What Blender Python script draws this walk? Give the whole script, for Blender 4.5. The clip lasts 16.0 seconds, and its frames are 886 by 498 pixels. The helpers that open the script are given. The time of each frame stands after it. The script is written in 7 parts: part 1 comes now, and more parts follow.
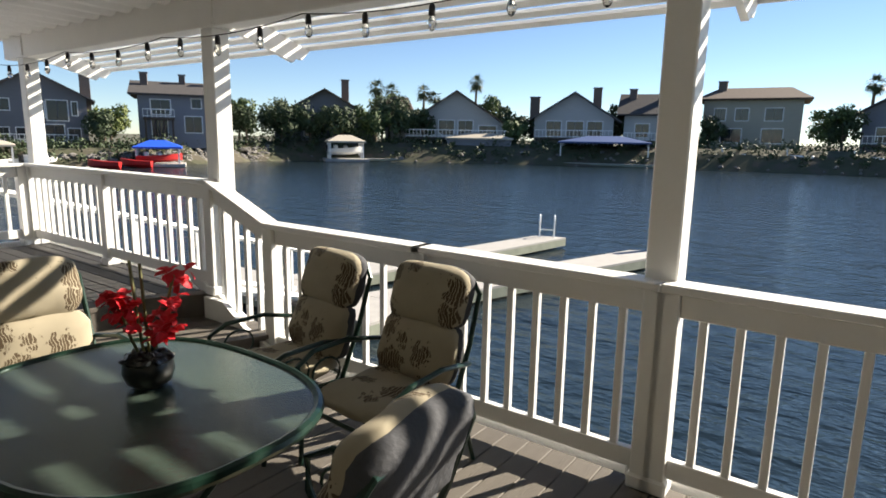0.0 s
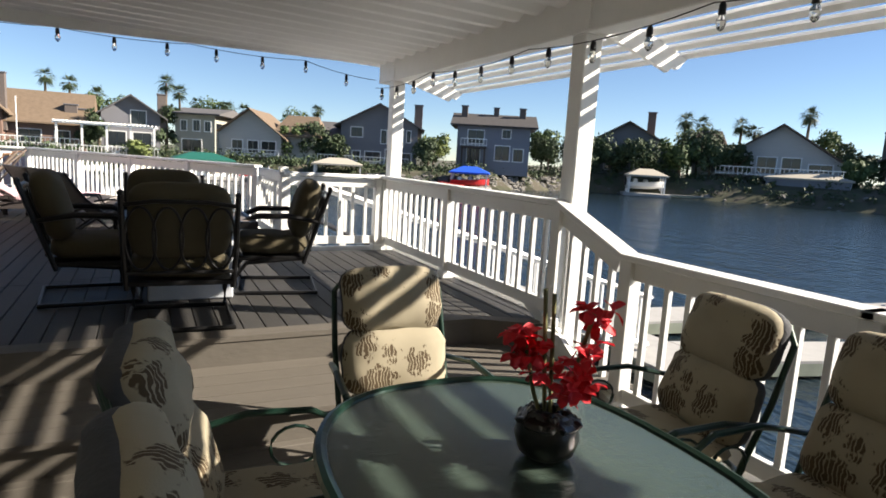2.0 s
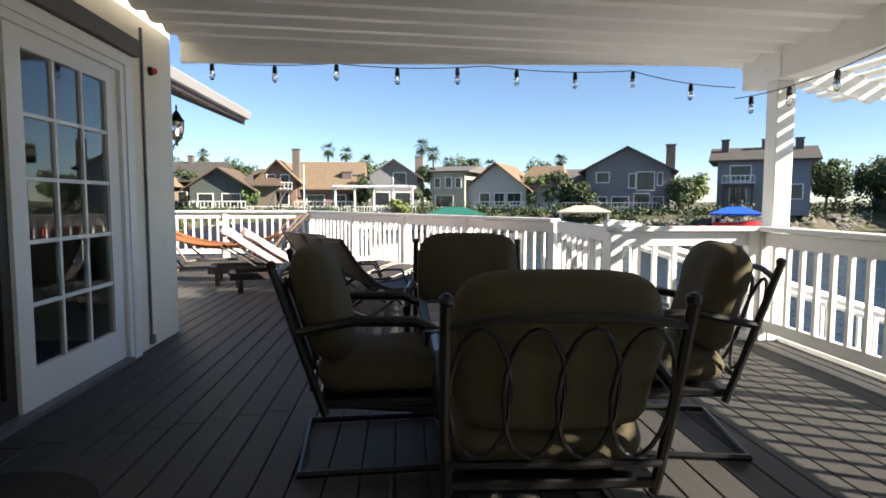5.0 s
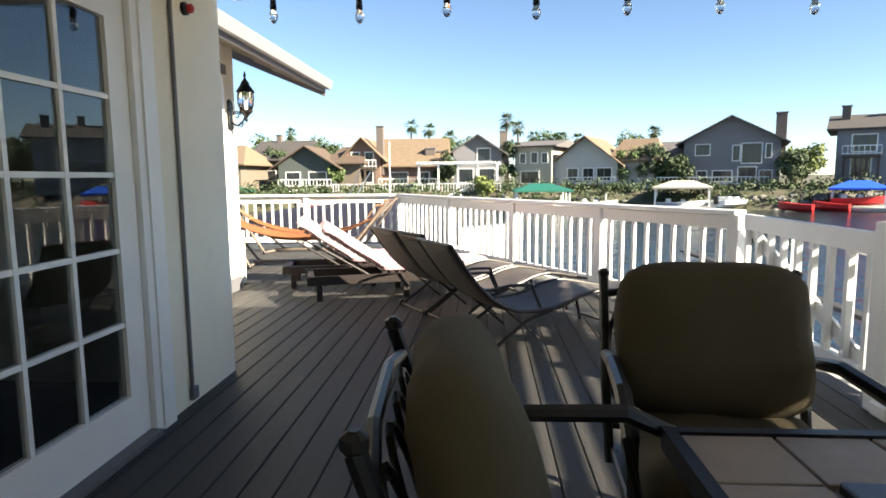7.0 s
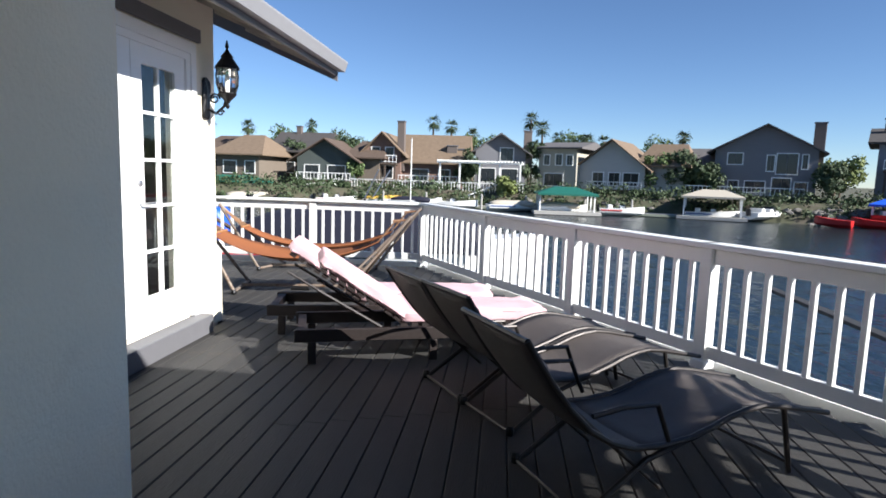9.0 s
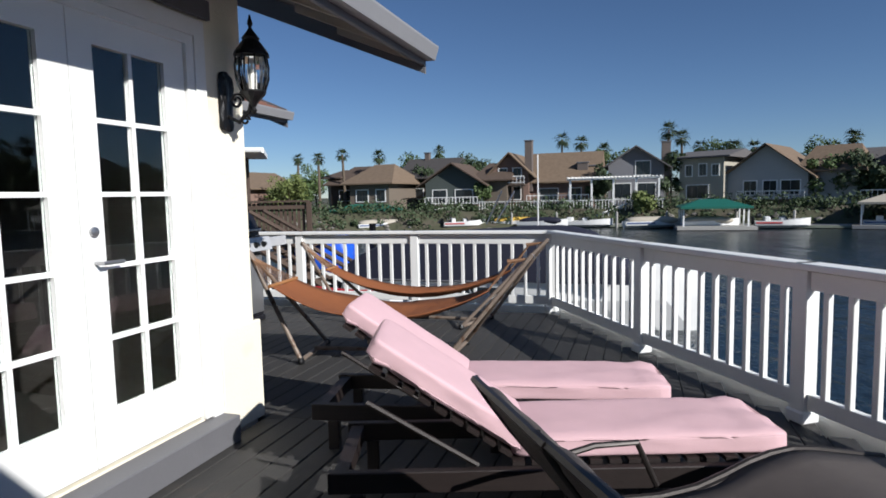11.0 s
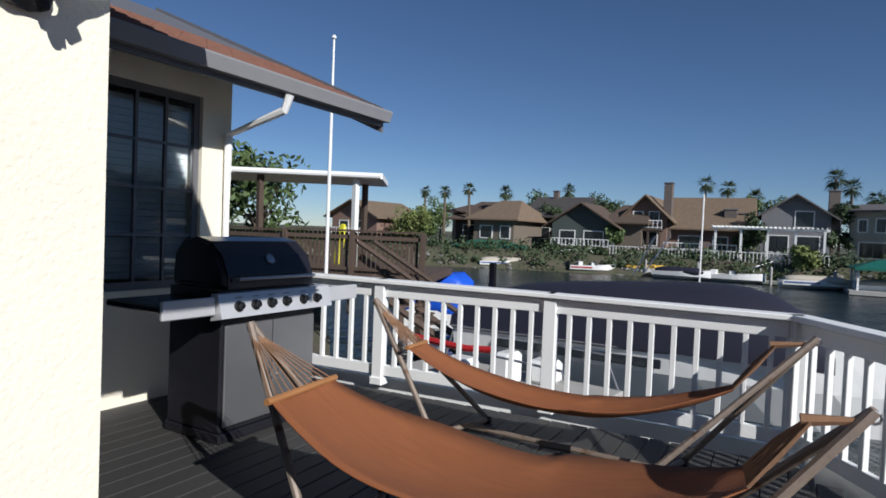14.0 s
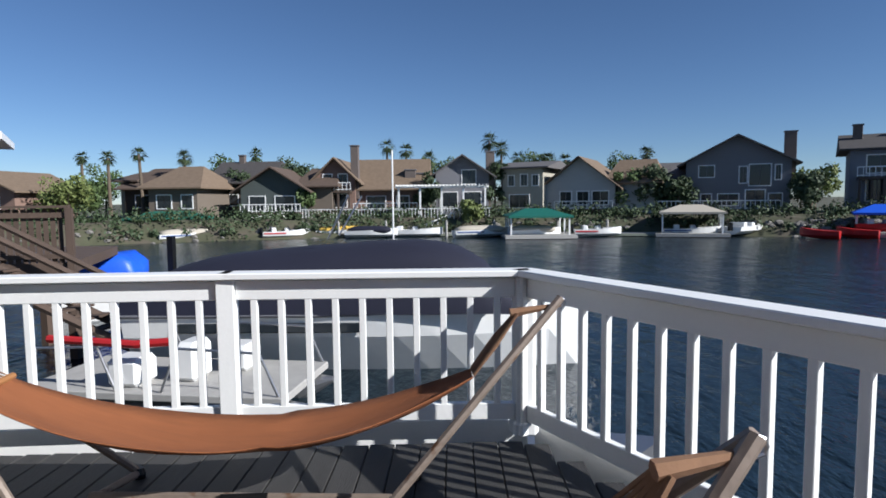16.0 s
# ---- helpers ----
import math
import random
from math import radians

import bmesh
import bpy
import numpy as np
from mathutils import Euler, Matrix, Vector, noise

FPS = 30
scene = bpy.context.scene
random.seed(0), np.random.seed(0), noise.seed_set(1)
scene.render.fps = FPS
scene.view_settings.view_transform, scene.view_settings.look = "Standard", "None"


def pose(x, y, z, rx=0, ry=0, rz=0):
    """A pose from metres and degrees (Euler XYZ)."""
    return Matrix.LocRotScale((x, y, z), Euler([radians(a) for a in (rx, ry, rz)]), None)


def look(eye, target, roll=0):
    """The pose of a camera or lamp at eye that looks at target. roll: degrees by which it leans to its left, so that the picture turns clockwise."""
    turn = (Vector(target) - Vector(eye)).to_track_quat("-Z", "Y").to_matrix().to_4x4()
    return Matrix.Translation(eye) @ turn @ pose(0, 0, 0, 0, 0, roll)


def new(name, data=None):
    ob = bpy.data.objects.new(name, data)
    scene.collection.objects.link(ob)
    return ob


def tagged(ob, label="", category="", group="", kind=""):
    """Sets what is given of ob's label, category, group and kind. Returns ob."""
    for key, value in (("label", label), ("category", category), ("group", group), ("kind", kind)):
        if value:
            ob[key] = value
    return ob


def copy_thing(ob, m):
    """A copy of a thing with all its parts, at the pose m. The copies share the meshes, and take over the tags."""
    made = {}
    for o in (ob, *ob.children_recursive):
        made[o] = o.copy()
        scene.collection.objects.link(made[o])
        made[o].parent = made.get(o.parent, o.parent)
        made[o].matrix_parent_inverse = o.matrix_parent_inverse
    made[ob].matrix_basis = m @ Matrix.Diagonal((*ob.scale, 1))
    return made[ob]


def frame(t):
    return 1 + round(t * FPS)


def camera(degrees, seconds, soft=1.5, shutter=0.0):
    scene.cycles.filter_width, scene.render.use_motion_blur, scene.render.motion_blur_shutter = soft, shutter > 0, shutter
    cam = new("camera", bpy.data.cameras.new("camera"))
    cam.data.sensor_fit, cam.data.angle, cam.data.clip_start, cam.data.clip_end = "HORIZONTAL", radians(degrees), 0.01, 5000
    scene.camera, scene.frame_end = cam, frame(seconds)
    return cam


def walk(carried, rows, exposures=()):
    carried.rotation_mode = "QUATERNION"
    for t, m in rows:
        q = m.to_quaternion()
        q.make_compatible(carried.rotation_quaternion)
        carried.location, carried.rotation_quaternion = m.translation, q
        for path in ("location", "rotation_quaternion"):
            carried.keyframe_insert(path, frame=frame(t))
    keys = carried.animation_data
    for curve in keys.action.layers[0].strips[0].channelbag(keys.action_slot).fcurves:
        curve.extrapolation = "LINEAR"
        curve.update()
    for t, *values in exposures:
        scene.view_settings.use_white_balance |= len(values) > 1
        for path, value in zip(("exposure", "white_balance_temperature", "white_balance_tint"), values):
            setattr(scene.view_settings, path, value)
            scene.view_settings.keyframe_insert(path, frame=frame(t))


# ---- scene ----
cam = camera(73.0, 16.0, soft=1.7)
PATH = [
    (0, (0.250, -5.658, 1.280), -53.88, -10.41, 1.02),
    (0.5, (0.320, -5.538, 1.222), -46.10, -10.93, 1.00),
    (1, (0.347, -5.357, 1.194), -37.86, -10.69, 1.43),
    (1.5, (0.330, -5.123, 1.174), -31.82, -9.68, 2.53),
    (2, (0.310, -4.843, 1.165), -26.73, -8.44, 3.37),
    (2.5, (0.284, -4.503, 1.140), -23.03, -7.34, 4.40),
    (3, (0.252, -4.142, 1.164), -19.80, -6.63, 4.52),
    (3.5, (0.239, -3.725, 1.197), -14.04, -5.94, 3.23),
    (4, (0.182, -3.299, 1.185), -9.84, -5.01, 2.10),
    (4.5, (0.131, -2.886, 1.126), -6.73, -4.39, 1.03),
    (7, (-0.268, -0.845, 1.219), 3.91, -6.81, -0.49),
    (7.5, (-0.374, -0.441, 1.329), 4.74, -7.69, 0.31),
    (8, (-0.475, 0.012, 1.374), 4.98, -7.98, 1.26),
    (8.5, (-0.555, 0.439, 1.379), 5.02, -7.61, 1.85),
    (9, (-0.601, 0.908, 1.369), 5.47, -7.11, 1.84),
    (9.5, (-0.640, 1.358, 1.351), 8.66, -6.63, 0.96),
    (12, (-1.068, 3.725, 1.376), 23.55, -4.19, -0.57),
    (12.5, (-1.260, 4.124, 1.367), 26.44, -3.72, 0.44),
    (13, (-1.502, 4.515, 1.378), 28.49, -2.98, 1.49),
    (13.5, (-1.713, 4.855, 1.392), 29.58, -2.31, 2.31),
    (14, (-1.864, 5.214, 1.389), 29.71, -1.75, 2.35),
    (14.5, (-1.994, 5.531, 1.388), 26.58, -2.44, 2.16),
    (15, (-2.111, 5.839, 1.364), 20.50, -2.90, 1.57),
    (15.5, (-2.153, 6.103, 1.339), 12.29, -3.68, 0.67),
    (16, (-2.152, 6.385, 1.325), 1.01, -4.62, -0.61),
]



def aim(eye, yaw, pitch, roll):
    a, b = radians(yaw), radians(pitch)
    way = Vector((-math.sin(a) * math.cos(b), math.cos(a) * math.cos(b), math.sin(b)))
    return look(eye, Vector(eye) + way, roll)


# the clip's camera darkens and cools its picture on the way
EXPOSURES = [(0.0, 1.49, 6950, 11), (3.5, 1.42, 6750, 12), (4.7, 1.71, 6950, 11), (7.0, 2.19, 7350, 8), (8.0, 1.77, 6900, 9), (8.5, 1.54, 6450, 10), (9.0, 1.21, 6000, 11), (9.7, 0.96, 5900, 11), (12.0, -0.07, 5900, 11), (13.5, -0.09, 5850, 11), (14.5, 0.35, 5800, 11), (16.0, 0.51, 5750, 11)]
walk(cam, [(t, aim(eye, yaw, pitch, roll)) for t, eye, yaw, pitch, roll in PATH], EXPOSURES)

# ---- world and sun ----
SUN_AZ, SUN_EL = 115.0, 29.5   # degrees clockwise from +y, above the horizon
world = bpy.data.worlds.new("sky")
scene.world = world
world.use_nodes = True
sky = world.node_tree.nodes.new("ShaderNodeTexSky")
sky.sky_type, sky.sun_disc = "NISHITA", False
sky.air_density, sky.dust_density, sky.ozone_density = 0.75, 0.0, 4.0
sky.sun_elevation, sky.sun_rotation = radians(SUN_EL), radians(SUN_AZ)
world.node_tree.links.new(sky.outputs[0], world.node_tree.nodes["Background"].inputs[0])
world.node_tree.nodes["Background"].inputs[1].default_value = 0.058
sun = new("sun", bpy.data.lights.new("sun", "SUN"))
sun.data.energy, sun.data.angle, sun.data.color = 5.0, radians(0.53), (1.0, 0.93, 0.82)
_a, _e = radians(SUN_AZ), radians(SUN_EL)
sun.matrix_world = look((0, 0, 20), (-math.sin(_a) * math.cos(_e), -math.cos(_a) * math.cos(_e), 20 - math.sin(_e)))

# ---- materials ----
def material(name, colour, rough=0.6, metal=0.0, vary=0.12, scale=6.0, bump=0.15, bump_scale=60.0, stain=None, stain_at=0.62, stretch=(1, 1, 1), by_object=0.0, spec=None):
    """A surface with large soft stains and fine grain."""
    m = bpy.data.materials.new(name)
    m.use_nodes = True
    n, k = m.node_tree.nodes, m.node_tree.links
    p = n["Principled BSDF"]
    tc = n.new("ShaderNodeTexCoord")
    mp = n.new("ShaderNodeMapping")
    mp.inputs["Scale"].default_value = stretch
    k.new(tc.outputs["Object"], mp.inputs["Vector"])
    big = n.new("ShaderNodeTexNoise")
    big.inputs["Scale"].default_value, big.inputs["Detail"].default_value = scale, 6
    fine = n.new("ShaderNodeTexNoise")
    fine.inputs["Scale"].default_value, fine.inputs["Detail"].default_value = bump_scale, 4
    k.new(mp.outputs[0], big.inputs["Vector"])
    k.new(mp.outputs[0], fine.inputs["Vector"])
    hsv = n.new("ShaderNodeHueSaturation")
    hsv.inputs["Color"].default_value = (*colour, 1)
    ma = n.new("ShaderNodeMath")
    ma.operation = "MULTIPLY_ADD"
    k.new(big.outputs["Fac"], ma.inputs[0])
    ma.inputs[1].default_value, ma.inputs[2].default_value = vary * 2.4, 1 - vary * 1.2
    mf = n.new("ShaderNodeMath")
    mf.operation = "MULTIPLY_ADD"
    k.new(fine.outputs["Fac"], mf.inputs[0])
    mf.inputs[1].default_value = vary
    k.new(ma.outputs[0], mf.inputs[2])
    last = mf
    if by_object:
        oi = n.new("ShaderNodeObjectInfo")
        mo = n.new("ShaderNodeMath")
        mo.operation = "MULTIPLY_ADD"
        k.new(oi.outputs["Random"], mo.inputs[0])
        mo.inputs[1].default_value = by_object
        k.new(mf.outputs[0], mo.inputs[2])
        last = mo
    k.new(last.outputs[0], hsv.inputs["Value"])
    out = hsv.outputs[0]
    if stain:
        st = n.new("ShaderNodeTexNoise")
        st.inputs["Scale"].default_value, st.inputs["Detail"].default_value = scale * 0.7, 8
        k.new(tc.outputs["Object"], st.inputs["Vector"])
        rp = n.new("ShaderNodeValToRGB")
        rp.color_ramp.elements[0].position, rp.color_ramp.elements[1].position = stain_at - 0.05, stain_at + 0.05
        k.new(st.outputs["Fac"], rp.inputs[0])
        mx = n.new("ShaderNodeMix")
        mx.data_type = "RGBA"
        k.new(rp.outputs[0], mx.inputs["Factor"])
        k.new(out, mx.inputs["A"])
        mx.inputs["B"].default_value = (*stain, 1)
        out = mx.outputs["Result"]
    k.new(out, p.inputs["Base Color"])
    p.inputs["Roughness"].default_value, p.inputs["Metallic"].default_value = rough, metal
    if spec is not None:
        p.inputs["Specular IOR Level"].default_value = spec
    bp = n.new("ShaderNodeBump")
    bp.inputs["Strength"].default_value, bp.inputs["Distance"].default_value = bump, 0.01
    k.new(fine.outputs["Fac"], bp.inputs["Height"])
    k.new(bp.outputs[0], p.inputs["Normal"])
    return m


def glass_material(name, tint=(0.9, 0.95, 0.93), rough=0.0):
    m = bpy.data.materials.new(name)
    m.use_nodes = True
    p = m.node_tree.nodes["Principled BSDF"]
    p.inputs["Base Color"].default_value = (*tint, 1)
    p.inputs["Transmission Weight"].default_value, p.inputs["Roughness"].default_value, p.inputs["IOR"].default_value = 1.0, rough, 1.5
    return m


WHITE = material("white_paint", (0.80, 0.80, 0.78), 0.45, vary=0.05, scale=3, bump=0.08, bump_scale=45, stain=(0.62, 0.60, 0.55), stain_at=0.72)
TRIM = material("white_trim_paint", (0.82, 0.82, 0.80), 0.4, vary=0.03, bump=0.05)
CEIL = material("ceiling_paint", (0.84, 0.84, 0.84), 0.5, vary=0.06, scale=1.2, bump=0.05)
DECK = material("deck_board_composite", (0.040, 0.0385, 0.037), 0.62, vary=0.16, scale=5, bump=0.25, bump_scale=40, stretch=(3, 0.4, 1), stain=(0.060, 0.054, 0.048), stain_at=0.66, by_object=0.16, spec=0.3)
LOWDECK = material("step_board_composite", (0.100, 0.090, 0.077), 0.65, vary=0.15, scale=5, bump=0.25, bump_scale=40, stretch=(0.4, 3, 1), by_object=0.15, spec=0.3)
STUCCO = material("cream_stucco", (0.80, 0.75, 0.62), 0.85, vary=0.06, scale=2.5, bump=0.35, bump_scale=75, stain=(0.70, 0.64, 0.52), stain_at=0.7)
GREYTRIM = material("grey_fascia_paint", (0.13, 0.13, 0.14), 0.5, vary=0.08, bump=0.1)
SHINGLE = material("brown_shingle", (0.16, 0.075, 0.05), 0.85, vary=0.3, scale=14, bump=0.6, bump_scale=30)
GLASS = glass_material("window_glass", (0.75, 0.8, 0.8))
# near-black base colour holds the gloom of the rooms behind the panes
ROOM = material("unlit_interior_dark", (0.035, 0.029, 0.024), 0.9, vary=0.2)
BLACK = material("black_metal", (0.012, 0.012, 0.013), 0.38, metal=0.4, vary=0.1, bump=0.05)
GREENFRAME = material("dark_green_tube", (0.008, 0.03, 0.02), 0.3, metal=0.3, vary=0.1, bump=0.05)
OLIVE = material("olive_cushion_fabric", (0.058, 0.047, 0.024), 0.9, vary=0.12, scale=8, bump=0.3, bump_scale=350)
PINK = material("pink_cushion_fabric", (0.63, 0.42, 0.45), 0.85, vary=0.08, scale=6, bump=0.3, bump_scale=250)
SLING = material("dark_mesh_sling", (0.080, 0.068, 0.062), 0.6, vary=0.15, scale=20, bump=0.4, bump_scale=400)
ALU = material("bronze_tube", (0.035, 0.030, 0.028), 0.4, metal=0.5, vary=0.1, bump=0.05)
DARKWOOD = material("dark_stained_wood", (0.014, 0.009, 0.008), 0.55, vary=0.3, scale=6, stretch=(1, 8, 8), bump=0.2)
HAMMOCK = material("rust_hammock_cloth", (0.23, 0.078, 0.026), 0.85, vary=0.2, scale=5, stretch=(1, 10, 1), bump=0.5, bump_scale=60)
ROPE = material("brown_rope", (0.20, 0.11, 0.06), 0.9, vary=0.2)
STAND = material("weathered_steel_tube", (0.19, 0.15, 0.12), 0.55, metal=0.2, vary=0.25, scale=18, stain=(0.12, 0.06, 0.03), stain_at=0.62)
STEEL = material("brushed_stainless", (0.42, 0.42, 0.43), 0.32, metal=0.85, vary=0.06, bump=0.05)
GRILLDARK = material("grill_enamel", (0.014, 0.014, 0.018), 0.25, vary=0.1, bump=0.04)
ROCK = material("bank_rock", (0.16, 0.15, 0.135), 0.9, vary=0.35, scale=3, bump=0.8, bump_scale=14)
FENCEWOOD = material("weathered_fence_wood", (0.062, 0.042, 0.031), 0.85, vary=0.35, scale=5, stretch=(1, 1, 0.2), bump=0.4, by_object=0.3)
GALV = material("dock_plank", (0.34, 0.33, 0.31), 0.8, vary=0.15, scale=4, bump=0.2)
NAVY = material("navy_canvas", (0.009, 0.010, 0.024), 0.8, vary=0.15, scale=3, bump=0.2)
BLUE = material("blue_tarp", (0.02, 0.10, 0.62), 0.45, vary=0.12, scale=4, bump=0.4, bump_scale=12)
HULL = material("white_gelcoat", (0.75, 0.75, 0.73), 0.25, vary=0.05, bump=0.03)
RED = material("red_boat_paint", (0.42, 0.02, 0.02), 0.35, vary=0.1)
GREENROOF = material("green_metal_roof", (0.015, 0.12, 0.085), 0.5, vary=0.1)
BLUEROOF = material("blue_canopy", (0.05, 0.09, 0.22), 0.6, vary=0.1)
TANROOF = material("tan_canopy", (0.42, 0.38, 0.31), 0.8, vary=0.1)
PETAL = material("red_silk_petal", (0.55, 0.008, 0.02), 0.6, vary=0.25, scale=30)
STEM = material("green_brown_stem", (0.12, 0.12, 0.045), 0.7, vary=0.2)
POT = material("black_glazed_pot", (0.01, 0.011, 0.01), 0.3, vary=0.1)
BULB = glass_material("bulb_glass", (0.95, 0.93, 0.88))
LEAF = material("leaf_green", (0.055, 0.085, 0.025), 0.7, vary=0.4, scale=2.0, bump=0.2, by_object=0.3)
DARKLEAF = material("dark_leaf", (0.030, 0.048, 0.018), 0.7, vary=0.4, scale=2.0, bump=0.2, by_object=0.3)
LIGHTLEAF = material("light_leaf", (0.13, 0.16, 0.045), 0.7, vary=0.35, scale=2.0, bump=0.2)
BARK = material("bark", (0.11, 0.085, 0.06), 0.9, vary=0.3, scale=8, bump=0.5)


def patterned(name):
    """Cream cushion cloth printed with brown leaf sprays."""
    m = material(name, (0.30, 0.265, 0.19), 0.9, vary=0.1, scale=8, bump=0.3, bump_scale=300)
    n, k = m.node_tree.nodes, m.node_tree.links
    p = n["Principled BSDF"]
    base = p.inputs["Base Color"].links[0].from_socket
    tc = n.new("ShaderNodeTexCoord")
    wob = n.new("ShaderNodeTexNoise")
    wob.inputs["Scale"].default_value = 26
    k.new(tc.outputs["Object"], wob.inputs["Vector"])
    mixv = n.new("ShaderNodeMix")
    mixv.data_type, mixv.inputs["Factor"].default_value = "VECTOR", 0.11
    k.new(tc.outputs["Object"], mixv.inputs["A"])
    k.new(wob.outputs["Color"], mixv.inputs["B"])
    vo = n.new("ShaderNodeTexVoronoi")
    vo.inputs["Scale"].default_value = 6.5
    k.new(mixv.outputs["Result"], vo.inputs["Vector"])
    spot = n.new("ShaderNodeValToRGB")
    spot.color_ramp.elements[0].position, spot.color_ramp.elements[1].position = 0.34, 0.39
    spot.color_ramp.elements[0].color, spot.color_ramp.elements[1].color = (1, 1, 1, 1), (0, 0, 0, 1)
    k.new(vo.outputs["Distance"], spot.inputs[0])
    wav = n.new("ShaderNodeTexWave")
    wav.inputs["Scale"].default_value, wav.inputs["Distortion"].default_value = 20, 9
    k.new(tc.outputs["Object"], wav.inputs["Vector"])
    cut = n.new("ShaderNodeValToRGB")
    cut.color_ramp.elements[0].position, cut.color_ramp.elements[1].position = 0.10, 0.22
    k.new(wav.outputs["Fac"], cut.inputs[0])
    both = n.new("ShaderNodeMath")
    both.operation = "MULTIPLY"
    k.new(spot.outputs[0], both.inputs[0])
    k.new(cut.outputs[0], both.inputs[1])
    mx = n.new("ShaderNodeMix")
    mx.data_type = "RGBA"
    k.new(both.outputs[0], mx.inputs["Factor"])
    k.new(base, mx.inputs["A"])
    mx.inputs["B"].default_value = (0.075, 0.05, 0.025, 1)
    k.new(mx.outputs["Result"], p.inputs["Base Color"])
    return m


PRINT = patterned("leaf_print_cushion")


def water_material():
    m = bpy.data.materials.new("lagoon_water")
    m.use_nodes = True
    n, k = m.node_tree.nodes, m.node_tree.links
    p = n["Principled BSDF"]
    p.inputs["Base Color"].default_value = (0.012, 0.022, 0.030, 1)
    p.inputs["Roughness"].default_value, p.inputs["IOR"].default_value = 0.12, 1.33
    tc = n.new("ShaderNodeTexCoord")
    mp = n.new("ShaderNodeMapping")
    mp.inputs["Scale"].default_value, mp.inputs["Rotation"].default_value = (1.0, 0.45, 1), (0, 0, 0.5)
    k.new(tc.outputs["Object"], mp.inputs["Vector"])
    a = n.new("ShaderNodeTexNoise")
    a.inputs["Scale"].default_value, a.inputs["Detail"].default_value = 1.1, 6
    b = n.new("ShaderNodeTexNoise")
    b.inputs["Scale"].default_value, b.inputs["Detail"].default_value = 5.0, 3
    k.new(mp.outputs[0], a.inputs["Vector"])
    k.new(mp.outputs[0], b.inputs["Vector"])
    s = n.new("ShaderNodeMath")
    s.operation = "MULTIPLY_ADD"
    k.new(b.outputs["Fac"], s.inputs[0])
    s.inputs[1].default_value = 0.3
    k.new(a.outputs["Fac"], s.inputs[2])
    bp = n.new("ShaderNodeBump")
    bp.inputs["Strength"].default_value, bp.inputs["Distance"].default_value = 0.9, 0.22
    k.new(s.outputs[0], bp.inputs["Height"])
    k.new(bp.outputs[0], p.inputs["Normal"])
    return m


WATER = water_material()


# ---- mesh helpers ----
def mesh_of(name, bm, mtl, smooth=False):
    me = bpy.data.meshes.new(name)
    bmesh.ops.recalc_face_normals(bm, faces=bm.faces)
    bm.to_mesh(me)
    bm.free()
    me.materials.append(mtl)
    if smooth:
        for f in me.polygons:
            f.use_smooth = True
    return me


def part(name, bm, mtl, parent=None, label="", smooth=False):
    ob = new(name, mesh_of(name, bm, mtl, smooth))
    if parent is not None:
        ob.parent = parent
    if label:
        tagged(ob, label)
    return ob


def thing(name, label, category, m=None, group="", kind=""):
    e = new(name)
    e.empty_display_size = 0.1
    if m is not None:
        e.matrix_world = m
    return tagged(e, label, category, group, kind)


def add_box(bm, a, b, m=None, bevel=0.0, taper=None):
    """An upright box from corner a to corner b, by matrix m."""
    r = bmesh.ops.create_cube(bm, size=1)
    vs = r["verts"]
    for v in vs:
        v.co = Vector([(a[i] + b[i]) / 2 + v.co[i] * (b[i] - a[i]) for i in range(3)])
    if bevel:
        es = list({e for v in vs for e in v.link_edges})
        r2 = bmesh.ops.bevel(bm, geom=es, offset=bevel, segments=1, affect="EDGES")
        vs = list({v for f in r2["faces"] for v in f.verts} | {v for v in vs if v.is_valid})
    if m is not None:
        bmesh.ops.transform(bm, matrix=m, verts=vs)
    return bm


def box(a, b, m=None, bevel=0.0):
    return add_box(bmesh.new(), a, b, m, bevel)


def add_tube(bm, pts, r, seg=8, closed=False):
    """A round bar along points; r is one radius or one a point."""
    pts = [Vector(p) for p in pts]
    rs = r if isinstance(r, (list, tuple)) else [r] * len(pts)
    rings = []
    n = len(pts)
    up = Vector((0, 0, 1))
    for i, p in enumerate(pts):
        if closed:
            d = pts[(i + 1) % n] - pts[i - 1]
        else:
            d = pts[min(i + 1, n - 1)] - pts[max(i - 1, 0)]
        d.normalize()
        s = d.cross(up)
        if s.length < 1e-3:
            s = d.cross(Vector((0, 1, 0)))
        s.normalize()
        u = s.cross(d)
        rings.append([bm.verts.new(p + (s * math.cos(a) + u * math.sin(a)) * rs[i]) for a in [2 * math.pi * j / seg for j in range(seg)]])
    last = n if closed else n - 1
    for i in range(last):
        a, b = rings[i], rings[(i + 1) % n]
        for j in range(seg):
            bm.faces.new((a[j], a[(j + 1) % seg], b[(j + 1) % seg], b[j]))
    if not closed:
        bm.faces.new(rings[0])
        bm.faces.new(rings[-1][::-1])
    return bm


def tube(pts, r, seg=8, closed=False):
    return add_tube(bmesh.new(), pts, r, seg, closed)


def add_lathe(bm, profile, at=(0, 0, 0), seg=16):
    rings = []
    for r, z in profile:
        rings.append([bm.verts.new((at[0] + r * math.cos(2 * math.pi * j / seg), at[1] + r * math.sin(2 * math.pi * j / seg), at[2] + z)) for j in range(seg)])
    for a, b in zip(rings, rings[1:]):
        for j in range(seg):
            bm.faces.new((a[j], a[(j + 1) % seg], b[(j + 1) % seg], b[j]))
    bm.faces.new(rings[0])
    bm.faces.new(rings[-1][::-1])
    return bm


def lathe(profile, at=(0, 0, 0), seg=16):
    return add_lathe(bmesh.new(), profile, at, seg)


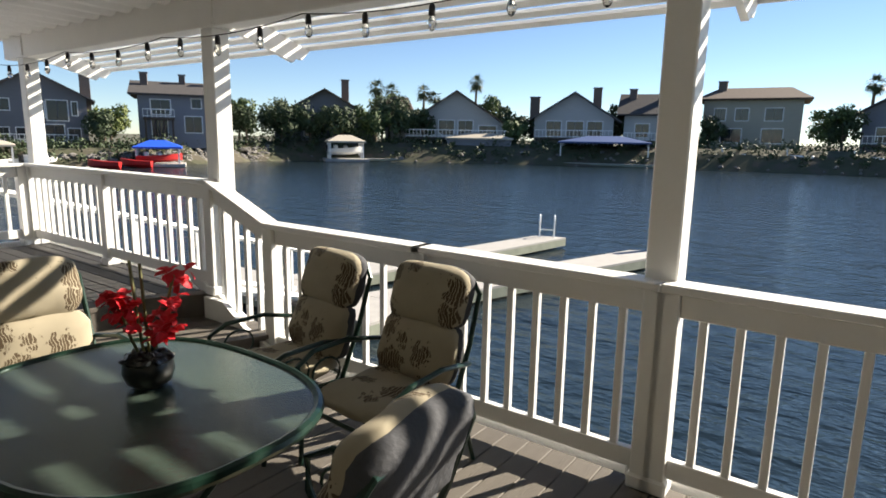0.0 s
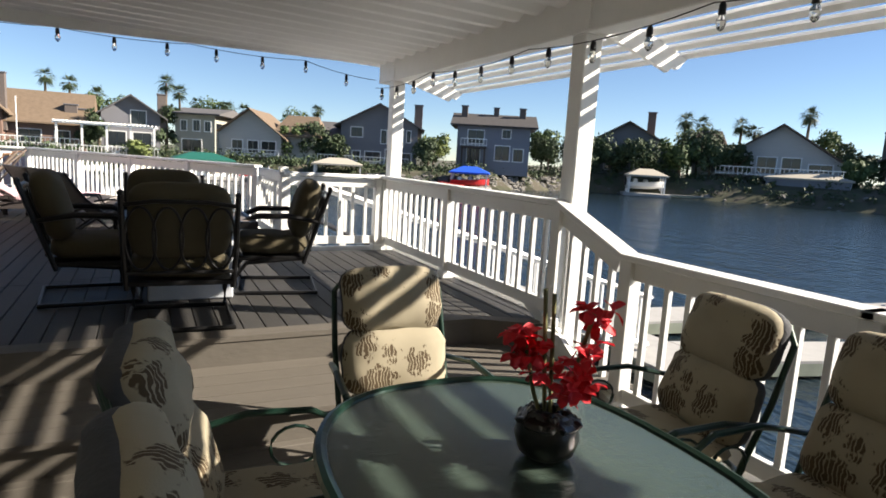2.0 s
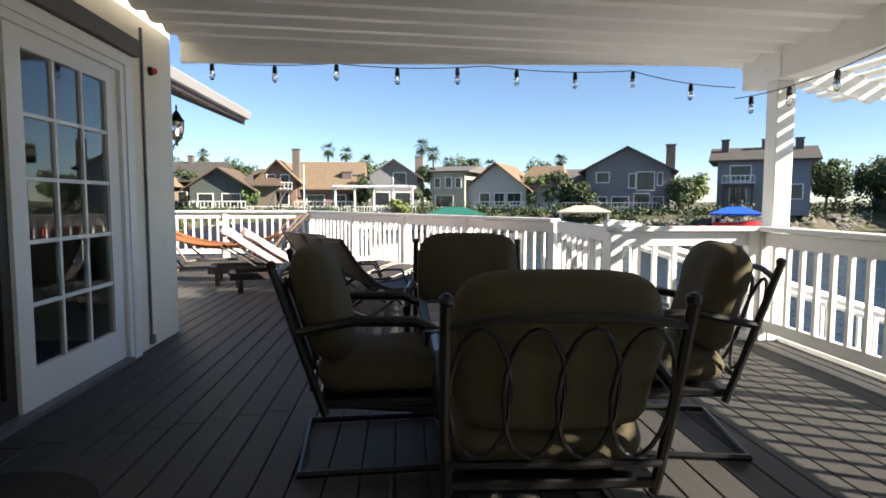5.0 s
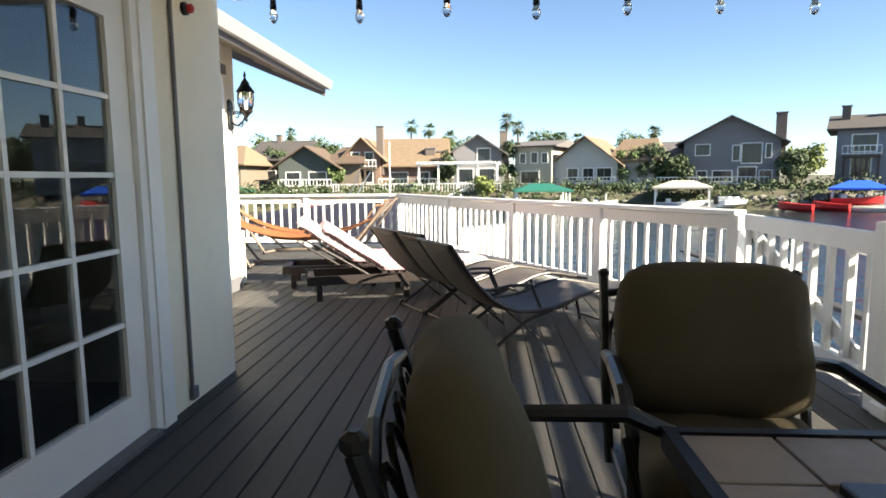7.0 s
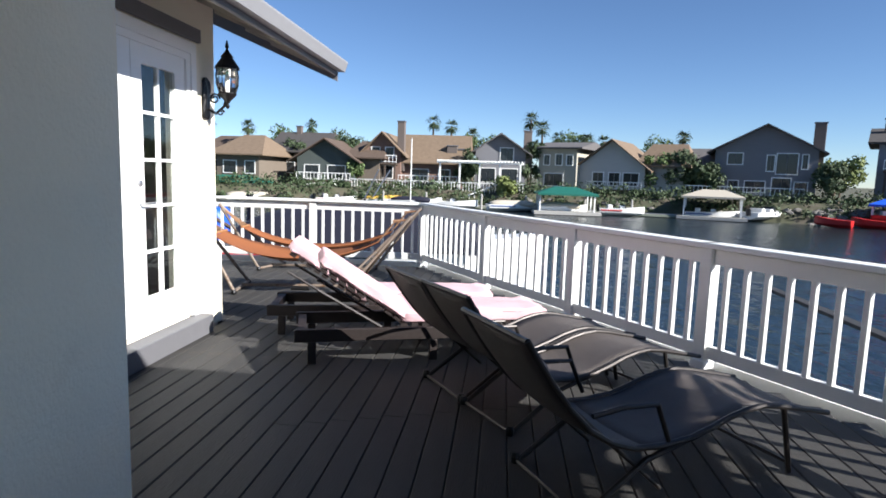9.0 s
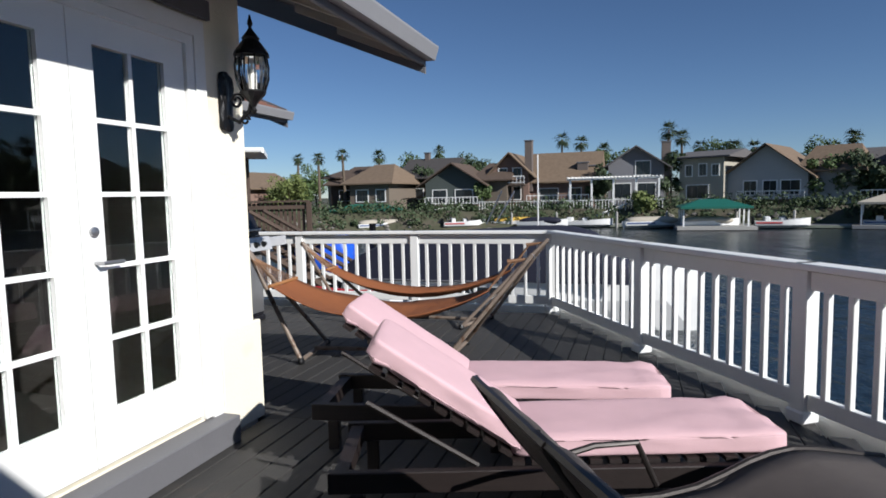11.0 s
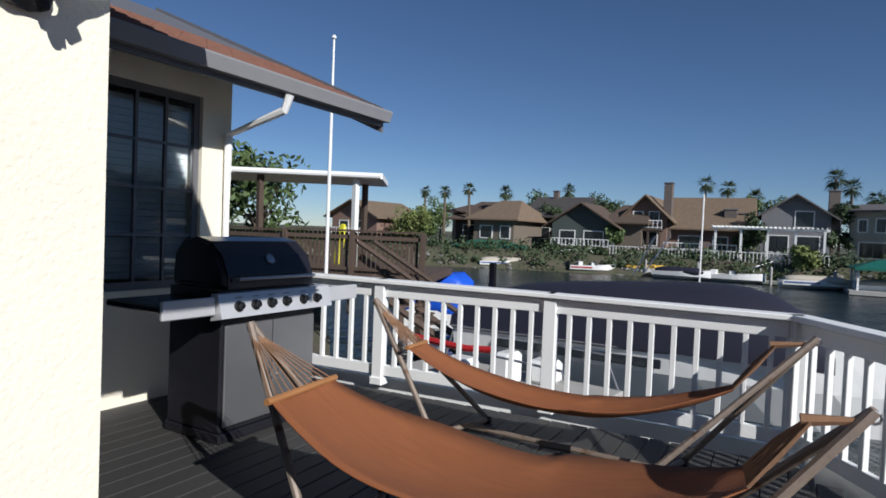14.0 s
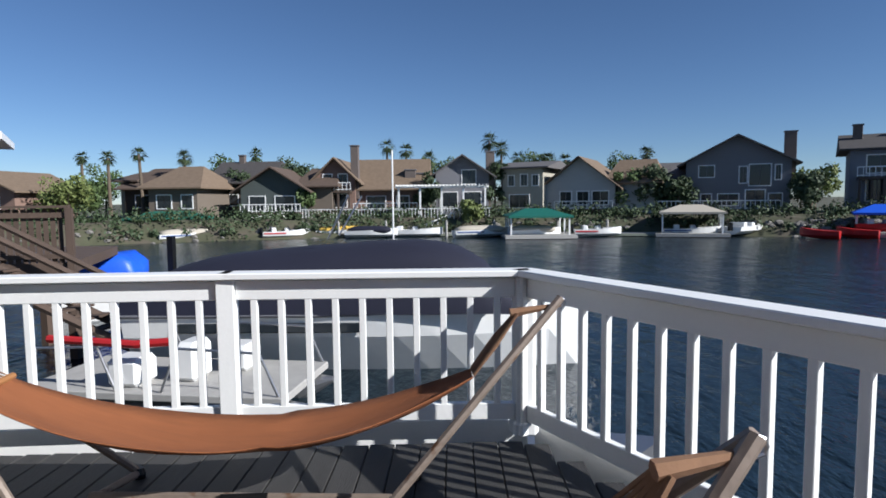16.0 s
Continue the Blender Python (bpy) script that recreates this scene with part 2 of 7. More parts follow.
def pillow(w, d, h, edge=0.5, n=10, power=3.0, m=None, lumps=0.012, seed=0.0):
    """A stuffed cushion: w by d across, h thick, with rounded edges and soft lumps."""
    bm = bmesh.new()
    bmesh.ops.create_cube(bm, size=2)
    bmesh.ops.subdivide_edges(bm, edges=bm.edges[:], cuts=7, use_grid_fill=True)
    pw = 4.5 if power < 4 else 9.0
    for v in bm.verts:
        x, y, z = v.co
        k = (abs(x) ** pw + abs(y) ** pw + abs(z) ** 2.6) ** (1 / pw) if abs(z) < 0.999 else (abs(x) ** pw + abs(y) ** pw + 1) ** (1 / pw)
        puff = 1 - 0.42 * edge * (max(abs(x), abs(y)) ** 4)
        c = Vector((x / k * w / 2, y / k * d / 2, z / k * h / 2 * puff))
        c += Vector((0.3, 0.3, 1)) * lumps * (noise.noise((x * 1.7 + seed, y * 1.7, z + seed)) + 0.5 * noise.noise((x * 4 + seed, y * 4, z)))
        v.co = c
    if m is not None:
        bmesh.ops.transform(bm, matrix=m, verts=bm.verts[:])
    return bm


def extruded(outline, z0, z1):
    """A slab of the given outline in plan."""
    bm = bmesh.new()
    lo = [bm.verts.new((x, y, z0)) for x, y in outline]
    hi = [bm.verts.new((x, y, z1)) for x, y in outline]
    bm.faces.new(lo[::-1])
    bm.faces.new(hi)
    n = len(lo)
    for i in range(n):
        bm.faces.new((lo[i], lo[(i + 1) % n], hi[(i + 1) % n], hi[i]))
    return bm


def structure(name, bm, mtl, label, category):
    return tagged(part(name, bm, mtl), label, category, kind="structure")

# ---- ground, water ----
FAR_R = 1.16                    # the far shore runs on a ring about the deck


def shore_gain(b):
    """How much farther off the far shore lies at bearing b, in degrees."""
    t = min(max((b - 26.0) / 18.0, 0.0), 1.0)
    return 1 + 0.33 * t * t * (3 - 2 * t)


def ground_height(x, y, reach=None):
    d = 6.0 - (y + 1.1 * x)
    near = min(max(d / 6.0 + 0.15, 0.0), 1.0)
    if math.hypot(x, y) < 100:
        near *= min(max((3.2 - x) / 2.0, 0.0), 1.0)      # the lagoon reaches under the deck
    z = -3.3 + 2.4 * near * near * (3 - 2 * near)
    r = math.hypot(x, y)
    gain = shore_gain(math.degrees(math.atan2(x, y))) if reach is None else 1.0
    far = min(max((r / ((reach or FAR_R) * gain) - 57.0) / 4.0, 0.0), 1.0)
    zf = -3.3 + 2.9 * far * gain + 0.002 * max(r - 95, 0) * (r < 400)
    if r > 170 and near > 0.5:
        return max(z, -0.9)
    return max(z, zf) + 0.10 * noise.noise((x * 0.35, y * 0.35, 0))


def make_ground():
    bm = bmesh.new()
    radii = [0.5] + [1.2 * i for i in range(1, 24)] + [30, 34, 38, 44, 50, 56, 62, 64, 65.5, 66.5, 67.5, 68.5, 69.5, 70.5, 71.5, 73, 76, 79, 82, 85, 87, 88.5, 90, 91.5, 93, 95, 98, 105, 120, 180, 300, 600, 1200, 2500]
    seg = 120
    rings = []
    for r in radii:
        rings.append([bm.verts.new((r * math.cos(2 * math.pi * j / seg), r * math.sin(2 * math.pi * j / seg), ground_height(r * math.cos(2 * math.pi * j / seg), r * math.sin(2 * math.pi * j / seg)))) for j in range(seg)])
    bm.faces.new(rings[0])
    for a, b in zip(rings, rings[1:]):
        for j in range(seg):
            bm.faces.new((a[j], b[j], b[(j + 1) % seg], a[(j + 1) % seg]))
    return bm


GROUNDMAT = material("bank_earth_and_grass", (0.060, 0.062, 0.034), 0.95, vary=0.4, scale=0.7, bump=0.8, bump_scale=9, stain=(0.095, 0.082, 0.058), stain_at=0.55)
structure("ground", make_ground(), GROUNDMAT, "grassy earth bank sloping down into the lagoon", "ground")
_w = bmesh.new()
bmesh.ops.create_circle(_w, cap_ends=True, segments=64, radius=168)
bmesh.ops.translate(_w, vec=(0, 0, -2.3), verts=_w.verts[:])
structure("water", _w, WATER, "rippled dark blue lagoon water", "water")

# ---- decks ----
XR = 3.10                       # line of the long railing
XI = 3.00                       # railing inside the roof posts
YC, YB, YA = 2.2, -1.36, -4.88  # roof posts
YD, YS = -1.03, -1.82           # edges of the upper deck and of its step
ZLOW, ZSTEP = -0.37, -0.185
FPOST = [(1.76, 4.10), (0.93, 5.41), (0.11, 6.71), (-0.78, 8.10), (-1.76, 9.72)]
WPOST = [(-3.42, 9.68), (-4.95, 9.56), (-6.5, 9.44)]
floor = structure("floor", extruded([(-6.4, YD), (2.5, YD), (3.0, YD - 0.3), (3.0, 2.15), (1.75, 2.2), (1.74, 4.08), (0.9, 5.36), (0.08, 6.66), (-0.82, 8.05), (-1.8, 9.62), (-7, 9.3), (-7, YD)], -0.22, -0.045), material("deck_joist_wood", (0.05, 0.045, 0.04), 0.9), "raised deck of grey composite boards over dark joists", "deck")
lowfloor = structure("floor_lower", box((-2.2, -9, -0.6), (3.1, YD, ZLOW - 0.035)), material("deck_joist_wood_lower", (0.05, 0.045, 0.04), 0.9), "lower patio deck of tan-grey composite boards", "deck")
step = structure("step", extruded([(-1.85, YD), (-1.85, YS + 0.02), (2.2, YS + 0.02), (3.1, YS - 0.28), (3.1, YD - 0.3), (2.5, YD)], ZLOW - 0.03, ZSTEP - 0.03), LOWDECK, "broad tan-grey composite step below the upper deck", "step")
part("riser", extruded([(-1.85, YD), (-1.85, YD - 0.022), (2.5, YD - 0.022), (3.0, YD - 0.32), (3.0, YD - 0.29), (2.5, YD)], ZSTEP - 0.02, -0.030), LOWDECK, step)
part("nosing", extruded([(-1.85, YD + 0.12), (-1.85, YD - 0.03), (2.5, YD - 0.03), (3.0, YD - 0.33), (3.0, YD - 0.17), (2.46, YD + 0.12)], -0.030, 0.004), LOWDECK, step)
for k in range(5):
    a, b = YD - 0.024 - 0.158 * k, YD - 0.176 - 0.158 * k
    part("tread_board", extruded([(-1.85, a), (-1.85, b), (2.44 - 0.05 * k, b), (3.1, b - 0.3), (3.1, a - 0.3), (2.48 - 0.05 * k, a)][::-1], ZSTEP - 0.03, ZSTEP), LOWDECK, step)


part("side_tread", box((2.05, YS - 0.30, ZLOW), (2.90, YS + 0.02, ZLOW + 0.092), bevel=0.006), LOWDECK, step)
_bm = bmesh.new()
_q = [(YD - 0.30, -0.01), (YD - 0.30, ZLOW), (YS - 0.34, ZLOW), (YS - 0.34, ZLOW + 0.10), (YS - 0.02, ZLOW + 0.20), (YD - 0.55, -0.01)]
_a = [_bm.verts.new((2.905, v, w)) for v, w in _q]
_b = [_bm.verts.new((2.945, v, w)) for v, w in _q]
_bm.faces.new(_a)
_bm.faces.new(_b[::-1])
for _i in range(6):
    _bm.faces.new((_a[_i], _b[_i], _b[(_i + 1) % 6], _a[(_i + 1) % 6]))
part("stringer", _bm, WHITE, step, "white painted stringer board")


def clip_y(x, top):
    """Far end of the deck at x."""
    edge = [(3.02, 2.2), (1.75, 2.2), (1.74, 4.08), (0.9, 5.38), (0.08, 6.68), (-0.82, 8.07), (-1.8, 9.62), (-7.0, 9.3)]
    for (xa, ya), (xb, yb) in zip(edge, edge[1:]):
        if xb <= x <= xa and xa > xb:
            return ya + (yb - ya) * (xa - x) / (xa - xb)
    return top


X1, X2, X3 = -1.86, -3.1, -6.05  # house walls
Y1, Y2, Y3 = 2.79, 5.95, 8.79    # their corners
BW = 0.14
BOARDS = []
x = -6.4
while x < 2.98:
    xm = x + BW / 2
    y0 = YD + 0.12 if xm < 2.46 else YD + 0.12 - (xm - 2.46) * 0.55
    wall_end = Y1 if X2 < xm < X1 else (Y2 if X3 < xm <= X2 else None)
    start = wall_end if wall_end else y0
    y1 = max(clip_y(x + 0.005, 9.3), clip_y(x + BW - 0.005, 9.3)) - 0.02
    if xm < -6.2:
        start = Y3
    cuts = [start]
    yy = start + 1.2 + 2.4 * ((x * 7.3) % 1.0)
    while yy < y1 - 0.6:
        cuts.append(yy)
        yy += 3.6
    cuts.append(y1)
    for a, b in zip(cuts, cuts[1:]):
        if b - a > 0.15:
            BOARDS.append((x + 0.003, a + 0.002, x + BW - 0.003, b - 0.002))
    x += BW

# ---- railings ----
def bal_mesh(h):
    return mesh_of("baluster", box((-0.018, -0.018, 0), (0.018, 0.018, h), bevel=0.003), WHITE)


def railing(name, label, runs, z0, z1, outer=-1):
    """Posts, cap, apron, bottom rail and square balusters along the plan points of runs."""
    e = thing(name, label, "railing")
    bal = bal_mesh(z1 - z0 - 0.235)
    post = mesh_of("post", box((-0.05, -0.05, 0), (0.05, 0.05, z1 - z0 - 0.04), bevel=0.005), WHITE)
    skirt = mesh_of("post_skirt", box((-0.064, -0.064, 0), (0.064, 0.064, 0.075), bevel=0.01), WHITE)
    for i, p in enumerate(runs):
        q = runs[i + 1] if i + 1 < len(runs) else None
        d0 = Vector(q if q else p) - Vector(p if q else runs[i - 1])
        ang = math.atan2(d0.y, d0.x)
        for nm, me in (("post", post), ("post_skirt", skirt)):
            o = new(nm, me)
            o.parent = e
            o.matrix_world = Matrix.Translation((*p, z0)) @ Matrix.Rotation(ang, 4, "Z")
        if q is None:
            continue
        L = d0.length
        m = Matrix.Translation((*p, 0)) @ Matrix.Rotation(ang, 4, "Z")
        part("cap", box((-0.03, -0.075, z1 - 0.038), (L + 0.03, 0.075, z1), m, 0.006), WHITE, e)
        part("apron", box((0.052, -0.022, z1 - 0.155), (L - 0.052, 0.022, z1 - 0.048), m, 0.004), WHITE, e)
        part("bottom_rail", box((0.052, -0.022, z0 + 0.085), (L - 0.052, 0.022, z0 + 0.18), m, 0.004), WHITE, e)
        part("rim_board", box((-0.04, outer * 0.13 - 0.02, z0 - 0.26), (L + 0.04, outer * 0.13 + 0.02, z0 + 0.035), m, 0.004), WHITE, e)
        k = max(2, round(L / 0.155))
        for j in range(1, k):
            o = new("baluster", bal)
            o.parent = e
            o.matrix_world = m @ Matrix.Translation((L * j / k, 0.002, z0 + 0.10))
    return e


railing("deck_railing", "white painted wooden railing along the raised deck edge", [(XI, YB), (XI, 0.42), (XI, YC - 0.02)], 0, 0.93)
railing("deck_railing", "short white painted railing beside the stair gate", [(XI - 0.09, YC), (1.76, YC - 0.02)], 0, 0.93)
railing("deck_railing", "long angled white painted railing with sunlit outer edges", FPOST, 0, 0.94)
railing("deck_railing", "white painted railing across the deck end facing the boats", [FPOST[-1]] + WPOST, 0, 0.94)
railing("deck_railing", "white painted railing beside the lower patio", [(XI, -2.10), (XI, -3.5), (XI, YA)], ZLOW, 0.66, 1)
railing("deck_railing", "white painted railing beyond the roof post", [(XI, YA - 0.061), (XI, -6.6), (XI, -8.9)], ZLOW, 0.66, 1)

# sloping piece over the steps
sl = thing("stair_railing", "white sloping railing beside the deck steps", "railing")
_L = math.hypot(0.70, 0.27)
_m = Matrix.Translation((XI, -2.08, 0.66)) @ Matrix.Rotation(math.radians(90), 4, "Z") @ Matrix.Rotation(-math.atan2(0.27, 0.70), 4, "Y")
part("cap", box((-0.02, -0.075, -0.038), (_L + 0.03, 0.075, 0.0), _m, 0.006), WHITE, sl)
part("apron", box((0.03, -0.022, -0.155), (_L - 0.02, 0.022, -0.048), _m, 0.004), WHITE, sl)
part("bottom_rail", box((0.03, -0.022, -0.94), (_L + 0.02, 0.022, -0.85), _m, 0.004), WHITE, sl)
for j in range(1, 5):
    yy = -2.08 + 0.70 * j / 5
    part("baluster", box((XI - 0.018, yy - 0.018, -0.25 + 0.27 * j / 5), (XI + 0.018, yy + 0.018, 0.55 + 0.27 * j / 5)), WHITE, sl)

# gate
ga = thing("stair_gate", "closed white picket gate with a diagonal brace", "gate")
_p, _q = Vector((1.76, YC + 0.04)), Vector((1.77, 4.02))
_d = _q - _p
gm = Matrix.Translation((*_p, 0)) @ Matrix.Rotation(math.atan2(_d.y, _d.x), 4, "Z")
GL = _d.length
part("gate_post", box((-0.02, -0.05, 0), (0.08, 0.05, 0.98), gm, 0.006), WHITE, ga)
part("top_board", box((0.12, -0.02, 0.80), (GL - 0.08, 0.02, 0.92), gm, 0.004), WHITE, ga)
part("bottom_board", box((0.12, -0.02, 0.08), (GL - 0.08, 0.02, 0.19), gm, 0.004), WHITE, ga)
_bm = bmesh.new()
add_box(_bm, (0, -0.042, -0.05), (math.hypot(GL - 0.2, 0.65), -0.022, 0.05), gm @ Matrix.Translation((0.12, 0, 0.15)) @ Matrix.Rotation(-math.atan2(0.65, GL - 0.2), 4, "Y"))
part("brace", _bm, WHITE, ga)
for j in range(9):
    xx = 0.16 + (GL - 0.28) * j / 8
    part("picket", box((xx - 0.02, -0.018, 0.1), (xx + 0.02, 0.018, 0.86), gm), WHITE, ga)
part("latch", box((GL - 0.16, -0.06, 0.70), (GL - 0.08, -0.02, 0.74), gm, 0.004), BLACK, ga)

# stairs and rail to the dock, outside the gate
st = thing("dock_stairs", "white wooden stair flight leading down to the floating dock", "stairs")
for side in (0.0, 1.3):
    add = bmesh.new()
    a0, b0 = Vector((1.92, 2.65 + side, 0.86)), Vector((8.2, 2.65 + side, -1.0))
    add_tube(add, [a0, b0], 0.045, 6)
    part("handrail", add, WHITE, st)
    part("stringer", tube([a0 - Vector((0, 0, 0.95)), b0 - Vector((0, 0, 0.85))], 0.07, 6), WHITE, st)
    for j in range(14):
        c = a0.lerp(b0, (j + 0.5) / 14)
        part("baluster", box((c.x - 0.018, c.y - 0.018, c.z - 0.86), (c.x + 0.018, c.y + 0.018, c.z - 0.02)), WHITE, st)
for j in range(10):
    part("tread", box((1.95 + 0.62 * j, 2.65, -0.17 - 0.185 * j), (2.45 + 0.62 * j, 3.95, -0.13 - 0.185 * j)), GALV, st)

# ---- patio roof ----
for y in (YA, YB, YC, -8.4):
    pst = thing("roof_post", "square white painted post holding the patio roof", "post", group="roof posts")
    part("shaft", box((XR - 0.075, y - 0.075, ZLOW if y < 0 else 0.0), (XR + 0.075, y + 0.075, 2.08), bevel=0.008), WHITE, pst)
    part("post_skirt", box((XR - 0.09, y - 0.09, ZLOW if y < -1 else 0.0), (XR + 0.09, y + 0.09, (ZLOW if y < -1 else 0) + 0.1), bevel=0.01), WHITE, pst)
    # curved-cut rafter tail carried by the post
    bm = bmesh.new()
    prof = [(-0.10, 2.10), (0.22, 2.03), (0.50, 1.95), (0.66, 1.90), (0.70, 1.94), (0.76, 1.93), (0.80, 1.97), (0.84, 2.01), (0.52, 2.115), (-0.10, 2.295)]
    lo = [bm.verts.new((XR + u, y - 0.125, w)) for u, w in prof]
    hi = [bm.verts.new((XR + u, y - 0.085, w)) for u, w in prof]
    bm.faces.new(lo)
    bm.faces.new(hi[::-1])
    for i in range(len(prof)):
        bm.faces.new((lo[i], hi[i], hi[(i + 1) % len(prof)], lo[(i + 1) % len(prof)]))
    part("rafter_tail", bm, WHITE, pst)
beam = thing("roof_beam", "long white painted beam along the patio roof edge", "beam")
part("beam_board", box((XR - 0.085, -9.0, 2.08), (XR + 0.085, 2.62, 2.36), bevel=0.008), WHITE, beam)
lat = thing("roof_lattice", "sloping white slats overhanging the roof beam", "lattice")
part("edge_panel", box((-0.02, -9.0, -0.014), (0.25, 2.75, 0.014), Matrix.Translation((XR, 0, 2.29)) @ Matrix.Rotation(math.atan(0.30), 4, "Y")), WHITE, lat)
for j in range(5):
    u = 0.335 + 0.125 * j
    z = 2.29 - 0.30 * u
    m = Matrix.Translation((XR + u, 0, z)) @ Matrix.Rotation(math.atan(0.30), 4, "Y")
    part("slat", box((-0.036, -9.0, -0.012), (0.036, 2.75, 0.012), m), WHITE, lat)
bm = bmesh.new()
u0, n_rib = -9.0, 39
prev = None
for i in range(n_rib * 4 + 1):
    y = -9.0 + (2.72 + 9.0) * i / (n_rib * 4)
    drop = 0.045 if i % 4 in (0, 1) else 0.0
    cur = [bm.verts.new((xx, y, 2.48 - (xx + 1.8) * 0.028 - drop)) for xx in (-1.75, 0.6, XR + 0.1)] + [bm.verts.new((xx, y, 2.55 - (xx + 1.8) * 0.028)) for xx in (XR + 0.1, -1.75)]
    if prev:
        for a in range(5):
            bm.faces.new((prev[a], prev[(a + 1) % 5], cur[(a + 1) % 5], cur[a]))
    else:
        bm.faces.new(cur)
    prev = cur
bm.faces.new(prev[::-1])
structure("ceiling", bm, CEIL, "white ribbed metal patio roof panels", "ceiling")
structure("trim_roof_edge", box((-1.75, 2.72, 2.29), (XR + 0.1, 2.76, 2.53), Matrix(((1, 0, 0, 0), (0, 1, 0, 0), (0.012, 0, 1, 0), (0, 0, 0, 1))), 0.005), WHITE, "white front fascia of the patio roof", "fascia")

# ---- house ----
def wall_with_hole(name, x0, x1, y0, y1, z0, z1, hole, label):
    (ya, yb, za, zb) = hole
    bm = bmesh.new()
    add_box(bm, (x0, y0, z0), (x1, ya, z1))
    add_box(bm, (x0, yb, z0), (x1, y1, z1))
    add_box(bm, (x0, ya, zb), (x1, yb, z1))
    if za > z0:
        add_box(bm, (x0, ya, z0), (x1, yb, za))
    bmesh.ops.remove_doubles(bm, verts=bm.verts[:], dist=1e-5)
    return structure(name, bm, STUCCO, label, "wall")


def leaf(parent, y0, y1, z0, z1, x, cols, rows, gl, name="door_leaf", open_m=None):
    """One glazed leaf in the plane x, glass inset by the stiles, each pane a mesh of its own."""
    gy0, gy1, gz0, gz1 = gl
    m = open_m
    bm = bmesh.new()
    add_box(bm, (x - 0.022, y0, z0), (x + 0.022, gy0, z1))
    add_box(bm, (x - 0.022, gy1, z0), (x + 0.022, y1, z1))
    add_box(bm, (x - 0.022, gy0, z0), (x + 0.022, gy1, gz0))
    add_box(bm, (x - 0.022, gy0, gz1), (x + 0.022, gy1, z1))
    lf = part(name, bm, TRIM, parent, "white painted glazed door leaf")
    pw, ph = (gy1 - gy0) / cols, (gz1 - gz0) / rows
    for i in range(1, cols):
        part("muntin", box((x - 0.015, gy0 + pw * i - 0.011, gz0), (x + 0.017, gy0 + pw * i + 0.011, gz1)), TRIM, lf)
    for j in range(1, rows):
        part("muntin", box((x - 0.015, gy0, gz0 + ph * j - 0.011), (x + 0.015, gy1, gz0 + ph * j + 0.011)), TRIM, lf)
    for i in range(cols):
        for j in range(rows):
            g = part("pane", box((x - 0.003, gy0 + pw * i + 0.004, gz0 + ph * j + 0.004), (x + 0.003, gy0 + pw * (i + 1) - 0.004, gz0 + ph * (j + 1) - 0.004)), GLASS, lf)
            g.visible_shadow = False
    return lf


wall_with_hole("wall_1", X1 - 0.2, X1, -9.0, Y1, -0.6, 2.75, (-0.52, 1.88, 0.0, 2.06), "cream stucco house wall under the patio roof")
wall_with_hole("wall_2", X2 - 0.2, X2, Y1, Y2, -0.6, 2.75, (4.03, 5.52, 0.16, 2.24), "sunlit cream stucco wall around the french doors")
wall_with_hole("wall_3", X3 - 0.2, X3, Y2, Y3, -0.6, 2.75, (7.66, 8.50, 0.85, 2.4), "cream stucco wall with a divided window")
structure("wall_return_1", box((X2 - 0.2, Y1 - 0.2, -0.6), (X1 - 0.2, Y1, 2.75)), STUCCO, "cream stucco return wall", "wall")
structure("wall_return_2", box((X3 - 0.2, 5.75, -0.6), (X2 - 0.2, 5.95, 2.75)), STUCCO, "cream stucco return wall", "wall")
structure("wall_return_3", box((-9.0, Y3 - 0.2, -0.6), (X3 - 0.2, Y3, 2.75)), STUCCO, "cream stucco return wall", "wall")
structure("wall_back", box((-9.2, -9.0, -0.6), (-9.0, Y3, 2.75)), STUCCO, "plain stucco wall at the back of the house", "wall")
structure("wall_south", box((-9.0, -9.2, -0.6), (3.2, -9.0, 2.75)), STUCCO, "plain stucco wall closing the patio end", "wall")
# indoor shell, its shade put into the near-black colour
structure("floor_house", box((-9.0, -9.0, -0.6), (X1 - 0.2, Y1 - 0.2, -0.02)), ROOM, "near-black indoor floor, painted as unlit, behind the glass doors", "floor")
structure("floor_house_2", box((-9.0, Y1 - 0.2, -0.6), (X2 - 0.2, 5.75, 0.10)), ROOM, "near-black indoor floor, painted as unlit, behind the french doors", "floor")
structure("ceiling_house", add_box(add_box(box((-9.0, -9.0, 2.75), (X1, Y1, 2.80)), (-9.0, Y1, 2.75), (X2, Y2, 2.80)), (-9.0, Y2, 2.75), (X3, Y3, 2.80)), ROOM, "plain near-black indoor ceiling, painted as unlit", "ceiling")
structure("wall_inner", box((-5.2, -9.0, -0.02), (-5.1, 5.75, 2.75)), ROOM, "near-black inner partition, painted as unlit, closing the room", "wall")
# added dark sheet: keeps the sunlit stucco inside from showing through the panes
structure("wall_inner_2", box((-5.09, 5.68, 0.104), (X2 - 0.21, 5.74, 2.745)), ROOM, "near-black lining sheet added over the inner wall by the french doors", "wall")

